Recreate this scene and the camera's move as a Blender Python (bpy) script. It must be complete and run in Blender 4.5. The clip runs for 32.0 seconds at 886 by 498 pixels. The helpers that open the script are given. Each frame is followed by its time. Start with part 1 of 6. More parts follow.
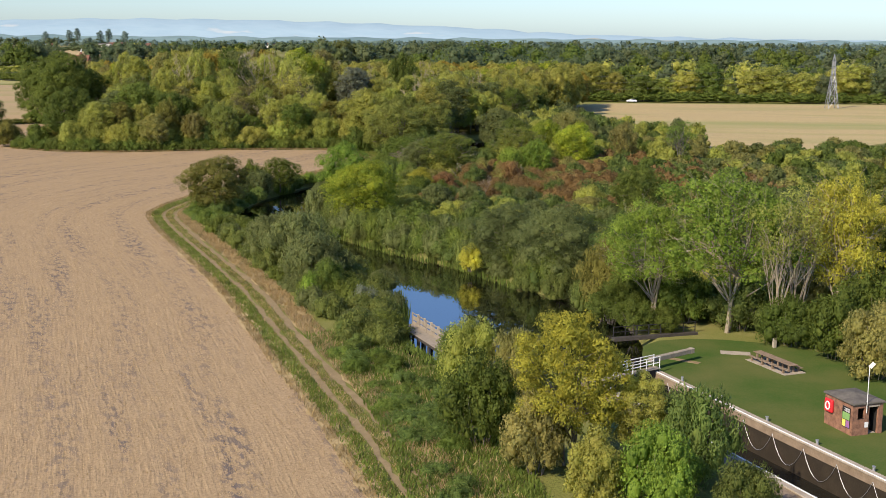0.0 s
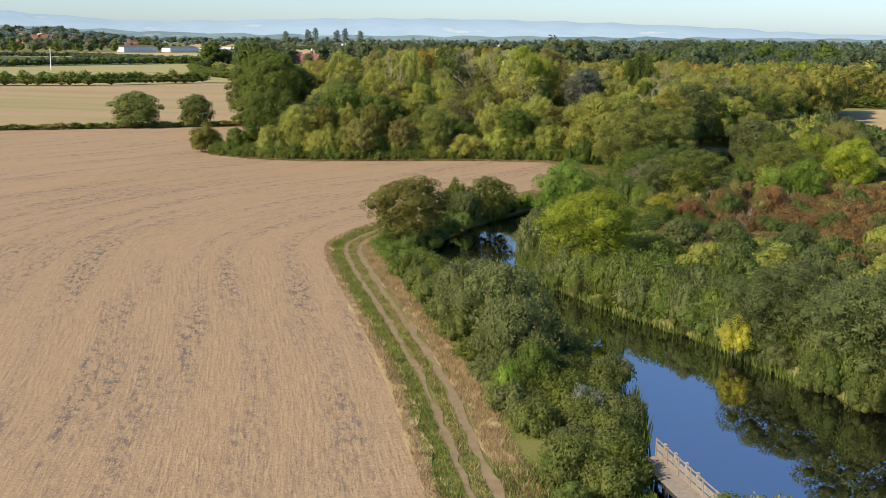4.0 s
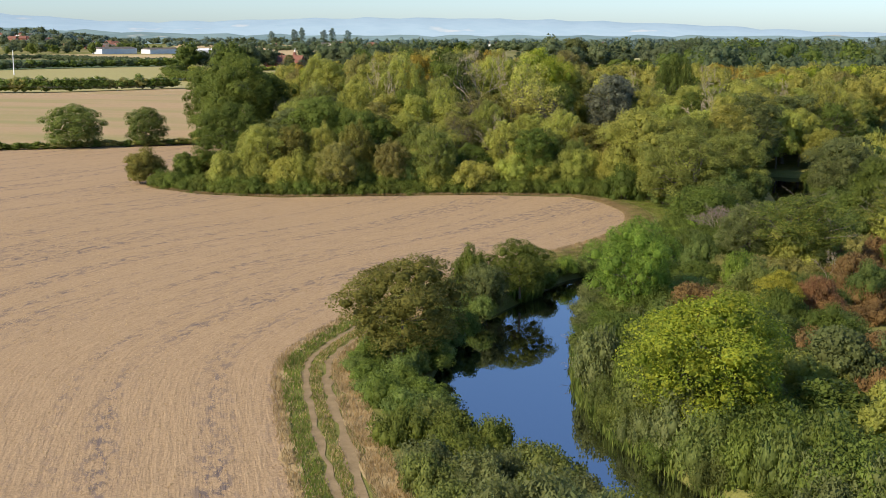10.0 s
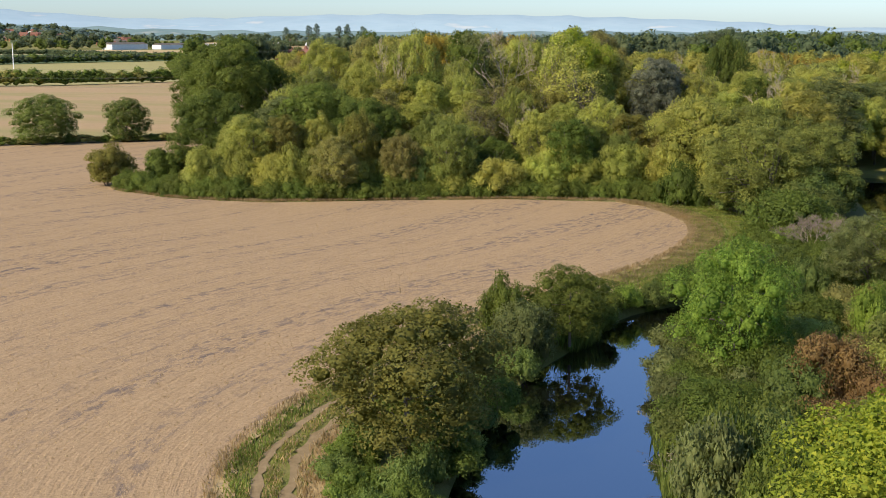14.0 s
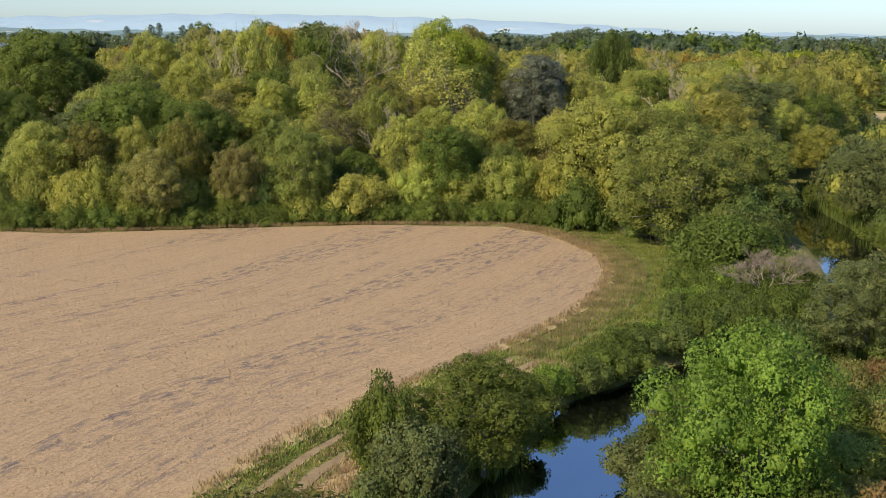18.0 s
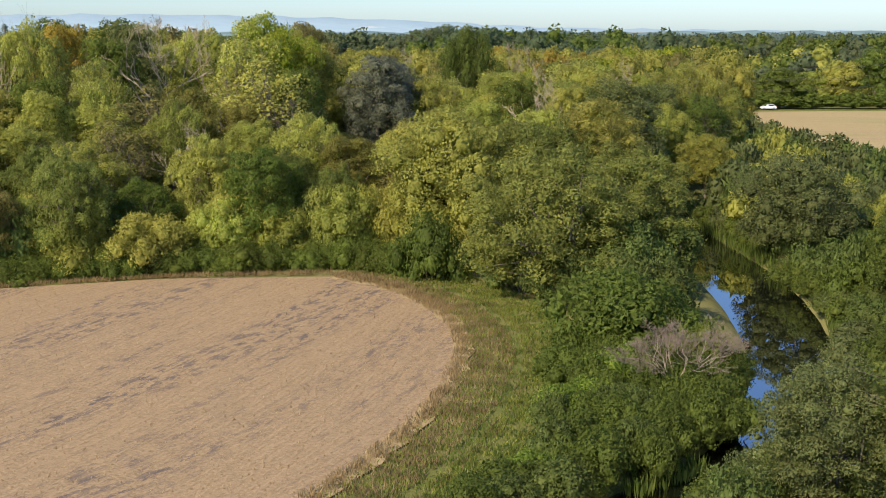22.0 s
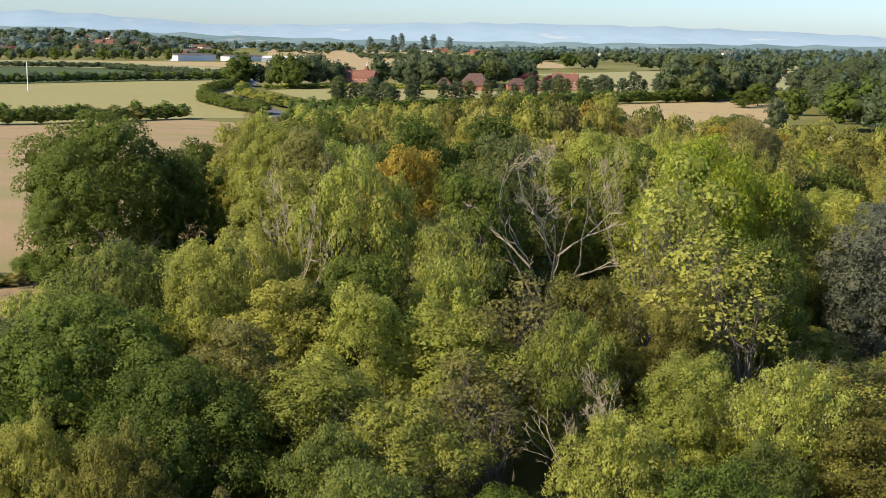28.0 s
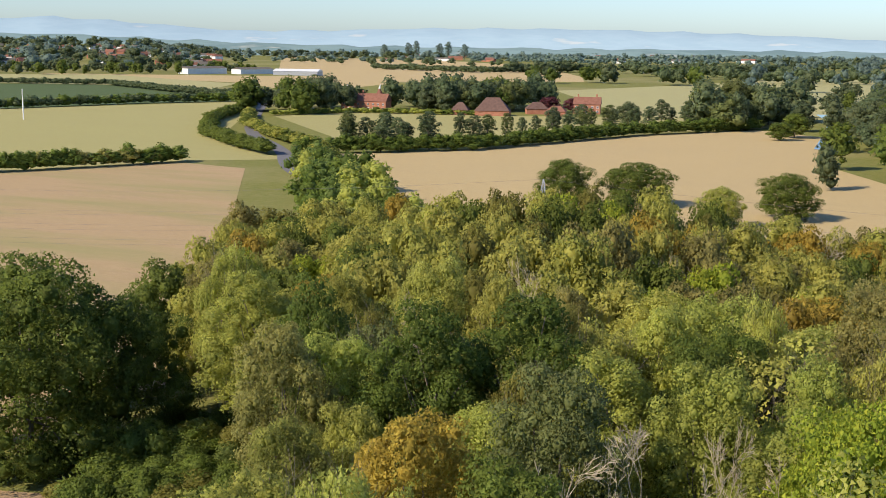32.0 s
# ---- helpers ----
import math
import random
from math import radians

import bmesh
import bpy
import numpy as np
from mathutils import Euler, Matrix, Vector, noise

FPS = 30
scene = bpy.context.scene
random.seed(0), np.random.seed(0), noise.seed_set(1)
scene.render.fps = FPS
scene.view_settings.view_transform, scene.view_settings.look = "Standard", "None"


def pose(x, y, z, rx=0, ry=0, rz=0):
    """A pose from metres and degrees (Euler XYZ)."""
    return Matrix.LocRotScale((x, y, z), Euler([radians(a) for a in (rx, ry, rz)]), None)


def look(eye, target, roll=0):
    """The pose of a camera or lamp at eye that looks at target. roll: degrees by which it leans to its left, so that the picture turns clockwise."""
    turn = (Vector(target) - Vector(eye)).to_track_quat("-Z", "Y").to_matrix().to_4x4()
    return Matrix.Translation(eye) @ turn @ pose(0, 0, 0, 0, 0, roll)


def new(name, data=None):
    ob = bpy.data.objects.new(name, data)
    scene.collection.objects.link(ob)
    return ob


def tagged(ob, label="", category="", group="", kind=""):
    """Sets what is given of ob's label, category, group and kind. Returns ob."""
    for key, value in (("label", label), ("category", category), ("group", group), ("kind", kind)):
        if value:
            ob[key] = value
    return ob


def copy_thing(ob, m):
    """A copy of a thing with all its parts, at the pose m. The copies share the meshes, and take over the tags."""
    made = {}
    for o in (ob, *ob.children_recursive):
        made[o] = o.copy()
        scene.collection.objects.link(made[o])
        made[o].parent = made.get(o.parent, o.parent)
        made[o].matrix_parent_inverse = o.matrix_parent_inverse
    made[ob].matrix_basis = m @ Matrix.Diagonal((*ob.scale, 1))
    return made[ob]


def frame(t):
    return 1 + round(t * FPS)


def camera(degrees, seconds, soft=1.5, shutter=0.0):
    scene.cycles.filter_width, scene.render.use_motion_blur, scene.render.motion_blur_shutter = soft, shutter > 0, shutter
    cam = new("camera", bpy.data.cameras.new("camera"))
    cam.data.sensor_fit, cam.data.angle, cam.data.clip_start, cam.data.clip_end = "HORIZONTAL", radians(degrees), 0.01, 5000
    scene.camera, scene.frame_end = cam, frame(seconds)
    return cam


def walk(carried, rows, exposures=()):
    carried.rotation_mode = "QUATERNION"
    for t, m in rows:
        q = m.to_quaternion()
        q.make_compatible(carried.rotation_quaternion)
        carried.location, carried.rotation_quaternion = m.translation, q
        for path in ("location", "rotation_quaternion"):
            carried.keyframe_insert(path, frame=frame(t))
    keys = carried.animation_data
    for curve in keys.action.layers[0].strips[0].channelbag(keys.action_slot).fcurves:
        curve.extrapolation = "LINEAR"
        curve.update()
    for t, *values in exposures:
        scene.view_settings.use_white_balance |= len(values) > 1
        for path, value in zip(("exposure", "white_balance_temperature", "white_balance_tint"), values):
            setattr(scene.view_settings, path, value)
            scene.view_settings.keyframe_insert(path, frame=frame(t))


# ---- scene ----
cam = camera(40.5, 32.0, soft=0.72)
PATH = [
    (0, (0.01, 0.017, 27.502), (0.009, 1.987, 27.153), 0.4),
    (0.5, (-0.044, 4.577, 27.383), (-0.046, 6.546, 27.034), 0.4),
    (1, (-0.165, 9.469, 27.268), (-0.204, 11.437, 26.918), 0.4),
    (1.5, (-0.427, 13.98, 27.139), (-0.532, 15.946, 26.789), 0.5),
    (2, (-0.779, 18.852, 27.028), (-0.896, 20.817, 26.677), 0.5),
    (2.5, (-1.104, 23.359, 26.882), (-1.221, 25.325, 26.531), 0.5),
    (3, (-1.484, 28.331, 26.823), (-1.602, 30.296, 26.472), 0.5),
    (3.5, (-1.961, 32.81, 26.794), (-2.096, 34.775, 26.442), 0.5),
    (4, (-2.526, 37.614, 26.772), (-2.899, 39.548, 26.42), 0.4),
    (4.5, (-3.358, 41.746, 26.675), (-3.751, 43.675, 26.323), 0.3),
    (6.5, (-7.215, 59.559, 26.992), (-7.608, 61.488, 26.64), 0.4),
    (7, (-8.283, 64.287, 26.962), (-8.676, 66.216, 26.61), 0.3),
    (7.5, (-9.307, 68.692, 26.953), (-9.771, 70.605, 26.601), 0.3),
    (8, (-10.519, 73.407, 26.964), (-11.003, 75.315, 26.613), 0.3),
    (8.5, (-11.715, 77.787, 26.99), (-12.199, 79.695, 26.638), 0.3),
    (9, (-12.972, 82.477, 26.998), (-13.455, 84.386, 26.646), 0.2),
    (9.5, (-13.994, 86.94, 27.011), (-14.428, 88.86, 26.658), 0.2),
    (10, (-15.035, 91.776, 26.955), (-15.391, 93.712, 26.602), 0.1),
    (10.5, (-15.86, 96.205, 26.925), (-16.214, 98.141, 26.57), 0.1),
    (11, (-16.682, 101.031, 26.95), (-17.037, 102.967, 26.595), -0.0),
    (11.5, (-17.515, 105.276, 26.917), (-17.869, 107.212, 26.562), 0.1),
    (12, (-18.462, 109.956, 26.895), (-18.816, 111.892, 26.539), 0.0),
    (12.5, (-19.352, 114.042, 27.099), (-19.704, 115.978, 26.741), 0.1),
    (13, (-20.209, 117.866, 26.472), (-20.578, 119.799, 26.114), 0.1),
    (13.5, (-20.846, 121.199, 25.074), (-21.224, 123.13, 24.716), 0.1),
    (14, (-21.534, 124.632, 23.439), (-21.916, 126.562, 23.082), 0.0),
    (14.5, (-22.189, 127.932, 22.265), (-22.576, 129.861, 21.908), 0.1),
    (16.5, (-25.975, 144.256, 21.946), (-26.392, 146.18, 21.591), 0.3),
    (17, (-26.787, 148.33, 21.878), (-26.998, 150.287, 21.524), 0.4),
    (17.5, (-27.158, 151.9, 21.908), (-27.318, 153.862, 21.554), 0.2),
    (18, (-27.384, 155.804, 21.844), (-27.522, 157.768, 21.49), 0.4),
    (18.5, (-27.207, 159.355, 21.885), (-27.034, 161.316, 21.533), 0.5),
    (19, (-26.783, 163.183, 21.808), (-26.339, 165.101, 21.458), 0.5),
    (19.5, (-26.018, 166.512, 21.805), (-25.552, 168.425, 21.452), 0.4),
    (20, (-25.342, 170.034, 21.83), (-25.092, 171.987, 21.476), 0.2),
    (20.5, (-24.918, 173.476, 21.796), (-24.729, 175.436, 21.442), 0.2),
    (21, (-24.656, 177.366, 21.768), (-24.471, 179.326, 21.414), 0.1),
    (21.5, (-24.557, 181.034, 21.782), (-24.401, 182.996, 21.426), 0.1),
    (22, (-24.345, 185.355, 21.723), (-24.266, 187.322, 21.367), -0.1),
    (22.5, (-24.32, 189.579, 21.679), (-24.291, 191.547, 21.324), -0.2),
    (23, (-24.512, 194.355, 21.654), (-24.571, 196.322, 21.298), -0.3),
    (23.5, (-24.672, 198.888, 21.659), (-24.751, 200.854, 21.303), -0.5),
    (24, (-25.455, 203.756, 21.686), (-25.64, 205.715, 21.331), -0.6),
    (24.5, (-26.229, 208.094, 21.809), (-26.681, 210.01, 21.455), -0.7),
    (26.5, (-31.299, 226.741, 27.334), (-31.775, 228.651, 26.985), 0.6),
    (27, (-32.668, 231.426, 28.9), (-33.184, 233.327, 28.551), 0.5),
    (27.5, (-34.011, 235.779, 30.301), (-34.538, 237.677, 29.954), 0.6),
    (28, (-35.484, 240.481, 31.918), (-36.01, 242.379, 31.571), 0.7),
    (28.5, (-36.902, 244.868, 33.154), (-37.427, 246.767, 32.812), 0.7),
    (29, (-38.269, 249.213, 34.691), (-38.793, 251.113, 34.35), 0.7),
    (29.5, (-39.531, 253.349, 36.035), (-40.053, 255.25, 35.695), 0.7),
    (30, (-40.818, 258.042, 37.573), (-41.335, 259.943, 37.232), 0.7),
    (30.5, (-42.014, 262.312, 39.094), (-42.526, 264.215, 38.753), 0.6),
    (31, (-43.344, 266.934, 40.567), (-43.852, 268.838, 40.225), 0.5),
    (31.5, (-44.699, 271.227, 42.073), (-45.203, 273.132, 41.73), 0.5),
    (32, (-46.29, 275.705, 43.749), (-46.84, 277.597, 43.405), 0.6),
]
walk(cam, [(t, look(eye, target, roll)) for t, eye, target, roll in PATH])

# ---- light and sky ----
SUN_AZ, SUN_EL = radians(-138.0), radians(37.0)   # azimuth from north (y) turning to the east (x)
world = bpy.data.worlds.new("sky")
scene.world = world
world.use_nodes = True
wn = world.node_tree
sky = wn.nodes.new("ShaderNodeTexSky")
sky.sky_type, sky.sun_disc = "NISHITA", False
sky.sun_elevation, sky.sun_rotation = SUN_EL, SUN_AZ
sky.air_density, sky.dust_density, sky.ozone_density = 1.0, 0.5, 1.2
cool = wn.nodes.new("ShaderNodeMix")
cool.data_type, cool.blend_type = "RGBA", "MULTIPLY"
cool.inputs[0].default_value, cool.inputs[7].default_value = 1.0, (0.70, 0.875, 1.2, 1)
wn.links.new(sky.outputs[0], cool.inputs[6])
wn.links.new(cool.outputs[2], wn.nodes["Background"].inputs[0])
wn.nodes["Background"].inputs[1].default_value = 0.122
scene.view_settings.exposure = 0.3
sun = new("sun", bpy.data.lights.new("sun", "SUN"))
sun.data.energy, sun.data.angle, sun.data.color = 5.4, radians(0.6), (1.0, 0.84, 0.65)
SUN_DIR = Vector((math.sin(SUN_AZ) * math.cos(SUN_EL), math.cos(SUN_AZ) * math.cos(SUN_EL), math.sin(SUN_EL)))
sun.matrix_world = look(SUN_DIR * 100, (0, 0, 0))


# ---- materials ----
def node(nt, kind, **values):
    n = nt.nodes.new("ShaderNode" + kind)
    for k, v in values.items():
        if k == "operation":
            n.operation = v
        elif k == "blend":
            n.blend_type = v
        elif k == "mode":
            n.data_type = v
        else:
            n.inputs[k.replace("_", " ")].default_value = v
    return n


def ramp(nt, fac, stops):
    r = nt.nodes.new("ShaderNodeValToRGB")
    els = r.color_ramp.elements
    while len(els) < len(stops):
        els.new(0.5)
    for e, (p, c) in zip(els, stops):
        e.position, e.color = p, (*c, 1)
    nt.links.new(fac, r.inputs[0])
    return r.outputs[0]


def blank(name, rough=0.8, spec=0.3, metal=0.0):
    m = bpy.data.materials.new(name)
    m.use_nodes = True
    b = m.node_tree.nodes["Principled BSDF"]
    b.inputs["Roughness"].default_value, b.inputs["Metallic"].default_value = rough, metal
    b.inputs["Specular IOR Level"].default_value = spec
    return m, m.node_tree, b


def noise_of(nt, scale, detail=4.0, rough=0.55, coord=None, dims=None):
    n = node(nt, "TexNoise", Scale=scale, Detail=detail, Roughness=rough)
    if coord is None:
        coord = nt.nodes.new("ShaderNodeNewGeometry").outputs["Position"]
    if dims:
        mp = node(nt, "Mapping", Scale=dims)
        nt.links.new(coord, mp.inputs[0])
        coord = mp.outputs[0]
    nt.links.new(coord, n.inputs["Vector"])
    return n.outputs["Fac"]


def mix(nt, fac, a, b, blend="MIX"):
    n = nt.nodes.new("ShaderNodeMix")
    n.data_type, n.blend_type = "RGBA", blend
    for sock, v in ((n.inputs[0], fac), (n.inputs[6], a), (n.inputs[7], b)):
        if isinstance(v, (int, float)):
            sock.default_value = v
        elif isinstance(v, tuple):
            sock.default_value = (*v, 1)
        else:
            nt.links.new(v, sock)
    return n.outputs[2]


def bump(nt, b, height, strength, dist):
    n = node(nt, "Bump", Strength=strength, Distance=dist)
    nt.links.new(height, n.inputs["Height"])
    nt.links.new(n.outputs[0], b.inputs["Normal"])


def plain(name, c1, c2, scale=3.0, rough=0.7, spec=0.3, metal=0.0, relief=0.0, fine=40.0):
    """A surface of two tones, mottled at two scales, with a little relief."""
    m, nt, b = blank(name, rough, spec, metal)
    f = noise_of(nt, scale, 6)
    g = noise_of(nt, fine, 3)
    col = mix(nt, 0.3, ramp(nt, f, [(0.3, c1), (0.7, c2)]), ramp(nt, g, [(0.3, c1), (0.7, c2)]))
    nt.links.new(col, b.inputs["Base Color"])
    if relief:
        bump(nt, b, g, 0.6, relief)
    return m


def leafy(name, dark, mid, light, spread=0.3, through_light=0.55, gain=2.65):
    """Foliage: tones by leaf and by plant, glossy skin, light passing through."""
    m, nt, b = blank(name, 0.65, 0.2)
    dark, mid, light = (tuple(min(0.7, v * gain) for v in c) for c in (dark, mid, light))
    dark, light = (tuple(v + (m_ - v) * 0.5 for v, m_ in zip(c, mid)) for c in (dark, light))
    geo = nt.nodes.new("ShaderNodeNewGeometry")
    col = ramp(nt, geo.outputs["Random Per Island"], [(0.05, dark), (0.5, mid), (0.97, light)])
    big = noise_of(nt, 0.55, 2)
    hsv = nt.nodes.new("ShaderNodeHueSaturation")
    info = nt.nodes.new("ShaderNodeObjectInfo")
    hue = node(nt, "MapRange", To_Min=0.5 - 0.012 * spread / 0.3, To_Max=0.5 + 0.016 * spread / 0.3)
    nt.links.new(info.outputs["Random"], hue.inputs[0])
    nt.links.new(hue.outputs[0], hsv.inputs["Hue"])
    val = node(nt, "MapRange", From_Min=0.3, From_Max=0.7, To_Min=0.75, To_Max=1.3)
    nt.links.new(big, val.inputs[0])
    odd = node(nt, "Math", operation="MULTIPLY")
    odd.inputs[1].default_value = 17.3
    nt.links.new(info.outputs["Random"], odd.inputs[0])
    part_ = node(nt, "Math", operation="FRACT")
    nt.links.new(odd.outputs[0], part_.inputs[0])
    own = node(nt, "MapRange", To_Min=0.8, To_Max=1.17)
    nt.links.new(part_.outputs[0], own.inputs[0])
    both = node(nt, "Math", operation="MULTIPLY")
    nt.links.new(val.outputs[0], both.inputs[0])
    nt.links.new(own.outputs[0], both.inputs[1])
    nt.links.new(both.outputs[0], hsv.inputs["Value"])
    nt.links.new(col, hsv.inputs["Color"])
    nt.links.new(hsv.outputs[0], b.inputs["Base Color"])
    tr = nt.nodes.new("ShaderNodeBsdfTranslucent")
    nt.links.new(hsv.outputs[0], tr.inputs[0])
    ms = nt.nodes.new("ShaderNodeMixShader")
    ms.inputs[0].default_value = through_light
    out = nt.nodes["Material Output"]
    nt.links.new(b.outputs[0], ms.inputs[1])
    nt.links.new(tr.outputs[0], ms.inputs[2])
    nt.links.new(ms.outputs[0], out.inputs[0])
    return m


LEAF = {
    "oak": leafy("oak_leaf", (0.042, 0.056, 0.011), (0.07, 0.092, 0.017), (0.106, 0.132, 0.026), 0.15, gain=2.1),
    "ash": leafy("ash_leaf", (0.085, 0.096, 0.02), (0.14, 0.148, 0.031), (0.205, 0.2, 0.044)),
    "ash_yellow": leafy("turning_ash_leaf", (0.065, 0.095, 0.02), (0.12, 0.155, 0.03), (0.30, 0.28, 0.05), gain=1.4),
    "sallow_yellow": leafy("turning_sallow_leaf", (0.11, 0.125, 0.02), (0.215, 0.205, 0.03), (0.38, 0.31, 0.04), 0.15, gain=2.0),
    "olive": leafy("olive_leaf", (0.092, 0.098, 0.021), (0.146, 0.15, 0.032), (0.214, 0.2, 0.046)),
    "willow": leafy("willow_leaf", (0.098, 0.105, 0.023), (0.16, 0.163, 0.036), (0.228, 0.22, 0.052), gain=2.35),
    "sallow": leafy("sallow_leaf", (0.07, 0.083, 0.02), (0.118, 0.133, 0.03), (0.175, 0.185, 0.045), gain=1.95),
    "willow_grey": leafy("grey_willow_leaf", (0.07, 0.086, 0.028), (0.115, 0.136, 0.044), (0.18, 0.198, 0.074), 0.15, gain=1.4),
    "silver": leafy("silver_leaf", (0.066, 0.074, 0.046), (0.108, 0.118, 0.076), (0.165, 0.175, 0.118), 0.1, gain=1.9),
    "lime": leafy("bright_leaf", (0.06, 0.10, 0.015), (0.12, 0.17, 0.025), (0.21, 0.26, 0.04), 0.2, gain=1.85),
    "maple": leafy("maple_leaf", (0.07, 0.10, 0.012), (0.14, 0.175, 0.018), (0.30, 0.29, 0.03), 0.1, gain=2.1),
    "yellow": leafy("yellow_leaf", (0.12, 0.13, 0.02), (0.22, 0.21, 0.03), (0.40, 0.31, 0.04), 0.15),
    "orange": leafy("golden_leaf", (0.14, 0.115, 0.02), (0.24, 0.185, 0.03), (0.38, 0.28, 0.05), 0.15, gain=1.6),
    "bramble": leafy("bramble_leaf", (0.062, 0.084, 0.015), (0.103, 0.135, 0.024), (0.16, 0.195, 0.036), 0.25, gain=1.35),
    "scrub": leafy("scrub_leaf", (0.06, 0.085, 0.02), (0.105, 0.135, 0.032), (0.18, 0.205, 0.055), 0.35, gain=1.5),
    "brown": leafy("brown_leaf", (0.065, 0.065, 0.022), (0.105, 0.10, 0.03), (0.165, 0.145, 0.045), 0.2),
    "russet": leafy("russet_leaf", (0.085, 0.062, 0.024), (0.14, 0.082, 0.034), (0.19, 0.135, 0.05), 0.3, gain=2.0),
    "thorn": leafy("thorn_leaf", (0.066, 0.068, 0.015), (0.11, 0.108, 0.024), (0.17, 0.15, 0.036), 0.1, gain=1.9),
    "copper": leafy("copper_leaf", (0.03, 0.012, 0.015), (0.06, 0.02, 0.025), (0.09, 0.035, 0.035), 0.1),
    # leaves of distant trees, their green greyed to carry a slight haze
    "far": leafy("grey_hazed_leaf", (0.06, 0.085, 0.042), (0.095, 0.122, 0.056), (0.15, 0.168, 0.078), 0.3, gain=1.4),
    # leaves of the remotest trees, aerial haze painted in as pale blue-green
    "farthest": leafy("blue_hazed_leaf", (0.10, 0.145, 0.12), (0.13, 0.18, 0.15), (0.17, 0.21, 0.155), 0.2, gain=1.5),
    "reed": leafy("reed_blade", (0.055, 0.085, 0.016), (0.095, 0.13, 0.024), (0.16, 0.18, 0.045), 0.1, gain=1.5),
    "grass": leafy("grass_blade", (0.13, 0.17, 0.03), (0.23, 0.255, 0.05), (0.36, 0.34, 0.09), 0.1, gain=1.15),
    "bank_grass": leafy("lush_grass_blade", (0.08, 0.12, 0.02), (0.14, 0.185, 0.035), (0.22, 0.25, 0.06), 0.1, gain=1.3),
    "straw": leafy("dry_grass_blade", (0.30, 0.20, 0.09), (0.42, 0.31, 0.15), (0.52, 0.42, 0.24), 0.1, gain=1.0),
}
BARK = plain("bark", (0.10, 0.085, 0.065), (0.24, 0.21, 0.17), 2.0, 0.9, 0.2, relief=0.02, fine=12)
PALE_BARK = plain("pale_bark", (0.23, 0.19, 0.135), (0.38, 0.33, 0.24), 2.0, 0.9, 0.2, relief=0.02, fine=12)


def field_material(name, straw, soil, streak=(0.16, 0.14, 0.13), green=None, amount=0.5):
    """Cut corn: rows of stubble along the field's own lines, with bare streaks."""
    m, nt, b = blank(name, 0.95, 0.1)
    uv = nt.nodes.new("ShaderNodeUVMap")
    uv.uv_map = "rows"
    c = uv.outputs[0]
    rows = noise_of(nt, 1.0, 3, 0.6, c, (3.2, 0.25, 1))
    long = noise_of(nt, 1.0, 5, 0.62, c, (0.30, 0.02, 1))
    torn = noise_of(nt, 1.0, 7, 0.78, c, (1.5, 0.55, 1))
    fine = noise_of(nt, 5.5, 3, 0.7)
    patch = noise_of(nt, 0.02, 3)
    col = ramp(nt, rows, [(0.28, soil), (0.62, straw)])
    clod = noise_of(nt, 2.4, 4, 0.75)
    col = mix(nt, 0.5, col, ramp(nt, fine, [(0.32, tuple(v * 0.7 for v in soil)), (0.66, tuple(min(1, v * 1.2) for v in straw))]))
    col = mix(nt, ramp(nt, clod, [(0.56, (0, 0, 0)), (0.7, (0.55, 0.55, 0.55))]), col, tuple(v * 0.75 for v in soil))
    col = mix(nt, ramp(nt, patch, [(0.35, (0, 0, 0)), (0.7, (0.35, 0.35, 0.35))]), col, tuple(v * 0.86 for v in straw))
    prod = node(nt, "Math", operation="MULTIPLY")
    nt.links.new(ramp(nt, long, [(0.46, (0, 0, 0)), (0.64, (1, 1, 1))]), prod.inputs[0])
    nt.links.new(ramp(nt, torn, [(0.49, (0, 0, 0)), (0.56, (1, 1, 1))]), prod.inputs[1])
    weak = node(nt, "Math", operation="MULTIPLY")
    nt.links.new(prod.outputs[0], weak.inputs[0])
    weak.inputs[1].default_value = amount
    col = mix(nt, weak.outputs[0], col, streak)
    if green:
        g = noise_of(nt, 1.0, 4, 0.6, c, (0.05, 0.006, 1))
        col = mix(nt, ramp(nt, g, [(0.45, (0, 0, 0)), (0.62, (0.8, 0.8, 0.8))]), col, green)
    nt.links.new(col, b.inputs["Base Color"])
    add = node(nt, "Math", operation="ADD")
    nt.links.new(rows, add.inputs[0])
    nt.links.new(fine, add.inputs[1])
    bump(nt, b, add.outputs[0], 0.7, 0.12)
    return m


STUBBLE = field_material("stubble", (0.405, 0.293, 0.164), (0.258, 0.182, 0.102), (0.125, 0.103, 0.095), amount=0.9)
STUBBLE_GREEN = field_material("stubble_with_regrowth", (0.42, 0.31, 0.17), (0.33, 0.235, 0.125), green=(0.26, 0.25, 0.10), amount=0.2)
EAST = field_material("yellow_stubble", (0.46, 0.36, 0.18), (0.37, 0.29, 0.14), green=(0.26, 0.27, 0.10), amount=0.3)
WHEAT = field_material("ripe_corn", (0.47, 0.37, 0.19), (0.38, 0.29, 0.14), amount=0.1)
PASTURE = field_material("pasture", (0.36, 0.335, 0.14), (0.29, 0.275, 0.11), (0.28, 0.22, 0.10), amount=0.4)
CROP = field_material("green_crop", (0.09, 0.13, 0.05), (0.07, 0.10, 0.04), amount=0.1)
PALE = field_material("pale_hay", (0.38, 0.36, 0.17), (0.30, 0.29, 0.13), amount=0.2)

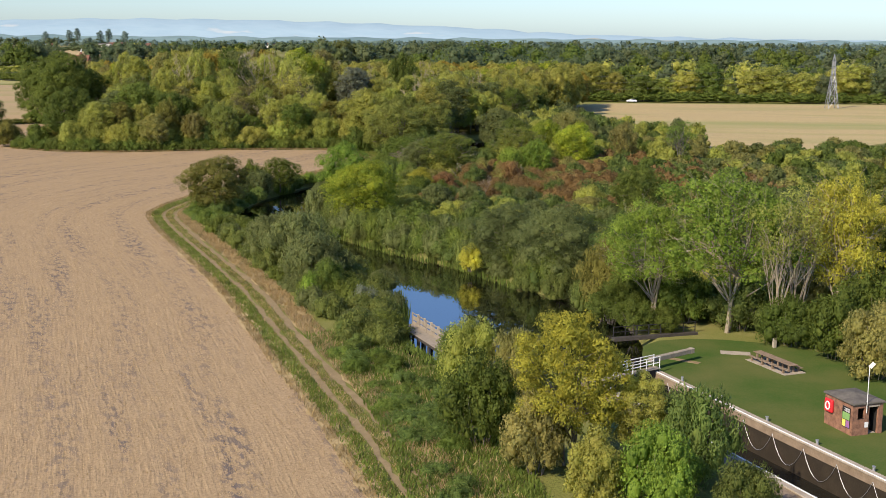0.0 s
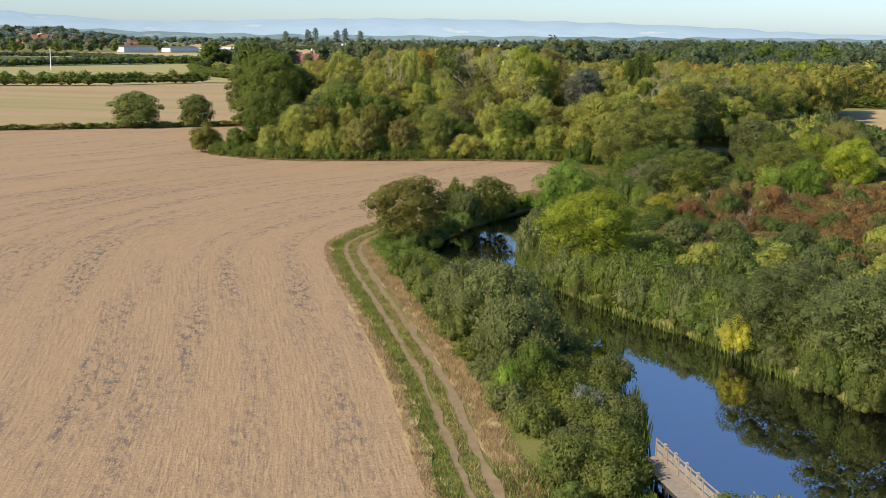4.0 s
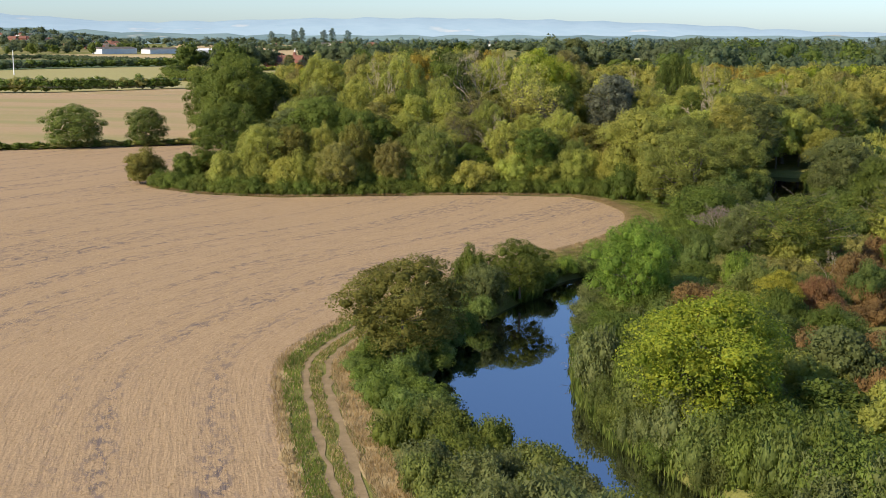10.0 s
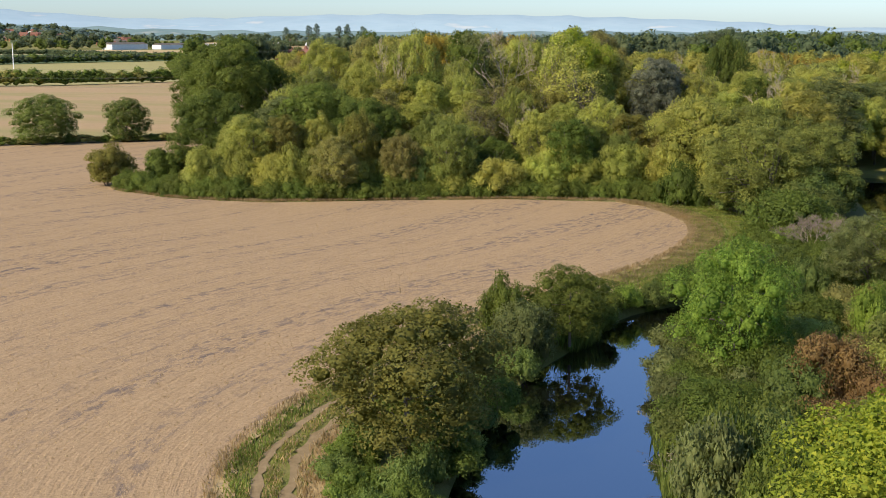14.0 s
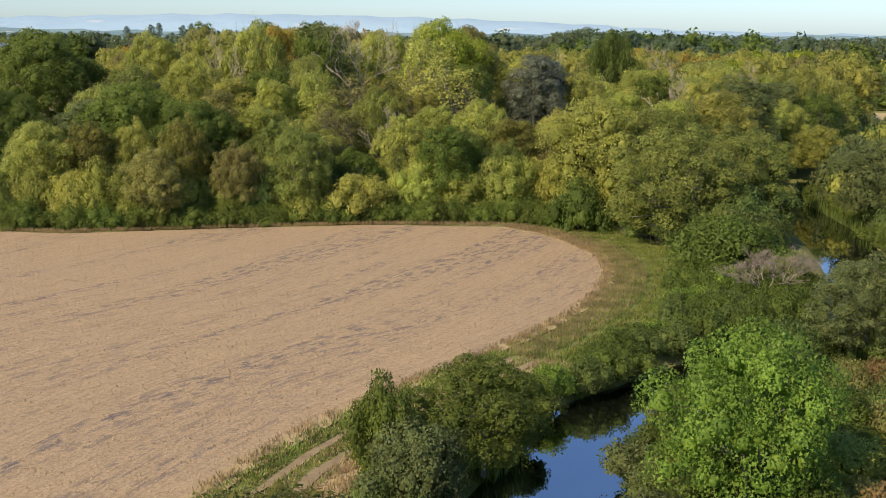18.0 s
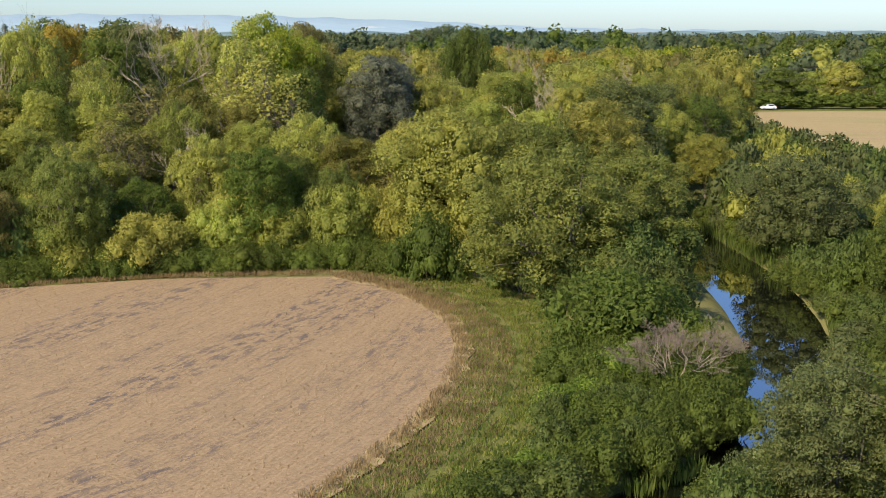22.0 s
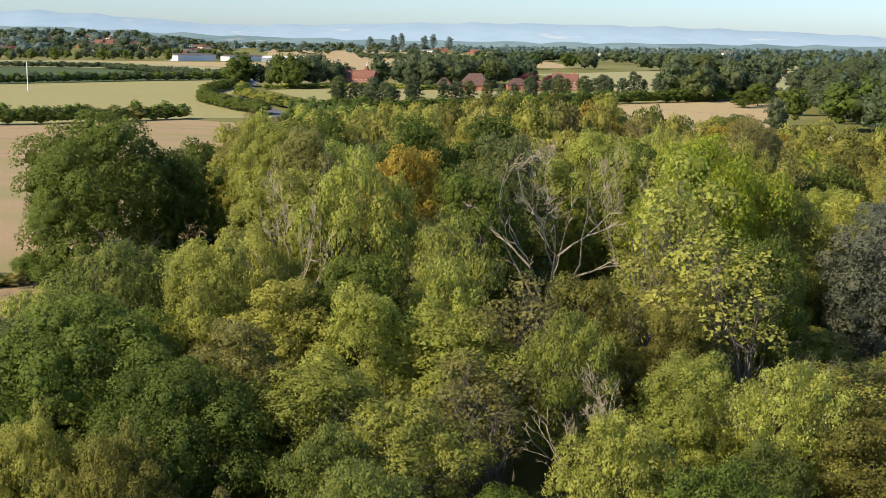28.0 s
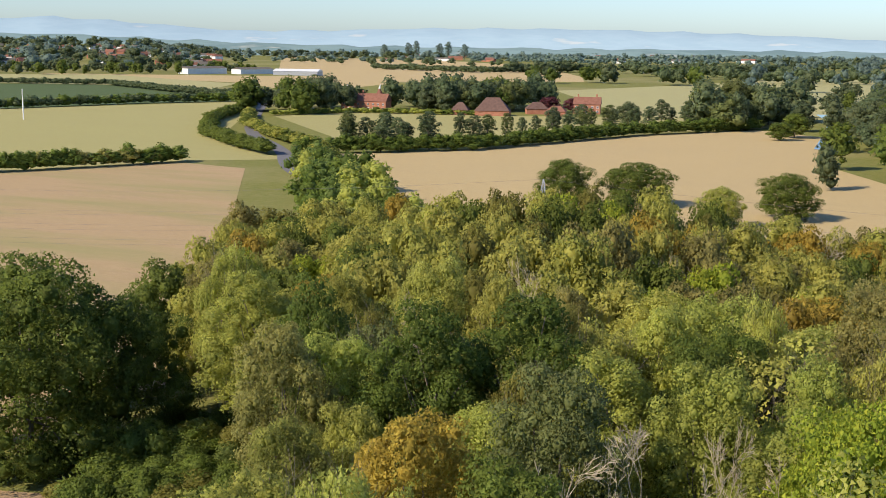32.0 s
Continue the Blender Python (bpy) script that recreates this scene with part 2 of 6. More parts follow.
GRASS, nt_, b_ = blank("rough_grass", 0.95, 0.1)
col_ = ramp(nt_, noise_of(nt_, 0.35, 6, 0.65), [(0.25, (0.13, 0.155, 0.035)), (0.5, (0.20, 0.19, 0.055)), (0.75, (0.28, 0.235, 0.10))])
col_ = mix(nt_, 0.4, col_, ramp(nt_, noise_of(nt_, 6.0, 4), [(0.3, (0.06, 0.09, 0.02)), (0.7, (0.20, 0.22, 0.06))]))
col_ = mix(nt_, ramp(nt_, noise_of(nt_, 0.006, 3), [(0.5, (0, 0, 0)), (0.6, (0.5, 0.5, 0.5))]), col_, (0.27, 0.24, 0.11))
nt_.links.new(col_, b_.inputs["Base Color"])
bump(nt_, b_, noise_of(nt_, 5.0, 4), 0.8, 0.15)

LAWN = plain("mown_lawn", (0.03, 0.085, 0.01), (0.125, 0.125, 0.04), 0.13, 0.95, 0.1, relief=0.03, fine=9)
DRY = plain("dry_grass", (0.30, 0.22, 0.10), (0.46, 0.36, 0.19), 0.8, 0.95, 0.1, relief=0.05, fine=7)
EARTH = plain("trodden_earth", (0.18, 0.135, 0.07), (0.30, 0.23, 0.13), 0.9, 0.95, 0.1, relief=0.03, fine=8)
LOCK_BRICK = plain("lock_brick", (0.15, 0.11, 0.075), (0.30, 0.235, 0.165), 1.2, 0.9, 0.2, relief=0.02, fine=9)
STONE = plain("lock_stone", (0.26, 0.22, 0.17), (0.42, 0.37, 0.29), 1.2, 0.9, 0.2, relief=0.02, fine=9)
# chamber wall: near-black brown, much darker than the course above it
DARK_STONE = plain("dark_lock_wall", (0.02, 0.016, 0.011), (0.05, 0.039, 0.026), 0.8, 0.6, 0.4, relief=0.03, fine=7)
WHITE = plain("white_paint", (0.70, 0.70, 0.68), (0.82, 0.82, 0.80), 2.0, 0.5, 0.4)
TIMBER = plain("weathered_timber", (0.20, 0.17, 0.13), (0.34, 0.30, 0.24), 3.0, 0.85, 0.2, relief=0.01, fine=15)
DARK_TIMBER = plain("dark_timber", (0.03, 0.028, 0.025), (0.07, 0.06, 0.05), 3.0, 0.8, 0.3)
BENCH_WOOD = plain("bench_wood", (0.15, 0.11, 0.075), (0.27, 0.20, 0.14), 3.0, 0.8, 0.2, relief=0.01)
BRICK = plain("hut_brick", (0.10, 0.055, 0.04), (0.36, 0.19, 0.12), 2.6, 0.9, 0.2, relief=0.012, fine=9)
ROOF_FELT = plain("roof_felt", (0.075, 0.068, 0.06), (0.17, 0.155, 0.13), 1.5, 0.9, 0.2)
RED = plain("red_plastic", (0.55, 0.02, 0.03), (0.66, 0.03, 0.04), 3.0, 0.4, 0.5)
BLACK = plain("black_paint", (0.015, 0.015, 0.015), (0.03, 0.03, 0.03), 3.0, 0.6, 0.3)
STEEL = plain("grey_steel", (0.30, 0.31, 0.32), (0.42, 0.43, 0.44), 2.0, 0.5, 0.5, metal=0.6)
ASPHALT = plain("asphalt", (0.11, 0.11, 0.115), (0.17, 0.17, 0.175), 0.5, 0.9, 0.2)
DARK_TILE = plain("old_roof_tile", (0.09, 0.055, 0.045), (0.16, 0.10, 0.08), 0.6, 0.9, 0.2, fine=4)
TILE = plain("clay_roof_tile", (0.16, 0.075, 0.05), (0.25, 0.12, 0.085), 0.6, 0.9, 0.2, fine=4)
HOUSE_BRICK = plain("house_brick", (0.30, 0.12, 0.07), (0.42, 0.20, 0.13), 0.6, 0.9, 0.2, fine=6)
RENDER_WALL = plain("white_render", (0.66, 0.65, 0.62), (0.78, 0.77, 0.74), 0.6, 0.9, 0.2)
SHEET = plain("pale_sheeting", (0.55, 0.57, 0.58), (0.68, 0.70, 0.70), 0.3, 0.6, 0.4)
GLASS = plain("window_glass", (0.03, 0.035, 0.04), (0.05, 0.055, 0.06), 1.0, 0.08, 0.6)
CAR_WHITE = plain("white_car_paint", (0.72, 0.73, 0.74), (0.78, 0.79, 0.80), 0.5, 0.25, 0.6)
CAR_DARK = plain("dark_car_paint", (0.02, 0.02, 0.025), (0.035, 0.035, 0.04), 0.5, 0.2, 0.6)
RUBBER = plain("rubber", (0.02, 0.02, 0.02), (0.03, 0.03, 0.03), 4.0, 0.8, 0.2)

WATER, nt_, b_ = blank("still_water", 0.015, 0.5)
b_.inputs["Base Color"].default_value = (0.005, 0.006, 0.004, 1)
b_.inputs["IOR"].default_value = 5.0
bump(nt_, b_, noise_of(nt_, 1.4, 3), 0.03, 0.02)
CHAMBER, nt_, b_ = blank("rippled_water", 0.08, 0.5)
b_.inputs["Base Color"].default_value = (0.015, 0.014, 0.010, 1)
b_.inputs["IOR"].default_value = 1.33
bump(nt_, b_, noise_of(nt_, 3.0, 4), 0.5, 0.08)


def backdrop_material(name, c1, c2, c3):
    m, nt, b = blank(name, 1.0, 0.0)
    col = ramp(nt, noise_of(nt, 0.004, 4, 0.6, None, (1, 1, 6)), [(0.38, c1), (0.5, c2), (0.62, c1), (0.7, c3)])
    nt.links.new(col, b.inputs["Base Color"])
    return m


# distance haze is mixed into these base colours: blue-grey ridge, paler downs
HAZED_RIDGE = backdrop_material("hazed_hill_woods", (0.16, 0.24, 0.24), (0.21, 0.30, 0.29), (0.36, 0.39, 0.34))
HAZED_DOWNS = backdrop_material("hazed_hill_downs", (0.31, 0.43, 0.49), (0.335, 0.455, 0.51), (0.44, 0.50, 0.50))
TWIG = plain("twig_bark", (0.30, 0.25, 0.165), (0.46, 0.395, 0.275), 2.0, 0.9, 0.2)

GREY_TWIG = plain("dead_twig", (0.15, 0.12, 0.09), (0.26, 0.215, 0.165), 2.0, 0.9, 0.2)

# ---- mesh helpers ----
rng = np.random.default_rng(7)


def mesh_of(name, verts, faces, material, smooth=False):
    me = bpy.data.meshes.new(name)
    me.from_pydata([tuple(v) for v in verts], [], [tuple(f) for f in faces])
    me.materials.append(material)
    if smooth:
        me.polygons.foreach_set("use_smooth", [True] * len(me.polygons))
    return me


def quads(name, v4, material):
    """A mesh of folded four-cornered leaves: v4 has the shape (n, 4, 3)."""
    n = len(v4)
    me = bpy.data.meshes.new(name)
    me.vertices.add(n * 4)
    me.vertices.foreach_set("co", v4.reshape(-1).astype(np.float32))
    tri = (np.arange(n)[:, None] * 4 + np.array([[0, 1, 2, 0, 2, 3]])).reshape(-1)
    me.loops.add(n * 6)
    me.loops.foreach_set("vertex_index", tri.astype(np.int32))
    me.polygons.add(n * 2)
    me.polygons.foreach_set("loop_start", np.arange(0, n * 6, 3, dtype=np.int32))
    me.update(calc_edges=True)
    me.materials.append(material)
    return me


def part(name, bm, material, parent=None, label=""):
    me = bpy.data.meshes.new(name)
    bm.to_mesh(me)
    bm.free()
    me.materials.append(material)
    ob = new(name, me)
    ob.parent = parent
    if label:
        tagged(ob, label)
    return ob


def box(w, d, h, at=(0, 0, 0), turn=0.0, bevel=0.0, bm=None):
    """A bevelled block standing on 'at', centred in x and y."""
    bm = bm or bmesh.new()
    m = Matrix.Translation(at) @ Matrix.Rotation(turn, 4, "Z") @ Matrix.Translation((0, 0, h / 2)) @ Matrix.Diagonal((w, d, h, 1))
    r = bmesh.ops.create_cube(bm, size=1, matrix=m)
    if bevel:
        es = list({e for v in r["verts"] for e in v.link_edges})
        bmesh.ops.bevel(bm, geom=es, offset=bevel, segments=1, affect="EDGES")
    return bm


def rod(a, b, r, r2=None, sides=6, bm=None):
    bm = bm or bmesh.new()
    a, b = Vector(a), Vector(b)
    d = b - a
    m = Matrix.Translation((a + b) / 2) @ d.to_track_quat("Z", "Y").to_matrix().to_4x4()
    bmesh.ops.create_cone(bm, cap_ends=True, segments=sides, radius1=r, radius2=r if r2 is None else r2, depth=d.length, matrix=m)
    return bm


def cable(pts, r, sides=3):
    """One closed tube through all the points."""
    bm = bmesh.new()
    pts = [Vector(q) for q in pts]
    rings = []
    for i, c in enumerate(pts):
        d = (pts[min(i + 1, len(pts) - 1)] - pts[max(i - 1, 0)]).normalized()
        u = Vector((-d.y, d.x, 0)).normalized()
        w = d.cross(u)
        rings.append([bm.verts.new(c + (u * math.cos(6.2832 * k / sides) + w * math.sin(6.2832 * k / sides)) * r) for k in range(sides)])
    for a, c in zip(rings, rings[1:]):
        for k in range(sides):
            bm.faces.new((a[k], a[(k + 1) % sides], c[(k + 1) % sides], c[k]))
    bm.faces.new(rings[0][::-1])
    bm.faces.new(rings[-1])
    return bm


def in_poly(px, py, poly):
    inside = np.zeros(px.shape, bool)
    n = len(poly)
    for i in range(n):
        (x1, y1), (x2, y2) = poly[i], poly[(i + 1) % n]
        cond = (y1 > py) != (y2 > py)
        with np.errstate(divide="ignore", invalid="ignore"):
            xi = (x2 - x1) * (py - y1) / (y2 - y1 + 1e-12) + x1
        inside ^= cond & (px < xi)
    return inside


def line_dist(px, py, line, closed=False):
    """Distance to a polyline and the nearest point on it."""
    best = np.full(px.shape, 1e9)
    bx, by = np.zeros(px.shape), np.zeros(px.shape)
    pts = list(line) + ([line[0]] if closed else [])
    for (x1, y1), (x2, y2) in zip(pts, pts[1:]):
        dx, dy = x2 - x1, y2 - y1
        s = np.clip(((px - x1) * dx + (py - y1) * dy) / (dx * dx + dy * dy + 1e-9), 0, 1)
        qx, qy = x1 + s * dx, y1 + s * dy
        d = np.hypot(px - qx, py - qy)
        m = d < best
        best, bx, by = np.where(m, d, best), np.where(m, qx, bx), np.where(m, qy, by)
    return best, bx, by


def soften(line, closed=False, times=2):
    """Round off the corners of a polyline."""
    for _ in range(times):
        pts = list(line) + ([line[0]] if closed else [])
        out = [] if closed else [pts[0]]
        for (x1, y1), (x2, y2) in zip(pts, pts[1:]):
            out += [(0.75 * x1 + 0.25 * x2, 0.75 * y1 + 0.25 * y2), (0.25 * x1 + 0.75 * x2, 0.25 * y1 + 0.75 * y2)]
        if not closed:
            out.append(pts[-1])
        line = out
    return line


# ---- the plan: river, field edge, lock ----
LEFT_BANK = [(12, 97.2), (4, 98), (-2, 101.5), (-4.8, 109), (-5.4, 116), (-6.0, 129), (-11, 139), (-16, 156.5), (-21.5, 161), (-27, 168), (-31.5, 175.5), (-33.2, 185), (-32.5, 204), (-28.5, 217), (-26, 227), (-20.5, 233), (-14.4, 241), (-8.5, 245), (-3, 255), (1, 266), (4, 290), (4, 320), (6, 337)]
RIGHT_BANK = [(12.5, 335), (11, 320), (11.5, 292), (8, 270), (2, 255), (-5, 243.5), (-11, 237), (-17, 226), (-21, 220), (-21.8, 212), (-21.8, 197), (-20.3, 181), (-17, 172), (-13.3, 165), (-6, 156), (1.5, 147), (9, 134), (16, 125), (18.5, 116), (18.6, 107), (17.6, 100)]
RIVER = soften(LEFT_BANK, times=2) + soften(RIGHT_BANK, times=2)
EDGE = [(10, 20), (-0.5, 58), (-4.5, 68.8), (-7.8, 80.4), (-11.7, 91.2), (-17.1, 107), (-23.6, 126.7), (-31, 145), (-38, 162), (-43.5, 176), (-45.9, 184), (-46.0, 190), (-45, 198), (-42.3, 212), (-37.5, 224), (-30.3, 236), (-25.2, 245.5), (-21.8, 254.5), (-19.6, 266), (-20.5, 276), (-24.6, 286), (-30, 291.5)]
EDGE_S = soften(EDGE, times=2)
# lock: the right coping runs along this way
LOCK_A, LOCK_WAY = Vector((18.2, 96.8, 0)), Vector((10.0, -24.3, 0)).normalized()
LOCK_ACROSS = Vector((LOCK_WAY.y, -LOCK_WAY.x, 0))      # towards the left-hand wall
LOCK_W, LOCK_L = 7.0, 34.0


def lock_point(along, across, z=0.0):
    p = LOCK_A + LOCK_WAY * along + LOCK_ACROSS * across
    return (p.x, p.y, z)


CHAMBER_POLY = [lock_point(a, c)[:2] for a, c in ((-1.5, -0.2), (LOCK_L, -0.2), (LOCK_L, LOCK_W + 0.2), (-1.5, LOCK_W + 0.2))]


def ground_z(px, py):
    """Height of the ground: flat, hollowed by the river and the lock."""
    d, _, _ = line_dist(px, py, RIVER, True)
    inside = in_poly(px, py, RIVER)
    s = np.where(inside, d, -d)
    t = np.clip((s + 1.6) / 3.2, 0, 1)
    z = -2.2 * t * t * (3 - 2 * t)
    c = in_poly(px, py, CHAMBER_POLY)
    z = np.where(c, -4.5, z)
    return z


# one sheet: a fine middle, wide margins to the horizon
xs = np.concatenate([[-4800, -2000, -900, -400, -150], np.arange(-60, 60.1, 1.25), [90, 150, 400, 900, 2000, 4800]])
ys = np.concatenate([[-1500, -300, -50, 20, 50], np.arange(60, 440.1, 1.25), [470, 520, 800, 1500, 3000, 4800]])
gx, gy = np.meshgrid(xs, ys)
gz = ground_z(gx, gy)
nx, ny = len(xs), len(ys)
idx = np.arange(nx * ny).reshape(ny, nx)
faces = np.stack([idx[:-1, :-1], idx[:-1, 1:], idx[1:, 1:], idx[1:, :-1]], -1).reshape(-1, 4)
ground = new("ground", mesh_of("ground", np.stack([gx, gy, gz], -1).reshape(-1, 3).tolist(), faces.tolist(), GRASS, True))
tagged(ground, "rough green and straw-coloured grassland with a river hollow", "ground", kind="structure")


def sheet(name, poly, z, material, label, category="field", step=0, kind="structure"):
    """A flat piece of land with its own outline; UV runs along its rows."""
    bm = bmesh.new()
    vs = [bm.verts.new((x, y, z)) for x, y in poly]
    bm.faces.new(vs)
    bmesh.ops.triangulate(bm, faces=bm.faces[:])
    bmesh.ops.recalc_face_normals(bm, faces=bm.faces[:])
    if bm.faces[:][0].normal.z < 0:
        bmesh.ops.reverse_faces(bm, faces=bm.faces[:])
    uv = bm.loops.layers.uv.new("rows")
    for f in bm.faces:
        for l in f.loops:
            l[uv].uv = (l.vert.co.y * 0.6 + l.vert.co.x * 0.1, l.vert.co.x)
    return tagged(part(name, bm, material), label, category, kind=kind)


water = sheet("water", [(-60, 97), (10.5, 97), (11.2, 94.3), (18.6, 97.2), (60, 97.2), (60, 440), (-60, 440)], -0.95, WATER, "still dark river reflecting the blue sky", "water")

# main stubble field, its rows following the river-side edge
FIELD = EDGE_S + [(-45, 291.3), (-60, 287.3), (-78, 281.5), (-92, 283), (-104.5, 290), (-107, 300), (-102, 330), (-104, 350), (-113, 371), (-128, 369), (-150, 357), (-187, 335), (-260, 300), (-420, 240), (-420, 20)]
step = 2.5
gx, gy = np.meshgrid(np.arange(-420, 12, step), np.arange(20, 376, step))
ins = in_poly(gx, gy, FIELD)
d, qx, qy = line_dist(gx, gy, FIELD, True)
near = d < step * 0.75
gx2, gy2 = np.where(near | ~ins, qx, gx), np.where(near | ~ins, qy, gy)
ok = ins | near
ny, nx = gx.shape
idx = np.arange(nx * ny).reshape(ny, nx)
c4 = np.stack([idx[:-1, :-1], idx[:-1, 1:], idx[1:, 1:], idx[1:, :-1]], -1).reshape(-1, 4)
keep = ok.reshape(-1)[c4].all(1) & ins.reshape(-1)[c4].any(1)
gz = 0.09 + 0.03 * np.sin(gx2 * 0.11) * np.cos(gy2 * 0.07)
fx, fy = gx2.reshape(-1)[c4], gy2.reshape(-1)[c4]
area = 0.5 * ((fx[:, 2] - fx[:, 0]) * (fy[:, 3] - fy[:, 1]) - (fx[:, 3] - fx[:, 1]) * (fy[:, 2] - fy[:, 0]))
keep &= area > 0.02 * step * step
me = mesh_of("stubble_field", np.stack([gx2, gy2, gz], -1).reshape(-1, 3).tolist(), c4[keep].tolist(), STUBBLE)
ue, _, _ = line_dist(gx2, gy2, soften(EDGE[:18] + [(0, 314)], times=2))
uvl = me.uv_layers.new(name="rows")
li = np.zeros(len(me.loops), np.int32)
me.loops.foreach_get("vertex_index", li)
uvl.data.foreach_set("uv", np.stack([ue.reshape(-1)[li], gy2.reshape(-1)[li]], -1).reshape(-1).astype(np.float32))
tagged(new("stubble_field", me), "harvested field of tan stubble with grey bare streaks", "field", kind="structure")

# land beyond
sheet("field_beyond_track", [(-128, 372), (-187, 338), (-420, 245), (-900, 330), (-640, 470), (-292, 602), (-254, 655), (-224, 646), (-186, 560), (-140, 480), (-118, 420)], 0.06, STUBBLE_GREEN, "pale stubble field with faint green regrowth stripes")
sheet("pasture_field", [(-900, 420), (-640, 480), (-294, 608), (-254, 662), (-222, 680), (-250, 705), (-290, 760), (-370, 960), (-412, 1040), (-505, 890), (-900, 700)], 0.07, PASTURE, "yellow-green pasture between dark hedges")
sheet("crop_field", [(-505, 900), (-415, 1050), (-428, 1085), (-640, 1240), (-1100, 1150), (-900, 720)], 0.08, CROP, "dark green crop field behind a hedge")
sheet("hay_field", [(-640, 1250), (-500, 1130), (-560, 1330), (-800, 1500), (-1300, 1300), (-1100, 1160)], 0.08, PALE, "pale hay field")
sheet("river_corn_field", [(-224, 700), (-180, 732), (-118, 846), (-64, 905), (-34, 870), (-38, 740), (-12, 660), (20, 560), (-60, 540), (-128, 500), (-150, 510), (-180, 600), (-205, 660)], 0.06, WHEAT, "ripe golden field with a curved far edge")
sheet("paddock", [(-330, 905), (-245, 780), (-230, 725), (-120, 860), (-64, 915), (-30, 990), (-140, 985), (-215, 960), (-300, 955)], 0.06, PASTURE, "grazed green paddock before the houses")
sheet("meadow_behind_houses", [(-140, 990), (60, 960), (400, 1300), (520, 2600), (-20, 2050), (-140, 1570), (-250, 1330)], 0.06, PALE, "pale green meadow behind the brick houses")
sheet("rising_stubble", [(-1222, 2935), (-760, 1880), (-640, 1700), (-480, 1440), (-266, 1570), (-300, 1750), (-481, 2340), (-760, 2700)], 0.09, WHEAT, "large tan stubble field with faint tramlines")
sheet("river_reach", [(-38, 800), (-26, 800), (-20, 880), (-12, 985), (-22, 1060), (-34, 1060), (-28, 985), (-33, 880)], 0.14, WATER, "bright reach of the far river between trees", "water")
sheet("shed_stubble", [(-900, 1500), (-640, 1560), (-560, 1620), (-430, 1400), (-430, 1180), (-560, 1350)], 0.07, WHEAT, "tan stubble field beside the sheds")
sheet("east_field", [(36, 480), (72, 512), (190, 515), (420, 505), (420, 380), (150, 345), (118, 322), (92, 296), (66, 300), (47, 330), (40, 380), (44, 430)], 0.06, EAST, "pale stubble field with faint green stripes beside the woods")


# ---- strips along the field edge: verge, wheel ruts, path ----
def offset_line(line, dist):
    out = []
    for i, (x, y) in enumerate(line):
        x1, y1 = line[max(0, i - 1)]
        x2, y2 = line[min(len(line) - 1, i + 1)]
        n = math.hypot(x2 - x1, y2 - y1)
        out.append((x + (y2 - y1) / n * dist, y - (x2 - x1) / n * dist))
    return out


def ribbon(name, line, d1, d2, z, material, label, category, wobble=0.15, seed=1):
    """A band beside a line, from d1 to d2 metres to its right, with an uneven edge."""
    r = random.Random(seed)
    a, b = offset_line(line, d1), offset_line(line, d2)
    vs, fs = [], []
    for i, (p, q) in enumerate(zip(a, b)):
        j, k = r.uniform(-wobble, wobble), r.uniform(-wobble, wobble)
        vs += [(p[0] + j, p[1] + j, z), (q[0] + k, q[1] + k, z)]
        if i:
            fs.append((2 * i - 2, 2 * i - 1, 2 * i + 1, 2 * i))
    return tagged(new(name, mesh_of(name, vs, fs, material)), label, category, kind="structure")


VERGE = soften(EDGE, times=3)
ribbon("verge", VERGE, -0.35, 0.9, 0.11, DRY, "fringe of dry straw-coloured grass along the field", "verge", 0.3, 2)
TRACK = [p for p in VERGE if 55 < p[1] < 237]
ribbon("track_rut", TRACK, 2.05, 2.65, 0.05, EARTH, "bare wheel rut worn in the grass", "track", 0.22, 3)
ribbon("track_rut", TRACK, 3.65, 4.4, 0.052, EARTH, "bare wheel rut worn in the grass", "track", 0.25, 4)
ribbon("track_edge", TRACK, 4.75, 6.1, 0.054, DRY, "band of dry brown grass beside the track", "track", 0.4, 5)


# ---- plants ----
ICO = None
NORMALS = {}


def soften_mesh(me, normals):
    """Leaves share the roundness of their bough in the way they take the light."""
    me.polygons.foreach_set("use_smooth", [True] * len(me.polygons))
    me.normals_split_custom_set_from_vertices(normals.astype(np.float32).tolist())



def unit_ico():
    global ICO
    if ICO is None:
        bm = bmesh.new()
        bmesh.ops.create_icosphere(bm, subdivisions=1, radius=1)
        ICO = (np.array([v.co[:] for v in bm.verts]), np.array([[v.index for v in f.verts] for f in bm.faces]))
        bm.free()
    return ICO


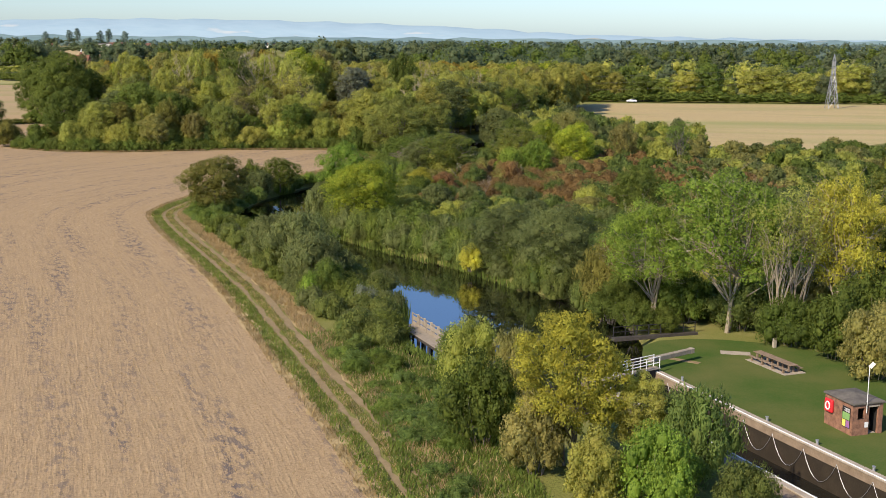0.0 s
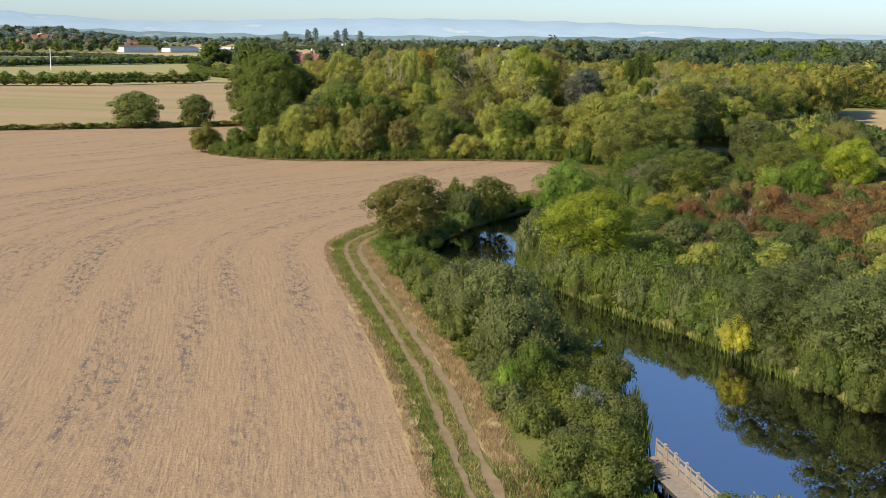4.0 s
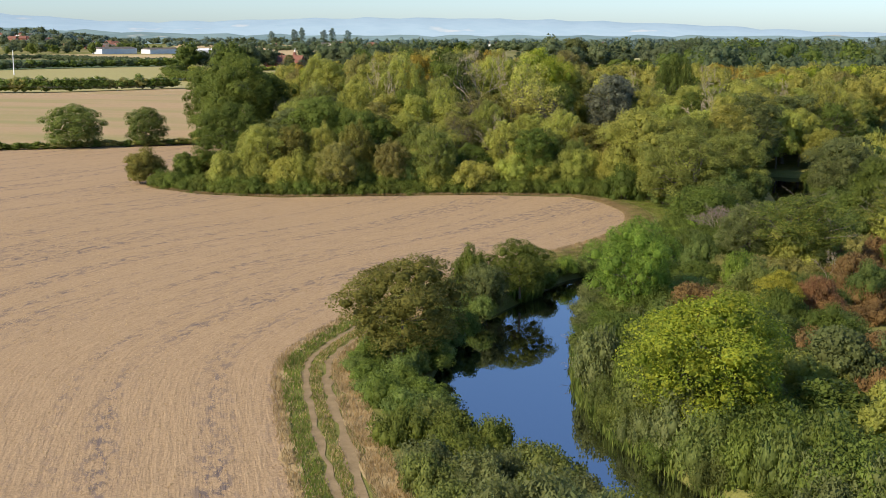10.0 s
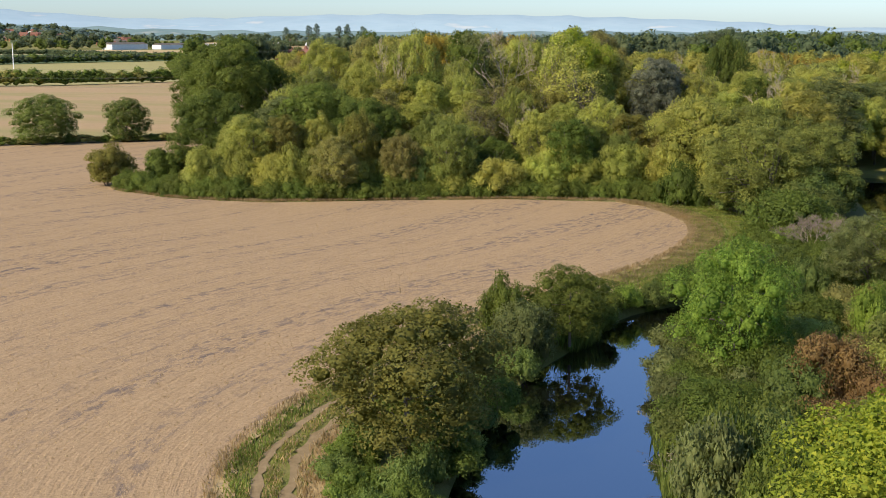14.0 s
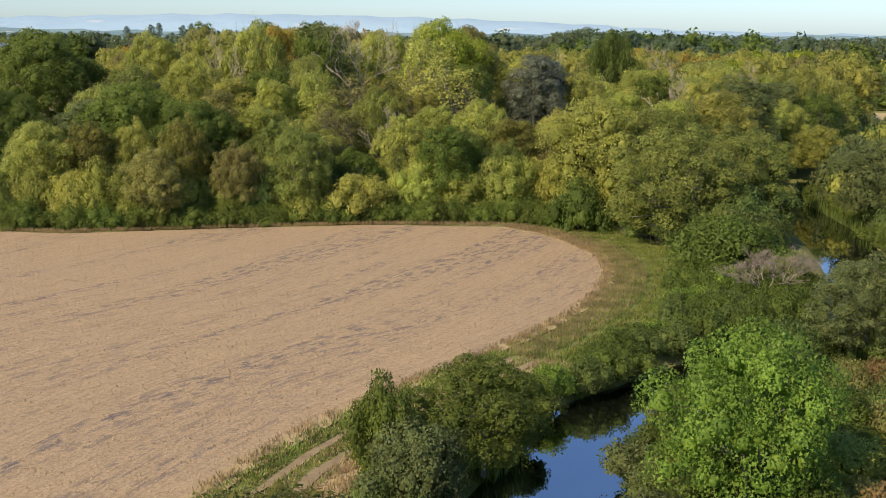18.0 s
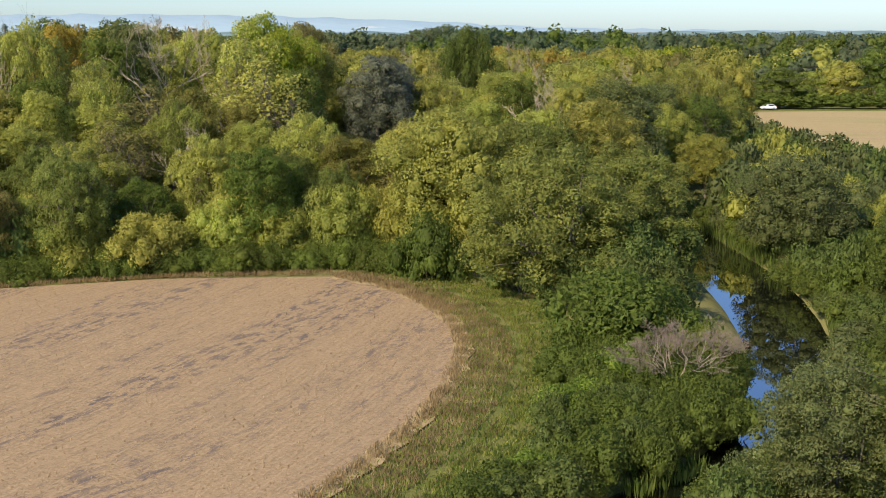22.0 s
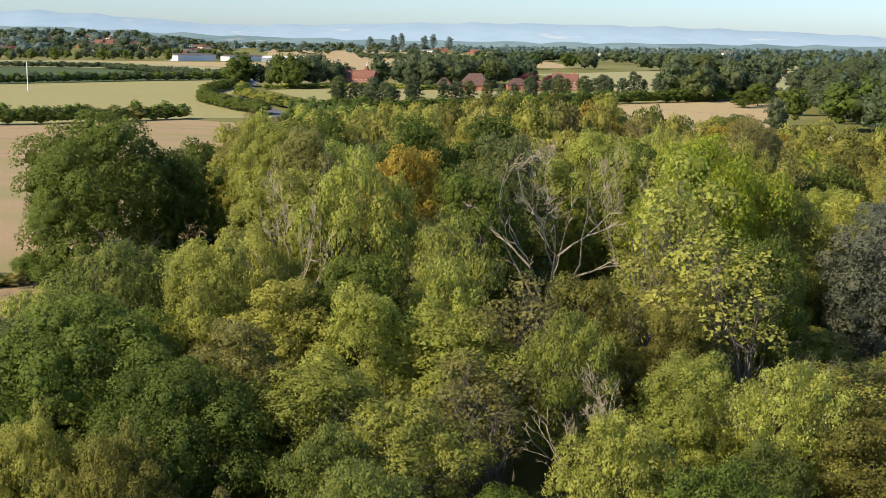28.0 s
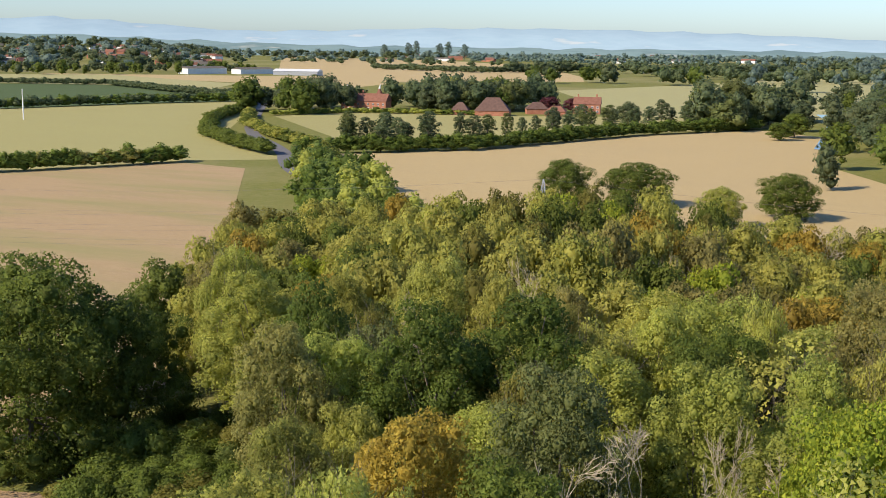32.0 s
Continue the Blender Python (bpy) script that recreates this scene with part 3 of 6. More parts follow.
def leaves_on(lobes, n, size, r, up=0.25, stretch=1.0, droop=0.0, lo=0.8, hi=1.12):
    """n folded leaf sprays on the skins of the lobes (cx, cy, cz, rx, rz)."""
    w = lobes[:, 3] ** 2
    k = r.choice(len(lobes), n * 2, p=w / w.sum())
    d = r.normal(size=(n * 2, 3))
    d /= np.linalg.norm(d, axis=1, keepdims=True)
    d[:, 2] = np.where(d[:, 2] < -0.45, -d[:, 2], d[:, 2])
    s = r.uniform(lo, hi, (n * 2, 1))
    rad = np.stack([lobes[k, 3], lobes[k, 3], lobes[k, 4]], -1)
    p = lobes[k, :3] + d * rad * s
    # leave out what lies deep inside another lobe
    inside = np.zeros(n * 2, bool)
    for c in lobes:
        e = (p - c[:3]) / np.array([c[3], c[3], c[4]])
        inside |= (e * e).sum(1) < 0.55
    p, d = p[~inside][:n], d[~inside][:n]
    n = len(p)
    nor = d * 0.75 + r.normal(size=(n, 3)) * 0.5
    nor[:, 2] += up
    nor /= np.linalg.norm(nor, axis=1, keepdims=True)
    nor = np.where((nor * d).sum(1, keepdims=True) < 0, -nor, nor)
    ref = r.normal(size=(n, 3))
    ref[:, 2] += (stretch - 1) * 1.5
    a = np.cross(nor, np.cross(ref, nor))
    a /= np.linalg.norm(a, axis=1, keepdims=True) + 1e-9
    b = np.cross(nor, a)
    sz = (size * r.uniform(0.55, 1.35, (n, 1)))
    a, b = a * sz * stretch, b * sz / stretch ** 0.5
    fold = nor * sz * 0.22
    soft = d * 0.55 + nor * 0.55
    soft /= np.linalg.norm(soft, axis=1, keepdims=True)
    return np.stack([p - a * 0.6, p - b * 0.5 - fold, p + a * 0.75, p + b * 0.5 - fold], 1), np.repeat(soft, 4, 0)


def cores(lobes, r, shrink=0.74):
    """Closed knots of foliage inside the lobes, so that no light shows straight through."""
    v, f = unit_ico()
    vs, fs, ns = [], [], []
    for i, c in enumerate(lobes):
        j = 1 + r.uniform(-0.18, 0.18, (len(v), 1))
        vs.append(c[:3] + v * j * np.array([c[3], c[3], c[4]]) * shrink)
        fs.append(f + i * len(v))
        ns.append(v)
    return np.concatenate(vs), np.concatenate(fs), np.concatenate(ns)


def crown_mesh(name, lobes, n, size, seed, shrink=0.74, **kw):
    """A crown of single pointed sprays, twice as many and smaller than given, round its closed knots."""
    r = np.random.default_rng(seed)
    v4, ln = leaves_on(lobes, n * 2, size * 0.72, r, **kw)
    v3, ln = v4[:, (0, 1, 3)], ln.reshape(-1, 4, 3)[:, :3].reshape(-1, 3)
    v3 = v3.copy()
    v3[:, 0] = v4[:, 2] + (v4[:, 2] - v4[:, 0]) * 0.1
    v3 = v3[:, ::-1]
    cv, cf, cn = cores(lobes, r, shrink) if shrink else (np.zeros((0, 3)), np.zeros((0, 3), int), np.zeros((0, 3)))
    m = len(v3)
    me = bpy.data.meshes.new(name)
    co = np.concatenate([v3.reshape(-1, 3), cv])
    me.vertices.add(len(co))
    me.vertices.foreach_set("co", co.reshape(-1).astype(np.float32))
    tri = np.concatenate([np.arange(m * 3), (cf + 3 * m).reshape(-1)])
    me.loops.add(len(tri))
    me.loops.foreach_set("vertex_index", tri.astype(np.int32))
    me.polygons.add(len(tri) // 3)
    me.polygons.foreach_set("loop_start", np.arange(0, len(tri), 3, dtype=np.int32))
    me.update(calc_edges=True)
    me.materials.append(LEAF["ash"])
    NORMALS[me.name] = np.concatenate([ln, cn])
    soften_mesh(me, NORMALS[me.name])
    return me


def make_lobes(R, H, base, n, seed, lump=0.34, top=1.0, spread=0.70):
    """Lobes round an egg-shaped crown from height base to H, radius R."""
    r = np.random.default_rng(seed)
    rz = (H - base) / 2
    zc = base + rz
    out = []
    ph = r.uniform(0, 6.28, 3)
    for i in range(n):
        z = 1 - 1.75 * (i + 0.5) / n
        a = i * 2.39996 + r.uniform(-0.4, 0.4)
        q = math.sqrt(max(0.0, 1 - z * z))
        k = spread * r.uniform(0.6, 1.14) * (1 + 0.14 * math.sin(2 * a + ph[0]) + 0.13 * math.sin(3 * a + 4 * z + ph[1]))
        lr = R * lump * r.uniform(0.5, 1.5)
        out.append((math.cos(a) * q * R * k, math.sin(a) * q * R * k, zc + z * rz * spread * r.uniform(0.82, 1.16) * top, lr, lr * r.uniform(0.7, 1.05)))
    out.append((0, 0, zc, R * 0.62, rz * 0.62))
    return np.array(out)


def limbs_mesh(name, H, base, R, lobes, seed, thick=0.035, stems=1, count=10, twigs=0):
    """A trunk or several stems with limbs that reach into the lobes."""
    r = random.Random(seed)
    bm = bmesh.new()
    feet = [(0.0, 0.0)] if stems == 1 else [(r.uniform(-0.1, 0.1) * R, r.uniform(-0.1, 0.1) * R) for _ in range(stems)]
    for fx, fy in feet:
        lean = Vector((fx, fy, 0)) * 3 + Vector((r.uniform(-0.04, 0.04) * H, r.uniform(-0.04, 0.04) * H, 0))
        knots = [Vector((fx, fy, -0.3))]
        for k in range(1, 5):
            t = k / 4
            knots.append(Vector((fx, fy, 0)) + lean * t + Vector((r.uniform(-1, 1), r.uniform(-1, 1), 0)) * 0.012 * H + Vector((0, 0, t * H * 0.72)))
        rad = [H * thick * (1 - 0.2 * k) / stems ** 0.4 for k in range(5)]
        for k in range(4):
            rod(knots[k], knots[k + 1], rad[k], rad[k + 1], 7, bm)
        for c in r.sample(list(range(len(lobes) - 1)), min(len(lobes) - 1, count)):
            c = lobes[c]
            s = knots[r.choice([1, 2, 2, 3])]
            end = Vector(c[:3])
            mid = s.lerp(end, 0.5) + Vector((r.uniform(-1, 1), r.uniform(-1, 1), r.uniform(0, 1))) * 0.05 * H
            rod(s, mid, H * thick * 0.32, H * thick * 0.2, 5, bm)
            rod(mid, end, H * thick * 0.2, H * thick * 0.06, 5, bm)
            for _ in range(twigs):
                e2 = end + Vector((r.uniform(-1, 1), r.uniform(-1, 1), r.uniform(-0.1, 1.1))) * R * 0.42
                m2 = mid.lerp(end, r.uniform(0.2, 1.0))
                m3 = m2.lerp(e2, 0.55) + Vector((r.uniform(-1, 1), r.uniform(-1, 1), r.uniform(-1, 1))) * R * 0.05
                rod(m2, m3, H * thick * 0.09, H * thick * 0.05, 3, bm)
                rod(m3, e2, H * thick * 0.05, H * thick * 0.02, 3, bm)
                for _ in range(2):
                    e3 = m3.lerp(e2, r.random()) + Vector((r.uniform(-1, 1), r.uniform(-1, 1), r.uniform(0, 1))) * R * 0.16
                    rod(m3, e3, H * thick * 0.03, H * thick * 0.015, 3, bm)
    me = bpy.data.meshes.new(name)
    bm.to_mesh(me)
    bm.free()
    me.materials.append(BARK)
    return me


def bare_mesh(name, H, R, seed, stems=2, knee_at=0.22):
    """A leafless tree: limbs spread into a dome of fine twigs."""
    r = random.Random(seed)
    vs, fs, thin = [], [], []

    def stick(a, b, r1, r2):
        d = (b - a).normalized()
        u = d.orthogonal().normalized()
        w = d.cross(u)
        k = len(vs)
        for c, rad in ((a, r1), (b, r2)):
            for j in range(3):
                q = j * 2.0944
                vs.append(c + (u * math.cos(q) + w * math.sin(q)) * rad)
        for j in range(3):
            (thin if r1 < H * 0.00225 else fs).append((k + j, k + (j + 1) % 3, k + 3 + (j + 1) % 3, k + 3 + j))

    def dome(v):
        return (v.x / R) ** 2 + (v.y / R) ** 2 + ((v.z - H * (0.5 + 0.4 * knee_at)) / (H * (0.5 - 0.35 * knee_at))) ** 2

    def grow(a, way, length, rad, level):
        mid = a + way * length * 0.5 + Vector((r.uniform(-1, 1), r.uniform(-1, 1), r.uniform(-0.6, 0.6))) * length * 0.09
        end = a + way * length
        if dome(end) > 1 and level < 5:
            end = a.lerp(end, 0.45)
            mid = a.lerp(end, 0.5)
            level = min(level, 1)
        stick(a, mid, rad, rad * 0.8)
        stick(mid, end, rad * 0.8, rad * 0.62)
        if level <= 0:
            return
        for j in range(2 if level > 4 else 3):
            side = Vector((r.uniform(-1, 1), r.uniform(-1, 1), r.uniform(-0.6, 0.8)))
            w2 = (way + side.normalized() * r.uniform(0.55, 0.95)).normalized()
            if w2.z < -0.15:
                w2.z = abs(w2.z) * 0.3
                w2.normalize()
            s = mid.lerp(end, r.uniform(0.1, 0.9)) if j else end
            grow(s, w2, length * r.uniform(0.62, 0.85), max(rad * (0.62 if j else 0.72), H * 0.0009), level - 1)

    for i in range(stems):
        q = i * 6.283 / stems + r.uniform(-0.4, 0.4)
        foot = Vector((math.cos(q) * 0.25, math.sin(q) * 0.25, -0.3))
        knee = Vector((math.cos(q) * R * 0.1, math.sin(q) * R * 0.1, H * knee_at))
        stick(foot, knee, H * 0.011, H * 0.0085)
        for j in range(2):
            q2 = q + (j - 0.5) * 1.3
            grow(knee, Vector((math.cos(q2) * 0.7, math.sin(q2) * 0.7, 0.75)).normalized(), H * 0.23, H * 0.007, 7)
    zk = H / max(v.z for v in vs)
    xk = R / sorted(math.hypot(v.x, v.y) for v in vs)[int(len(vs) * 0.985)]
    vs = [(v.x * xk, v.y * xk, v.z * zk) for v in vs]
    out = []
    for nm, ff in (("branches", thin), (name, fs)):
        me = mesh_of(nm, vs, ff, BARK)
        bm = bmesh.new()
        bm.from_mesh(me)
        bmesh.ops.delete(bm, geom=[v for v in bm.verts if not v.link_faces], context="VERTS")
        bm.to_mesh(me)
        bm.free()
        out.append(me)
    return out


TREES = {}


def tree_shape(key, H, R, base, n_lobes, n_leaves, size, seed, lump=0.34, stems=1, thick=0.02, count=10, twigs=0, shrink=0.74, **kw):
    lobes = make_lobes(R, H, base, n_lobes, seed, lump, kw.pop("top", 1.0), kw.pop("spread", 0.70))
    crown = crown_mesh("crown", lobes, n_leaves, size, seed + 50, shrink, **kw) if n_leaves else None
    TREES[key] = (H, R, crown, limbs_mesh("trunk", H, base, R, lobes, seed, thick, stems, count, twigs))


# broad and tall forms, near and far; height, radius, crown's foot
tree_shape("oak", 16.0, 8.0, 1.5, 110, 24000, 0.26, 1, 0.18, spread=0.8, shrink=0.42, lo=0.55)
tree_shape("round", 9.0, 5.2, 0.3, 76, 15000, 0.21, 2, 0.21, spread=0.78, shrink=0.4, lo=0.55)
tree_shape("tall_a", 18.0, 4.8, 2.0, 120, 13000, 0.24, 3, 0.19, spread=0.8, shrink=0.42, lo=0.5, hi=1.2)
tree_shape("tall_b", 18.0, 4.3, 2.5, 110, 12000, 0.24, 4, 0.20, spread=0.8, shrink=0.42, lo=0.5, hi=1.2)
tree_shape("tall_c", 18.0, 5.2, 1.5, 140, 14000, 0.24, 5, 0.17, spread=0.82, shrink=0.42, lo=0.5, hi=1.25)
tree_shape("feather_a", 12.0, 4.6, 0.4, 120, 12500, 0.22, 6, 0.15, stems=3, stretch=1.5, spread=0.8, shrink=0.4, lo=0.5, hi=1.3)
tree_shape("feather_b", 12.0, 5.6, 0.4, 150, 18500, 0.19, 7, 0.13, stems=3, stretch=1.5, spread=0.82, shrink=0.4, lo=0.5, hi=1.3)
tree_shape("open", 14.0, 6.0, 3.0, 70, 10500, 0.26, 8, 0.15, stems=2, thick=0.018, count=22, twigs=3, shrink=0.35, spread=0.82, lo=0.4, hi=1.25)
tree_shape("thin", 14.0, 3.4, 6.0, 16, 1600, 0.30, 9, 0.30, stems=3, thick=0.010, count=14, twigs=3, shrink=0, lo=0.3)
TREES["bare"] = (20.0, 6.5, *bare_mesh("trunk", 20.0, 6.5, 10, 3, 0.42))
TREES["bare_b"] = (20.0, 6.0, *bare_mesh("trunk", 20.0, 6.0, 15, 2, 0.35))
TREES["brush"] = (4.0, 4.2, *bare_mesh("trunk", 4.0, 4.2, 19, 6))
tree_shape("far_a", 13.0, 5.2, 0.5, 48, 3800, 0.42, 11, 0.27, spread=0.8, shrink=0.6)
tree_shape("far_b", 13.0, 4.6, 0.5, 42, 3500, 0.42, 12, 0.28, spread=0.8, shrink=0.6)
tree_shape("poplar", 13.0, 2.6, 2.6, 34, 2200, 0.36, 13, 0.30, spread=0.85, shrink=0.5, lo=0.5, hi=1.25)

BUSHES = {}


def bush_shape(key, H, R, n_lobes, n_leaves, size, seed, lump=0.36, shrink=0.78, **kw):
    lobes = make_lobes(R, H, -0.5, n_lobes, seed, lump, 1.0, 0.72)
    lobes = lobes[lobes[:, 2] > -0.1]
    BUSHES[key] = (H, R, crown_mesh("bush", lobes, n_leaves, size, seed + 70, shrink, **kw))


bush_shape("bush_a", 4.0, 3.0, 20, 1700, 0.34, 21)
bush_shape("bush_b", 4.0, 3.0, 26, 1900, 0.34, 22, 0.30)
bush_shape("bush_c", 4.0, 3.4, 18, 1600, 0.36, 23, 0.34, stretch=1.6)
bush_shape("low_a", 1.8, 2.6, 14, 800, 0.34, 24, 0.42)
bush_shape("low_b", 1.8, 2.6, 16, 850, 0.32, 25, 0.36, stretch=1.4)

bush_shape("mid_low_a", 1.8, 2.6, 24, 1500, 0.23, 36, 0.30, 0.68, lo=0.6, hi=1.25)
bush_shape("mid_low_b", 1.8, 2.6, 28, 1600, 0.22, 37, 0.27, 0.68, stretch=1.4, lo=0.6, hi=1.3)
bush_shape("far_bush_a", 4.0, 3.0, 12, 420, 0.62, 26, 0.42)
bush_shape("far_bush_b", 4.0, 3.2, 14, 440, 0.62, 27, 0.36, stretch=1.4)
bush_shape("far_low", 1.8, 2.6, 9, 260, 0.55, 28, 0.46)


bush_shape("fine_bush_a", 4.0, 3.0, 40, 4200, 0.21, 31, 0.26, 0.6, lo=0.6, hi=1.25)
bush_shape("fine_bush_b", 4.0, 3.0, 48, 4600, 0.21, 32, 0.23, 0.6, lo=0.6, hi=1.25)
bush_shape("fine_bush_c", 4.0, 3.4, 36, 4400, 0.22, 33, 0.26, 0.55, stretch=1.6, lo=0.55, hi=1.3)
bush_shape("fine_low_a", 1.8, 2.6, 30, 2600, 0.18, 34, 0.28, 0.65, lo=0.6, hi=1.25)
bush_shape("fine_low_b", 1.8, 2.6, 34, 2700, 0.17, 35, 0.25, 0.65, stretch=1.4, lo=0.6, hi=1.3)

PAINTED = {}


def paint(ob, material):
    """Gives an object the copy of its mesh that wears this material."""
    key = (ob.data.name, material.name)
    if key not in PAINTED:
        me = ob.data.copy()
        me.materials[0] = material
        PAINTED[key] = me
    ob.data = PAINTED[key]


plant_count = 0


def tree(shape, x, y, h, w, leaf, label, category="tree", z=0.0, bark=None, name="tree", group=""):
    """One tree: an Empty at its foot with a trunk and a crown."""
    global plant_count
    plant_count += 1
    H, R, crown, trunk = TREES[shape]
    foot = new(name)
    foot.matrix_world = pose(x, y, z, 0, 0, (plant_count * 77.7) % 360) @ Matrix.Diagonal((w / 2 / R, w / 2 / R, h / H, 1))
    t = new("trunk", trunk)
    t.parent = foot
    if bark:
        paint(t, bark)
    if crown:
        c = new("crown", crown)
        c.parent = foot
        paint(c, GREY_TWIG if shape == "brush" else TWIG if shape.startswith("b") else LEAF[leaf])
    return tagged(foot, label, category, group)


STEMS = None


def stems_mesh():
    """A sheaf of bare stems that carries a bush."""
    global STEMS
    if STEMS is None:
        r = random.Random(4)
        bm = bmesh.new()
        for k in range(9):
            a = k * 0.7 + r.uniform(-0.2, 0.2)
            rod((0.12 * math.cos(a), 0.12 * math.sin(a), -0.1), (0.55 * math.cos(a), 0.55 * math.sin(a), r.uniform(0.5, 0.8)), 0.018, 0.006, 4, bm)
        STEMS = bpy.data.meshes.new("stem")
        bm.to_mesh(STEMS)
        bm.free()
        STEMS.materials.append(BARK)
    return STEMS


def bush(shape, x, y, h, w, leaf, label, z=0.0, group="", name="bush"):
    """One bush: an Empty at its foot with stems and foliage."""
    global plant_count
    plant_count += 1
    H, R, crown = BUSHES["fine_" + shape]
    foot = new(name)
    foot.matrix_world = pose(x, y, z, 0, 0, (plant_count * 77.7) % 360)
    ob = new("foliage", crown)
    ob.parent = foot
    ob.matrix_local = Matrix.Translation((0, 0, -0.1)) @ Matrix.Diagonal((w / 2 / R, w / 2 / R, h / H, 1))
    paint(ob, LEAF[leaf])
    st = new("stem", stems_mesh())
    st.parent = foot
    st.matrix_local = Matrix.Diagonal((w / 2, w / 2, h, 1))
    return tagged(foot, label, "bush", group)


# left bank, downstream to upstream
tree("round", -36.0, 187.5, 8.6, 12.0, "thorn", "rounded olive-brown hawthorn on the river bank")
bush("bush_b", -33.9, 210.3, 5.4, 3.8, "bramble", "narrow green bush at the water's edge")
tree("round", -29.3, 213.5, 5.8, 7.6, "bramble", "dense green hawthorn over the water")
bush("bush_a", -32.3, 208.0, 4.2, 5.0, "willow_grey", "grey-green sallow on the bank")
bush("bush_c", -17.7, 142.5, 6.4, 8.5, "willow_grey", "large grey-green willow bush on the bank")
bush("bush_c", -20.8, 147.0, 5.6, 7.5, "willow_grey", "grey-green willow bush on the bank")
bush("bush_c", -14.0, 131.0, 5.8, 7.5, "willow_grey", "grey-green willow bush on the bank")
bush("bush_b", -12.1, 124.4, 4.0, 4.6, "bramble", "dark green bush on the bank")
bush("low_a", -13.8, 121.8, 2.6, 2.6, "lime", "small bright green bush beside the track")
bush("low_b", -7.9, 119.6, 2.2, 3.2, "silver", "pale faded bush at the water's edge")
bush("bush_a", -8.4, 107.6, 2.0, 3.0, "scrub", "green sallow beside the landing stage")
bush("bush_b", -7.4, 103.2, 1.5, 2.6, "scrub", "green sallow beside the landing stage")
bush("bush_b", -5.0, 98.2, 1.2, 2.4, "bramble", "green bush beside the landing stage")
bush("bush_a", 2.3, 92.0, 5.5, 5.0, "ash", "dense green sallow behind the landing stage")
bush("bush_c", 5.5, 90.5, 5.0, 4.0, "brown", "brownish dried-out bush above the verge")
bush("bush_b", 2.6, 78.5, 6.0, 5.6, "bramble", "dark green sallow above the verge")
tree("feather_a", 8.1, 74.5, 10.6, 7.4, "sallow_yellow", "tall sallow turning yellow, with many thin stems")
tree("feather_a", 12.8, 74.5, 6.6, 4.4, "willow", "pale willow with thin upright stems")
bush("bush_c", 15.7, 71.8, 6.0, 5.2, "scrub", "green willow bush beside the lock")
bush("bush_a", 12.9, 67.7, 5.0, 4.6, "lime", "bright green bush beside the lock")
bush("bush_b", 6.0, 73.0, 5.0, 4.6, "brown", "brownish bush below the yellow sallow")
bush("bush_c", 17.6, 66.1, 3.4, 4.0, "scrub", "green willow bush beside the lock")
bush("bush_a", 15.2, 78.5, 3.6, 4.0, "scrub", "green bush beside the lock")
bush("bush_b", 9.0, 68.0, 4.2, 4.6, "olive", "olive bush below the yellow sallow")

bush("bush_a", 1.6, 97.4, 3.6, 4.8, "bramble", "dense green sallow at the end of the landing stage")
for x, y, hh, w in ((12.8, 128.6, 2.6, 4.6), (15.4, 124.6, 2.8, 4.4), (9.6, 133.6, 2.2, 4.2), (17.2, 120.0, 2.4, 3.8)):
    bush("low_b", x, y, hh, w, "scrub", "green willow scrub overhanging the river", -0.5)

# trees round the lock lawn
tree("open", 26.6, 111.5, 15.5, 14.0, "lime", "leaning ash with several pale trunks", bark=PALE_BARK)
tree("open", 19.8, 113.5, 12.5, 9.5, "lime", "light green ash leaning over the bank", bark=PALE_BARK)
tree("thin", 30.6, 107.0, 14.0, 6.0, "olive", "thin half-bare ash with pale stems", bark=PALE_BARK)
tree("thin", 33.0, 108.5, 14.0, 6.0, "olive", "thin half-bare ash with pale stems", bark=PALE_BARK)
tree("open", 37.0, 110.0, 15.5, 10.0, "sallow_yellow", "tall ash turning yellow behind the lawn", bark=PALE_BARK)
tree("tall_b", 43.0, 116.0, 15.0, 9.0, "ash_yellow", "tall green ash behind the lawn")
tree("oak", 27.5, 168.0, 10.0, 9.0, "oak", "dark green oak in the scrub")
bush("bush_c", 16.8, 121.5, 7.0, 6.4, "thorn", "brown and green bush over the water")
tree("round", 13.0, 133.8, 8.8, 11.0, "willow_grey", "grey-green willow spreading over the river")
tree("round", 7.6, 142.0, 7.6, 10.0, "willow_grey", "grey-green willow spreading over the river")
tree("round", 20.5, 128.0, 8.8, 9.0, "scrub", "dense green willow behind the river bank")
bush("bush_b", 35.6, 95.5, 6.0, 6.4, "brown", "brown-green bush behind the brick hut")
bush("bush_b", 34.2, 101.6, 6.0, 6.0, "bramble", "dark green bush behind the picnic table")
bush("bush_a", 31.6, 106.2, 4.5, 5.5, "bramble", "green bush behind the picnic table")
bush("bush_b", 23.5, 114.5, 5.0, 6.0, "bramble", "green bush under the ash trees")
bush("bush_a", 28.5, 112.0, 5.0, 6.0, "scrub", "green bush under the ash trees")
bush("bush_a", 38.0, 104.0, 7.0, 7.0, "bramble", "dark green bush at the edge of the lawn")
bush("bush_b", 36.5, 88.5, 5.0, 6.0, "bramble", "dark green bush beside the brick hut")

for x, y, h, w in ((18.2, 111.5, 3.0, 4.5), (16.6, 115.5, 3.5, 5.0), (21.0, 110.8, 2.4, 3.5), (19.2, 117.0, 5.0, 6.0)):
    bush("bush_b", x, y, h, w, "bramble", "dark green bramble under the ash trees")

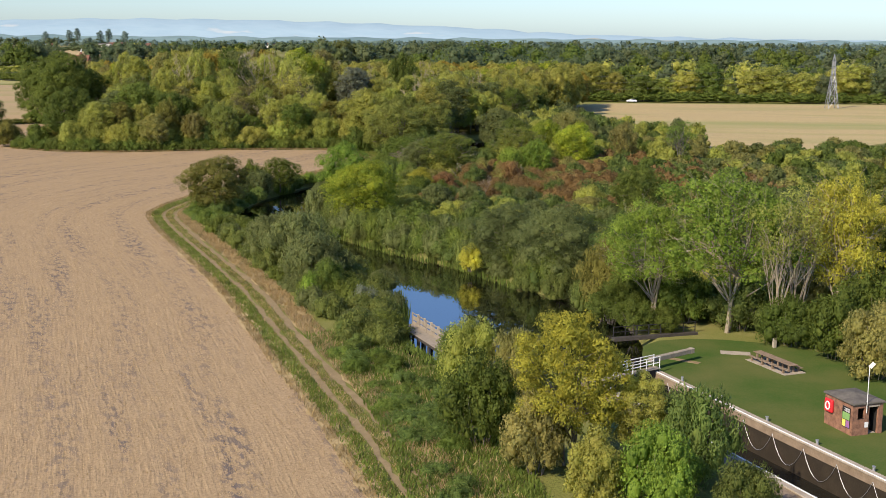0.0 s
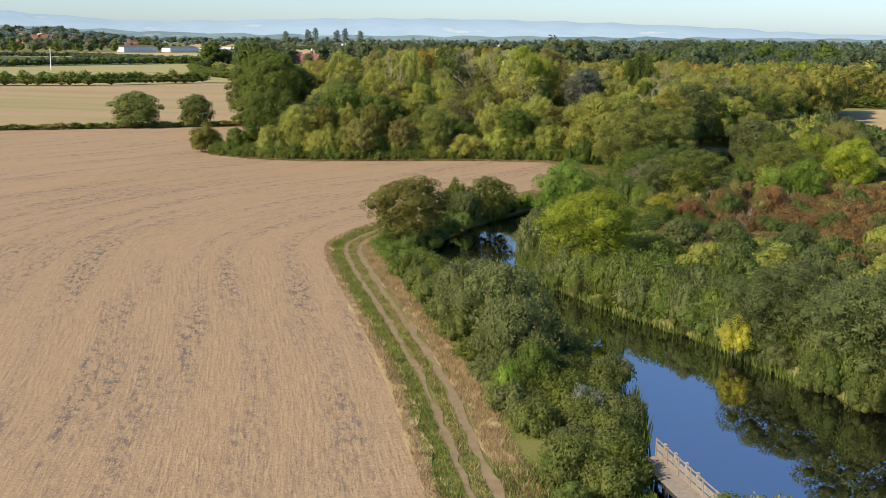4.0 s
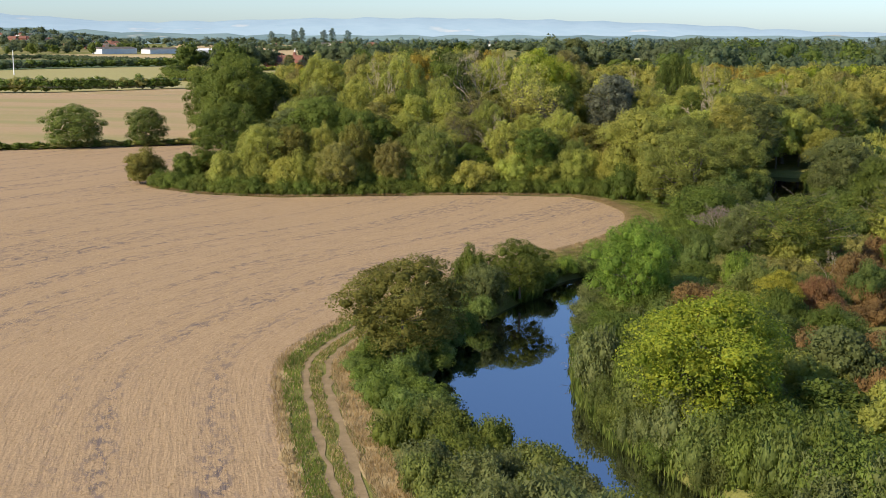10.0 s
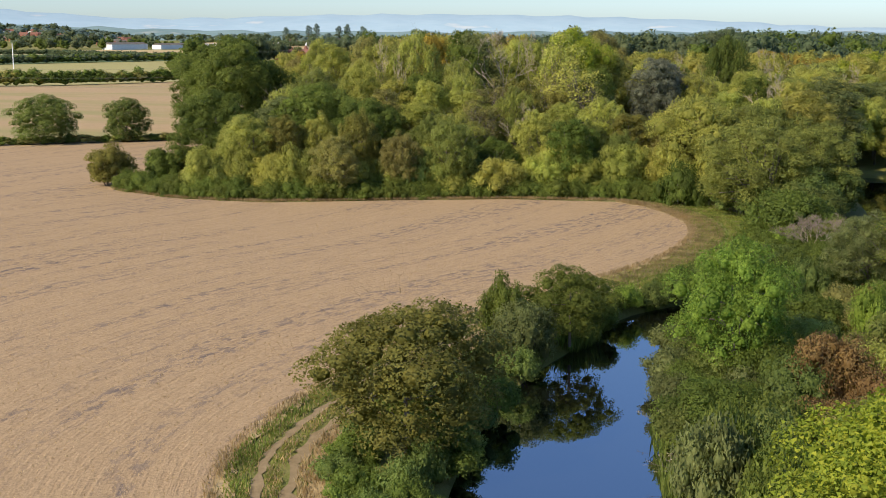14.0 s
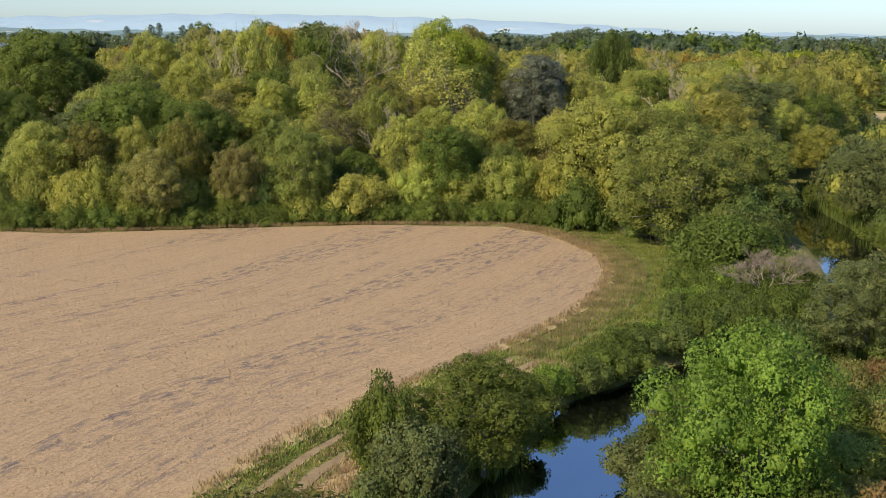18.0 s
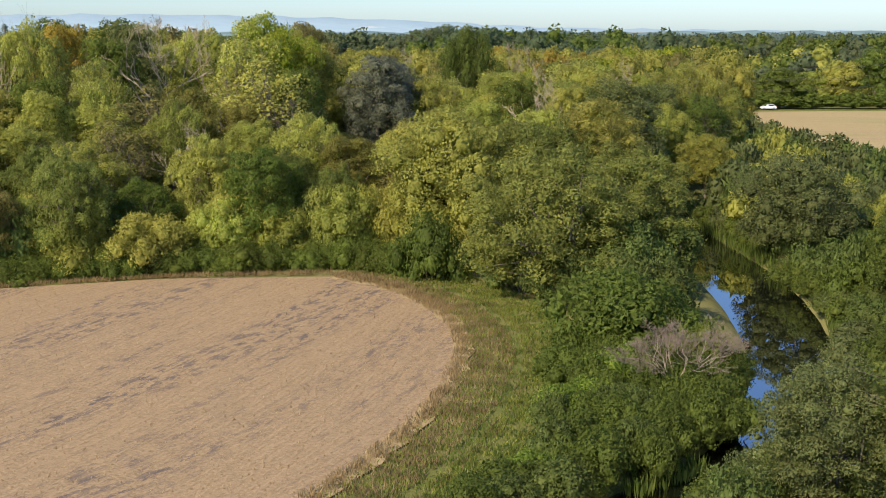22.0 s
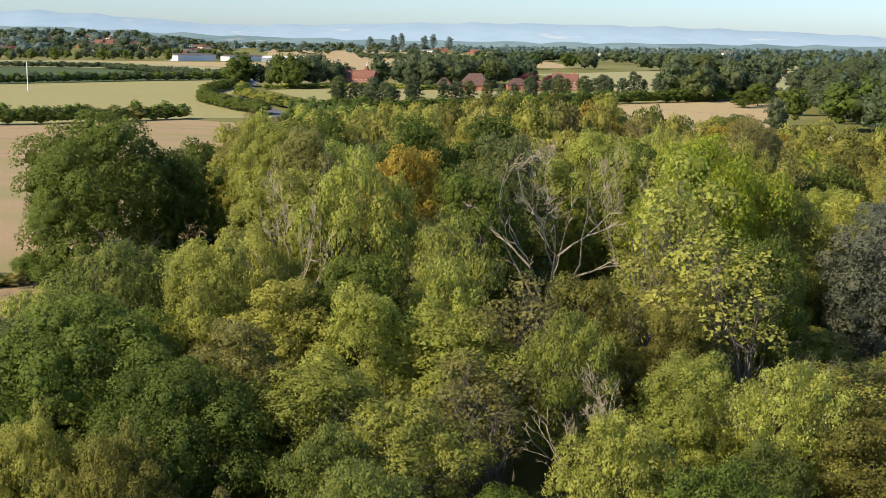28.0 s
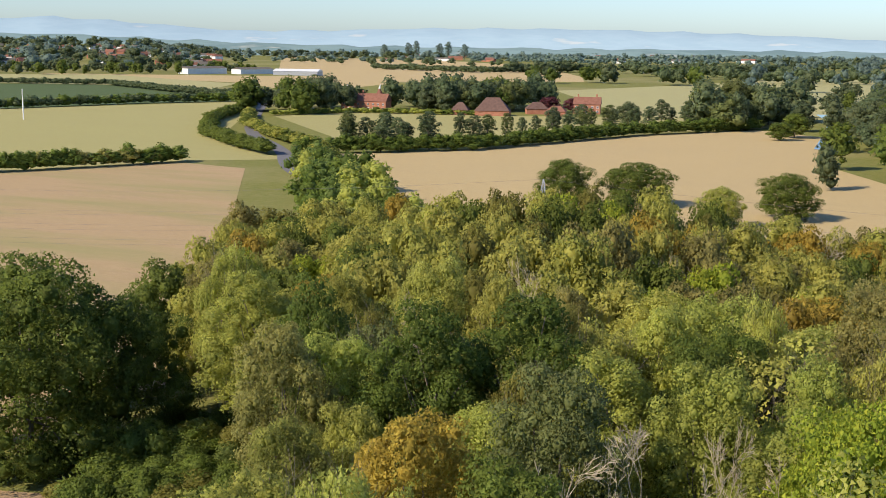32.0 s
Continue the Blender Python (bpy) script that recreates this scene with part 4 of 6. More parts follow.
# right bank
tree("round", -11.8, 172.8, 9.6, 12.6, "maple", "rounded yellow-green field maple over the river")
tree("round", -17.4, 207.0, 9.2, 8.8, "lime", "light green tree at the water's edge")
bush("bush_a", 3.2, 141.4, 3.0, 3.0, "yellow", "small yellow bush at the water's edge")
bush("bush_b", 5.5, 151.0, 5.0, 9.0, "scrub", "green willow scrub on the bank")
bush("low_a", -3.6, 160.0, 3.4, 8.0, "bramble", "wide bramble bank above the river")
bush("low_b", -7.0, 168.0, 3.4, 7.6, "bramble", "wide bramble bank above the river")
tree("feather_a", -3.9, 204.8, 5.6, 4.6, "sallow_yellow", "small sallow turning yellow")
bush("bush_c", -11.6, 202.0, 4.4, 5.8, "russet", "russet-brown bush in the scrub")
tree("open", 0.7, 231.0, 9.5, 12.4, "ash_yellow", "spreading ash with yellowing leaf tips")
bush("bush_b", 0.7, 231.0, 6.5, 9.5, "ash", "green undergrowth below the spreading ash")
tree("open", 15.3, 248.0, 9.5, 12.0, "ash_yellow", "spreading ash with yellowing leaf tips")
bush("bush_b", 15.3, 248.0, 6.5, 9.5, "ash", "green undergrowth below the spreading ash")
bush("bush_a", 12.7, 233.5, 6.0, 5.4, "lime", "bright yellow-green bush in the scrub")
tree("round", 18.0, 235.5, 7.6, 6.4, "lime", "rounded bright green tree")
tree("round", 27.6, 254.7, 9.6, 10.0, "maple", "dark-based field maple with yellow-green top")
tree("round", 28.6, 277.4, 10.6, 10.7, "brown", "brown-tinged rounded oak by the field")
tree("round", 16.3, 275.7, 9.0, 8.8, "bramble", "olive-green rounded tree by the river")
tree("round", 13.9, 297.3, 10.0, 12.5, "willow_grey", "dark grey-green willow by the river")
tree("round", 39.6, 265.8, 9.0, 6.4, "brown", "brown-tinged small oak by the field")
tree("feather_b", -4.8, 235.5, 7.6, 8.0, "willow_grey", "grey-green willow over the narrow channel")
bush("bush_a", -7.0, 216.0, 5.0, 4.0, "lime", "bright green bush in the scrub")
bush("bush_c", 5.4, 220.8, 4.4, 5.6, "russet", "russet bush in the scrub")
bush("bush_c", -0.2, 209.4, 4.0, 5.2, "russet", "russet bush in the scrub")
bush("bush_c", 11.7, 222.6, 4.6, 5.6, "russet", "russet bush in the scrub")
bush("bush_b", -5.4, 209.8, 5.0, 5.8, "scrub", "green sallow in the scrub")
bush("bush_b", 5.6, 214.4, 4.5, 5.0, "scrub", "green sallow in the scrub")
tree("thin", 50.0, 255.0, 10.0, 8.0, "lime", "light green slender tree by the field")
tree("round", 22.0, 262.0, 9.5, 9.0, "maple", "dark green field maple in the scrub")

for x, y, h, w in ((7.0, 200.0, 4.8, 3.2), (2.5, 222.0, 4.6, 3.4), (14.0, 226.0, 4.4, 3.0)):
    tree("bare_b", x, y, h, w, "olive", "thin pale dead sapling in the russet scrub", bark=PALE_BARK)
for x, y, h, w in ((-21.6, 196.0, 1.9, 4.0), (-21.2, 188.5, 1.7, 3.6)):
    tree("bare", x, y, h, w, "olive", "dead branches lying in the river", z=-1.0, name="dead_branches")
# left bank upstream
tree("brush", -7.4, 255.0, 4.6, 8.6, "silver", "leafless grey-brown shrub above the river", bark=PALE_BARK)
bush("bush_c", -8.4, 265.0, 5.4, 10.5, "bramble", "wide willow bush above the river")
bush("bush_c", -5.5, 272.0, 5.0, 7.5, "scrub", "wide willow bush above the river")
bush("bush_b", -5.0, 259.5, 3.0, 4.6, "bramble", "green thicket above the river")

# corner of the wood
tree("feather_b", -11.6, 281.0, 13.6, 15.5, "sallow", "large spreading willow at the corner of the wood", z=-1.2)
for x, y, h, w in ((-11.0, 277.5, 5.0, 6.5), (-7.5, 273.5, 5.0, 8), (-14.5, 286.5, 4.6, 6), (-5.5, 279.0, 6.0, 8), (-13.5, 285.0, 7.0, 9), (-2.0, 284.5, 6.0, 8)):
    bush("bush_b", x, y, h, w, "scrub", "green undergrowth round the large willow", group="undergrowth of the wood")
tree("feather_b", -4.5, 288.5, 12.0, 13.0, "sallow", "large spreading willow beside the river")
tree("round", -19.0, 299.0, 14.2, 15.0, "olive", "dense dark poplar at the wood's edge")
tree("feather_b", -9.5, 299.0, 13.6, 12.0, "sallow", "willow behind the corner of the wood")
bush("low_a", -21.5, 290.5, 4.4, 7.0, "bramble", "dark bramble under the poplar")
tree("tall_a", -4.0, 303.0, 16.0, 10.0, "olive", "olive-green ash at the river")
tree("tall_c", 1.8, 341.0, 17.0, 12.7, "olive", "olive-green ash beside the river")
tree("tall_c", 3.5, 358.0, 17.0, 13.0, "olive", "olive-green ash beside the river")
tree("tall_a", -26.5, 345.0, 19.5, 11.0, "silver", "silver-grey poplar in the wood")
tree("tall_b", -24.5, 351.0, 18.5, 9.0, "silver", "silver-grey poplar in the wood")
tree("oak", -13.0, 372.0, 22.5, 11.0, "oak", "tall dark ivy-clad oak above the wood")
tree("bare", -6.0, 366.0, 20.5, 10.0, "olive", "bare pale tree in the wood", bark=PALE_BARK)
tree("thin", 1.5, 369.0, 18.5, 9.0, "olive", "half-bare slender tree in the wood")
tree("bare_b", 9.0, 366.0, 18.0, 8.0, "olive", "bare brown tree in the wood")

# the wood: trees with a look of their own
tree("oak", -120.0, 377.5, 26.5, 25.0, "oak", "massive dark green oak at the wood's corner", z=-4.5)
tree("oak", -132.0, 392.0, 17.0, 15.0, "oak", "dark green oak beside the track")
tree("oak", -77.0, 306.0, 15.5, 17.0, "oak", "dark green oak in the wood's front")
tree("oak", -67.5, 300.5, 13.5, 13.0, "oak", "dark green oak in the wood's front")
tree("tall_c", -66.0, 339.0, 23.6, 10.5, "orange", "ash with golden autumn leaves")
tree("bare", -53.0, 335.5, 24.0, 14.5, "olive", "large leafless ash with pale branches", bark=PALE_BARK)
tree("bare_b", -46.8, 341.0, 24.0, 11.0, "olive", "large leafless ash with pale branches", bark=PALE_BARK)
tree("oak", -41.0, 344.0, 24.0, 15.0, "maple", "broad yellow-green sycamore in the wood")
tree("feather_a", -43.0, 303.5, 12.2, 7.0, "willow", "pale half-dead willow at the wood's front")
tree("bare_b", -45.7, 308.5, 13.0, 8.0, "olive", "dead white-branched willow at the wood's front", bark=PALE_BARK)
tree("oak", -93.5, 302.5, 14.5, 14.0, "oak", "dark green oak at the front corner of the wood")
tree("oak", -87.0, 299.0, 11.0, 9.0, "oak", "dark green oak at the front corner of the wood")
tree("oak", -113.5, 386.0, 17.5, 15.0, "oak", "dark green oak behind the massive oak", z=-1.0)
for x, y in ((-128, 374), (-122, 371.5), (-116, 374.5), (-111, 380)):
    bush("bush_b", x, y, 3.6, 7.0, "bramble", "bramble skirt under the massive oak")
bush("bush_b", -107.5, 295.0, 6.0, 8.5, "thorn", "rounded olive bush at the field corner")

for x, y, hh, w in ((-72, 386, 23.5, 11), (-76, 370, 23.0, 9), (-58, 418, 19.5, 12), (-40, 452, 19, 12), (-24, 366, 20.0, 9), (-8, 322, 18.5, 8), (-70, 322, 23.0, 9)):
    tree("bare_b", x, y, hh, w, "olive", "leafless tan-twigged ash among the green crowns", bark=PALE_BARK, group="leafless trees of the wood")
for x, y, hh, w in ((7.5, 344.0, 13.0, 11.0), (12.5, 349.0, 12.0, 10.0), (10.0, 357.0, 14.0, 12.0), (16.5, 341.0, 8.5, 9.0), (3.0, 335.5, 11.0, 8.0)):
    tree("oak", x, y, hh, w, "ash", "broad green ash closing in the river's bend")

for x, y in ((-104, 381), (-99, 373), (-94.5, 365), (-109, 388), (-91.5, 356), (-103, 389)):
    bush("bush_b", x, y, 4.2, 8.0, "bramble", "dense bramble in the bay of the wood", group="brambles along the wood")

# hedge trees by the far track
tree("oak", -153.0, 357.0, 12.0, 15.5, "scrub", "rounded green ash by the field track", z=-1.6)
tree("oak", -139.0, 366.0, 11.0, 11.5, "scrub", "green hedge tree by the field track", z=-1.6)
tree("oak", -192.0, 336.0, 11.5, 13.0, "scrub", "green hedge tree beside the gateway", z=-1.6)
tree("oak", -200.0, 334.0, 12.0, 13.0, "scrub", "green hedge tree beside the gateway", z=-1.6)


# ---- scattered growth ----
def scatter(poly, spacing, seed, tries=30000, avoid=None, gap=0.0):
    """Seeded points in an outline, none nearer than spacing to another."""
    r = random.Random(seed)
    xs_, ys_ = [p[0] for p in poly], [p[1] for p in poly]
    cell, out = {}, []
    for _ in range(tries):
        x, y = r.uniform(min(xs_), max(xs_)), r.uniform(min(ys_), max(ys_))
        k = (int(x // spacing), int(y // spacing))
        if any((x - a) ** 2 + (y - b) ** 2 < spacing ** 2 for i in (-1, 0, 1) for j in (-1, 0, 1) for a, b in cell.get((k[0] + i, k[1] + j), ())):
            continue
        cell.setdefault(k, []).append((x, y))
        out.append((x, y))
    a = np.array(out)
    ok = in_poly(a[:, 0], a[:, 1], poly)
    if avoid:
        d, _, _ = line_dist(a[:, 0], a[:, 1], avoid, True)
        ok &= ~in_poly(a[:, 0], a[:, 1], avoid) & (d > gap)
    return [tuple(p) for p in a[ok]]


WOOD = [(-30, 298), (-45, 294), (-60, 290), (-78, 285), (-86, 286), (-90, 294), (-88, 312), (-78, 330), (-80, 350), (-92, 378), (-110, 394), (-124, 408), (-124, 436), (-132, 452), (-112, 472), (-86, 454), (-36, 464), (15, 485), (58, 488), (44, 425), (26, 365), (14, 352), (3, 330), (-2, 302), (-16, 296)]
KEEP_CLEAR = [(-45.7, 308.5), (-53, 335.5), (-66, 339), (-55, 341), (-50, 345), (-41, 344), (-122, 377), (-77, 306), (-67.5, 300.5), (-95, 312), (-26, 347), (-13, 372), (-43, 303)]
wr = random.Random(11)
back_rows, scrub_rows = [], []
WOOD_FRONT = [(-2, 296), (-30, 297.5), (-45, 293.5), (-60, 289.5), (-78, 284), (-92, 285), (-104, 292)]
for x, y in scatter(WOOD, 5.3, 5, 14000, RIVER, 2.5):
    if any((x - a) ** 2 + (y - b) ** 2 < 36 for a, b in KEEP_CLEAR):
        continue
    low = (abs(x + 52) < 6.5 and 323 < y < 342) or (abs(x + 26) < 8 and 314 < y < 348)
    depth = float(line_dist(np.array([x]), np.array([y]), WOOD_FRONT)[0][0])
    k = wr.random()
    tall = min(23.0, 10.5 + depth * 0.31) if x < -32 else min(17.0, 11.0 + depth * 0.22)
    if x < -66 and y < 355:
        tall = min(tall, max(6.5, 8.0 + 0.85 * (x + 92)))
    if low:
        tall = min(tall, 11.0)
    if depth < 11:
        h, w = wr.uniform(8.0, 12.5), wr.uniform(6.0, 9.0)
        leaf = wr.choice(["willow", "olive", "sallow", "willow", "sallow", "thorn", "brown", "bramble"])
        if abs(x + 46) < 6:
            tall = min(tall, 8.0)
        tree(wr.choice(["feather_a", "feather_b"]), x, y, min(h, tall), w, leaf, "yellow-green willow at the front of the wood", group="willows along the wood")
    elif y < 392:
        h, w = tall * wr.uniform(0.74, 1.06), wr.uniform(7.0, 11.5)
        leaf = wr.choice(["ash", "ash", "olive", "olive", "sallow", "willow", "ash", "bramble", "olive", "thorn", "ash", "brown", "oak", "willow_grey"])
        shape = wr.choice(["tall_a", "tall_b", "tall_c", "tall_c", "open"]) if k > 0.16 else wr.choice(["open", "thin"])
        tree(shape, x, y, h, w, leaf, "leafy ash tree in the crowded wood", group="trees of the wood")
    else:
        h, w = wr.uniform(14.5, 18.5) + 5.5 * math.exp(-((x + 76) / 22) ** 2), wr.uniform(7.5, 11.5)
        leaf = wr.choice(["ash", "olive", "ash", "maple", "olive", "bramble", "willow", "ash", "thorn", "oak", "brown", "orange"])
        back_rows.append((TREES[wr.choice(["far_a", "far_b"])], x, y, h, w, leaf))

# undergrowth that closes the wood's front
for i, (x, y) in enumerate(soften([(-6, 292), (-16, 296), (-30, 299.5), (-45, 296), (-60, 292), (-78, 286.5), (-90, 288)], times=3)):
    bush(("bush_a", "bush_b", "bush_c")[i % 3], x + wr.uniform(-0.8, 0.8), y + 1.0 + wr.uniform(-1.0, 2.5), wr.uniform(4.0, 7.0), wr.uniform(6.0, 8.0), wr.choice(["willow", "olive", "scrub", "ash"]), "willow and thorn undergrowth at the wood's front", group="undergrowth of the wood")

# low brambles along the wood's foot
for i, (x, y) in enumerate(soften([(-22, 292), (-30, 296), (-45, 292.8), (-60, 288.8), (-78, 283), (-92, 284.3), (-103, 291)], times=3)):
    bush(("low_a", "low_b")[i % 2], x + wr.uniform(-0.8, 0.8), y + 1.2 + wr.uniform(-0.4, 0.8), wr.uniform(1.6, 2.6), wr.uniform(4.5, 6.0), "bramble", "dark green bramble at the foot of the wood", group="brambles along the wood")

# scrub right of the river
SCRUB = [(19, 118), (10, 136), (-5, 158), (-16, 173), (-19, 182), (-20.5, 200), (-20, 218), (-9, 238), (4, 254), (10, 270), (13, 292), (12, 318), (24, 360), (40, 400), (40, 375), (46, 330), (66, 298), (92, 292), (112, 300), (110, 200), (70, 130), (46, 118), (30, 116)]
for x, y in scatter(SCRUB, 3.5, 6, 18000, RIVER, 1.7):
    red = 1.2 * math.exp(-(((x - 24) / 42) ** 2 + ((y - 222) / 42) ** 2) ** 2)
    k = wr.random()
    shore = float(line_dist(np.array([x]), np.array([y]), RIGHT_BANK)[0][0])
    if x > 60 and k < 0.4:
        continue
    if y > 300:
        row = ("bush_b", wr.uniform(4, 7), wr.uniform(5, 7), wr.choice(["willow_grey", "olive", "scrub"]), "dense green riverside bush")
    elif shore > 7 and k < red * 0.85:
        row = (wr.choice(["bush_c", "low_b", "low_a", "low_b"]), wr.uniform(1.6, 2.8), wr.uniform(4.0, 6.0), wr.choice(["russet", "russet", "russet", "brown", "scrub"]), "russet dogwood bush in the scrub")
    elif shore < 9:
        row = (wr.choice(["low_a", "low_b", "bush_c"]), wr.uniform(1.8, 3.4), wr.uniform(4.5, 6.5), wr.choice(["bramble", "scrub", "scrub", "bramble"]), "bramble and willow scrub on the bank")
    else:
        row = (wr.choice(["bush_a", "bush_b", "bush_c"]), wr.uniform(2.4, 4.6), wr.uniform(4.5, 7.0), wr.choice(["bramble", "scrub", "olive", "willow_grey", "ash", "brown"]), "mixed green bush in the scrub")
    shape, h, w, leaf, label = row
    if 236 < y < 276 and shore < 8:
        shape, h, w = "low_a", 0.5 * h, 0.8 * w
    if shore < 6.5 and y < 250:
        bush(shape, x, y, h, w, leaf, label, group="riverside scrub")
    else:
        if x < 22 and 186 < y < 238:
            shape = "fine_" + shape
        elif 262 < y < 312 and x < 60:
            shape = shape if shape.startswith("low") else wr.choice(["bush_a", "bush_b"])
        elif x > 34 or y > 262:
            shape = "far_low" if shape.startswith("low") else wr.choice(["far_bush_a", "far_bush_b"])
        scrub_rows.append((BUSHES[shape], x, y, h, w, leaf))
# overhanging growth at the water's edge
for i, (x, y) in enumerate(offset_line(soften(RIGHT_BANK[5:18], times=2), -0.9)):
    if i % 2 == 0:
        bush(("low_a", "low_b")[i % 4 // 2], x, y, wr.uniform(1.3, 2.2), wr.uniform(3.2, 4.2), wr.choice(["scrub", "bramble", "willow_grey"]), "bramble and sedge hanging over the water", -0.6, "riverside scrub")

# thicket that fills the bank between track and water
def thicket(name, poly, spacing, seed, h1, h2, w1, w2, leaves, label, shapes=("mid_low_a", "mid_low_b"), z=-0.15):
    r = random.Random(seed)
    rows = []
    for x, y in scatter(poly, spacing, seed, 9000):
        if (x + 36) ** 2 + (y - 187.5) ** 2 < 6:
            continue
        patch = 0.5 + 0.5 * math.sin(x * 0.45 + 1.3 * math.sin(y * 0.21)) * math.sin(y * 0.37)
        h = h1 + (h2 - h1) * min(1.0, 0.6 * patch + 0.5 * r.random())
        H, R, me = BUSHES[r.choice(shapes)]
        rows.append((me, H, R, x, y, z, h, r.uniform(w1, w2), r.choice(leaves)))
    THICKETS.append((name, rows, label))


THICKETS = []
BANK_FOOT = offset_line(soften(LEFT_BANK, times=2), 0.4)
TRACK_SIDE = offset_line(EDGE_S, 7.3)
thicket("bramble_thicket", [p for p in TRACK_SIDE if 103 < p[1] < 172] + [p for p in BANK_FOOT if 103 < p[1] < 170][::-1], 2.5, 71, 1.1, 2.6, 3.4, 5.0, ["bramble", "bramble", "scrub", "scrub", "willow_grey"], "green bramble and sallow thicket on the bank")
thicket("bramble_thicket", [p for p in offset_line(EDGE_S, 6.6) if 172 <= p[1] < 214] + [p for p in BANK_FOOT if 170 < p[1] < 214][::-1], 2.3, 72, 0.9, 1.9, 3.0, 4.2, ["bramble", "scrub", "bramble", "scrub"], "low green bramble on the bank")
thicket("bramble_mound", [p for p in offset_line(EDGE_S, 7.2) if 214 <= p[1] < 256] + [(-14.2, 262), (-12.5, 268), (-3, 268), (-2.5, 258)] + [p for p in BANK_FOOT if 217 < p[1] < 254][::-1], 1.75, 73, 1.1, 2.1, 3.0, 4.4, ["bramble", "bramble", "scrub", "bramble", "lime"], "dense green bramble mound above the river")
thicket("rough_herbs", [(-8.5, 103), (-2, 96), (0.5, 88), (1.0, 76), (3.5, 66), (8, 56), (4.6, 56), (0.0, 70), (-4.2, 86), (-9.6, 102)], 2.0, 76, 0.45, 1.2, 2.2, 3.6, ["scrub", "bramble", "bank_grass", "scrub"], "rough green herbs and young bramble beside the track")
RIGHT_S = soften(RIGHT_BANK, times=2)
for y1, y2, h1, h2, foot_ in ((122, 188, 2.2, 4.2, -0.8), (188, 330, 0.9, 1.9, -0.2)):
    thicket("bramble_bank", [p for p in offset_line(RIGHT_S, foot_) if y1 < p[1] < y2] + [p for p in offset_line(RIGHT_S, -6.5) if y1 < p[1] < y2][::-1], 2.5, 75, h1, h2, 3.6, 5.0, ["bramble", "scrub", "bramble", "willow_grey"], "bramble and sallow covering the river bank")
thicket("thorn_thicket", [(-104.5, 298), (-100.5, 330), (-102.5, 350), (-111.5, 371), (-114, 384), (-95, 384), (-84, 352), (-79, 330), (-89, 310)], 4.0, 74, 2.2, 5.5, 5.5, 8.0, ["bramble", "oak", "olive", "scrub", "thorn"], "dense bramble and thorn in the bay of the wood", ("bush_a", "bush_b", "bush_c"))


# ---- grass, reeds and straw ----
def blades(name, pts, h, w, leaf, label, seed, lean=0.35, category="grass"):
    """Upright folded blades at the given feet (x, y, z), joined."""
    r = np.random.default_rng(seed)
    p = np.array(pts, float)
    n = len(p)
    a = r.uniform(0, 2 * np.pi, n)
    hh = h * r.uniform(0.55, 1.25, (n, 1))
    ww = w * r.uniform(0.6, 1.3, (n, 1))
    side = np.stack([np.cos(a), np.sin(a), np.zeros(n)], -1) * ww
    tip = p + np.stack([r.normal(0, lean, n), r.normal(0, lean, n), np.ones(n)], -1) * hh
    mid = p * 0.55 + tip * 0.45
    ob = new(name, quads(name, np.stack([p, mid + side, tip, mid - side], 1), LEAF[leaf]))
    return tagged(ob, label, category, kind="stuff")


def band_points(line, d1, d2, n, seed, zf=None, skip=(), spread=0.0):
    """n random feet beside a line, between d1 and d2 metres to its right."""
    r = np.random.default_rng(seed)
    pts = np.array(line)
    seg = np.hypot(*(pts[1:] - pts[:-1]).T)
    cum = np.concatenate([[0], np.cumsum(seg)])
    s = r.uniform(0, cum[-1], n)
    i = np.clip(np.searchsorted(cum, s) - 1, 0, len(seg) - 1)
    t = ((s - cum[i]) / seg[i])[:, None]
    base = pts[i] * (1 - t) + pts[i + 1] * t
    way = (pts[i + 1] - pts[i]) / seg[i][:, None]
    d = r.uniform(d1, d2, n)
    for lo, hi in skip:
        d = np.where((d > lo) & (d < hi), hi + r.uniform(0, 0.8, n), d)
    xy = base + np.stack([way[:, 1], -way[:, 0]], -1) * d[:, None]
    # clumps
    k = np.sin(xy[:, 0] * 1.7 + 3 * np.sin(xy[:, 1] * 0.31)) * np.sin(xy[:, 1] * 1.3 + 2 * np.sin(xy[:, 0] * 0.43))
    xy = xy[k > r.uniform(-1.3, 0.3, n)]
    z = ground_z(xy[:, 0], xy[:, 1]) if zf is None else np.full(len(xy), zf)
    return np.concatenate([xy, z[:, None]], 1)


SIDE = [p for p in EDGE_S if p[1] > 50]
CUT = next(i for i, q in enumerate(SIDE) if q[1] > 237)
SIDE_A, SIDE_B = SIDE[:CUT + 1], SIDE[CUT:]
RUTS = ((2.0, 2.65), (3.6, 4.4))
blades("dry_fringe", band_points(SIDE, -0.4, 0.5, 15000, 31, 0.1), 0.36, 0.03, "straw", "tall dry grass along the stubble", 32)
blades("verge_grass", band_points(SIDE_A, 0.4, 3.7, 26000, 33, 0.03, RUTS), 0.22, 0.04, "grass", "rough green verge grass", 34)
blades("verge_green", band_points(SIDE_A, 0.4, 1.9, 16000, 63, 0.03), 0.34, 0.04, "bank_grass", "lush green strip between field and track", 64)
blades("verge_straw", band_points(SIDE_A, 4.4, 6.6, 34000, 35, 0.03), 0.42, 0.03, "straw", "dry seeding grass in the verge", 36)
blades("verge_dry", band_points(SIDE_A, 0.2, 3.7, 24000, 65, 0.03, RUTS), 0.24, 0.03, "straw", "dry grass mixed into the verge", 66)
blades("tip_grass", band_points(SIDE_B, 0.4, 9.0, 34000, 43, 0.03, ((3.75, 4.35),)), 0.22, 0.04, "grass", "green grass at the field's tip", 44)
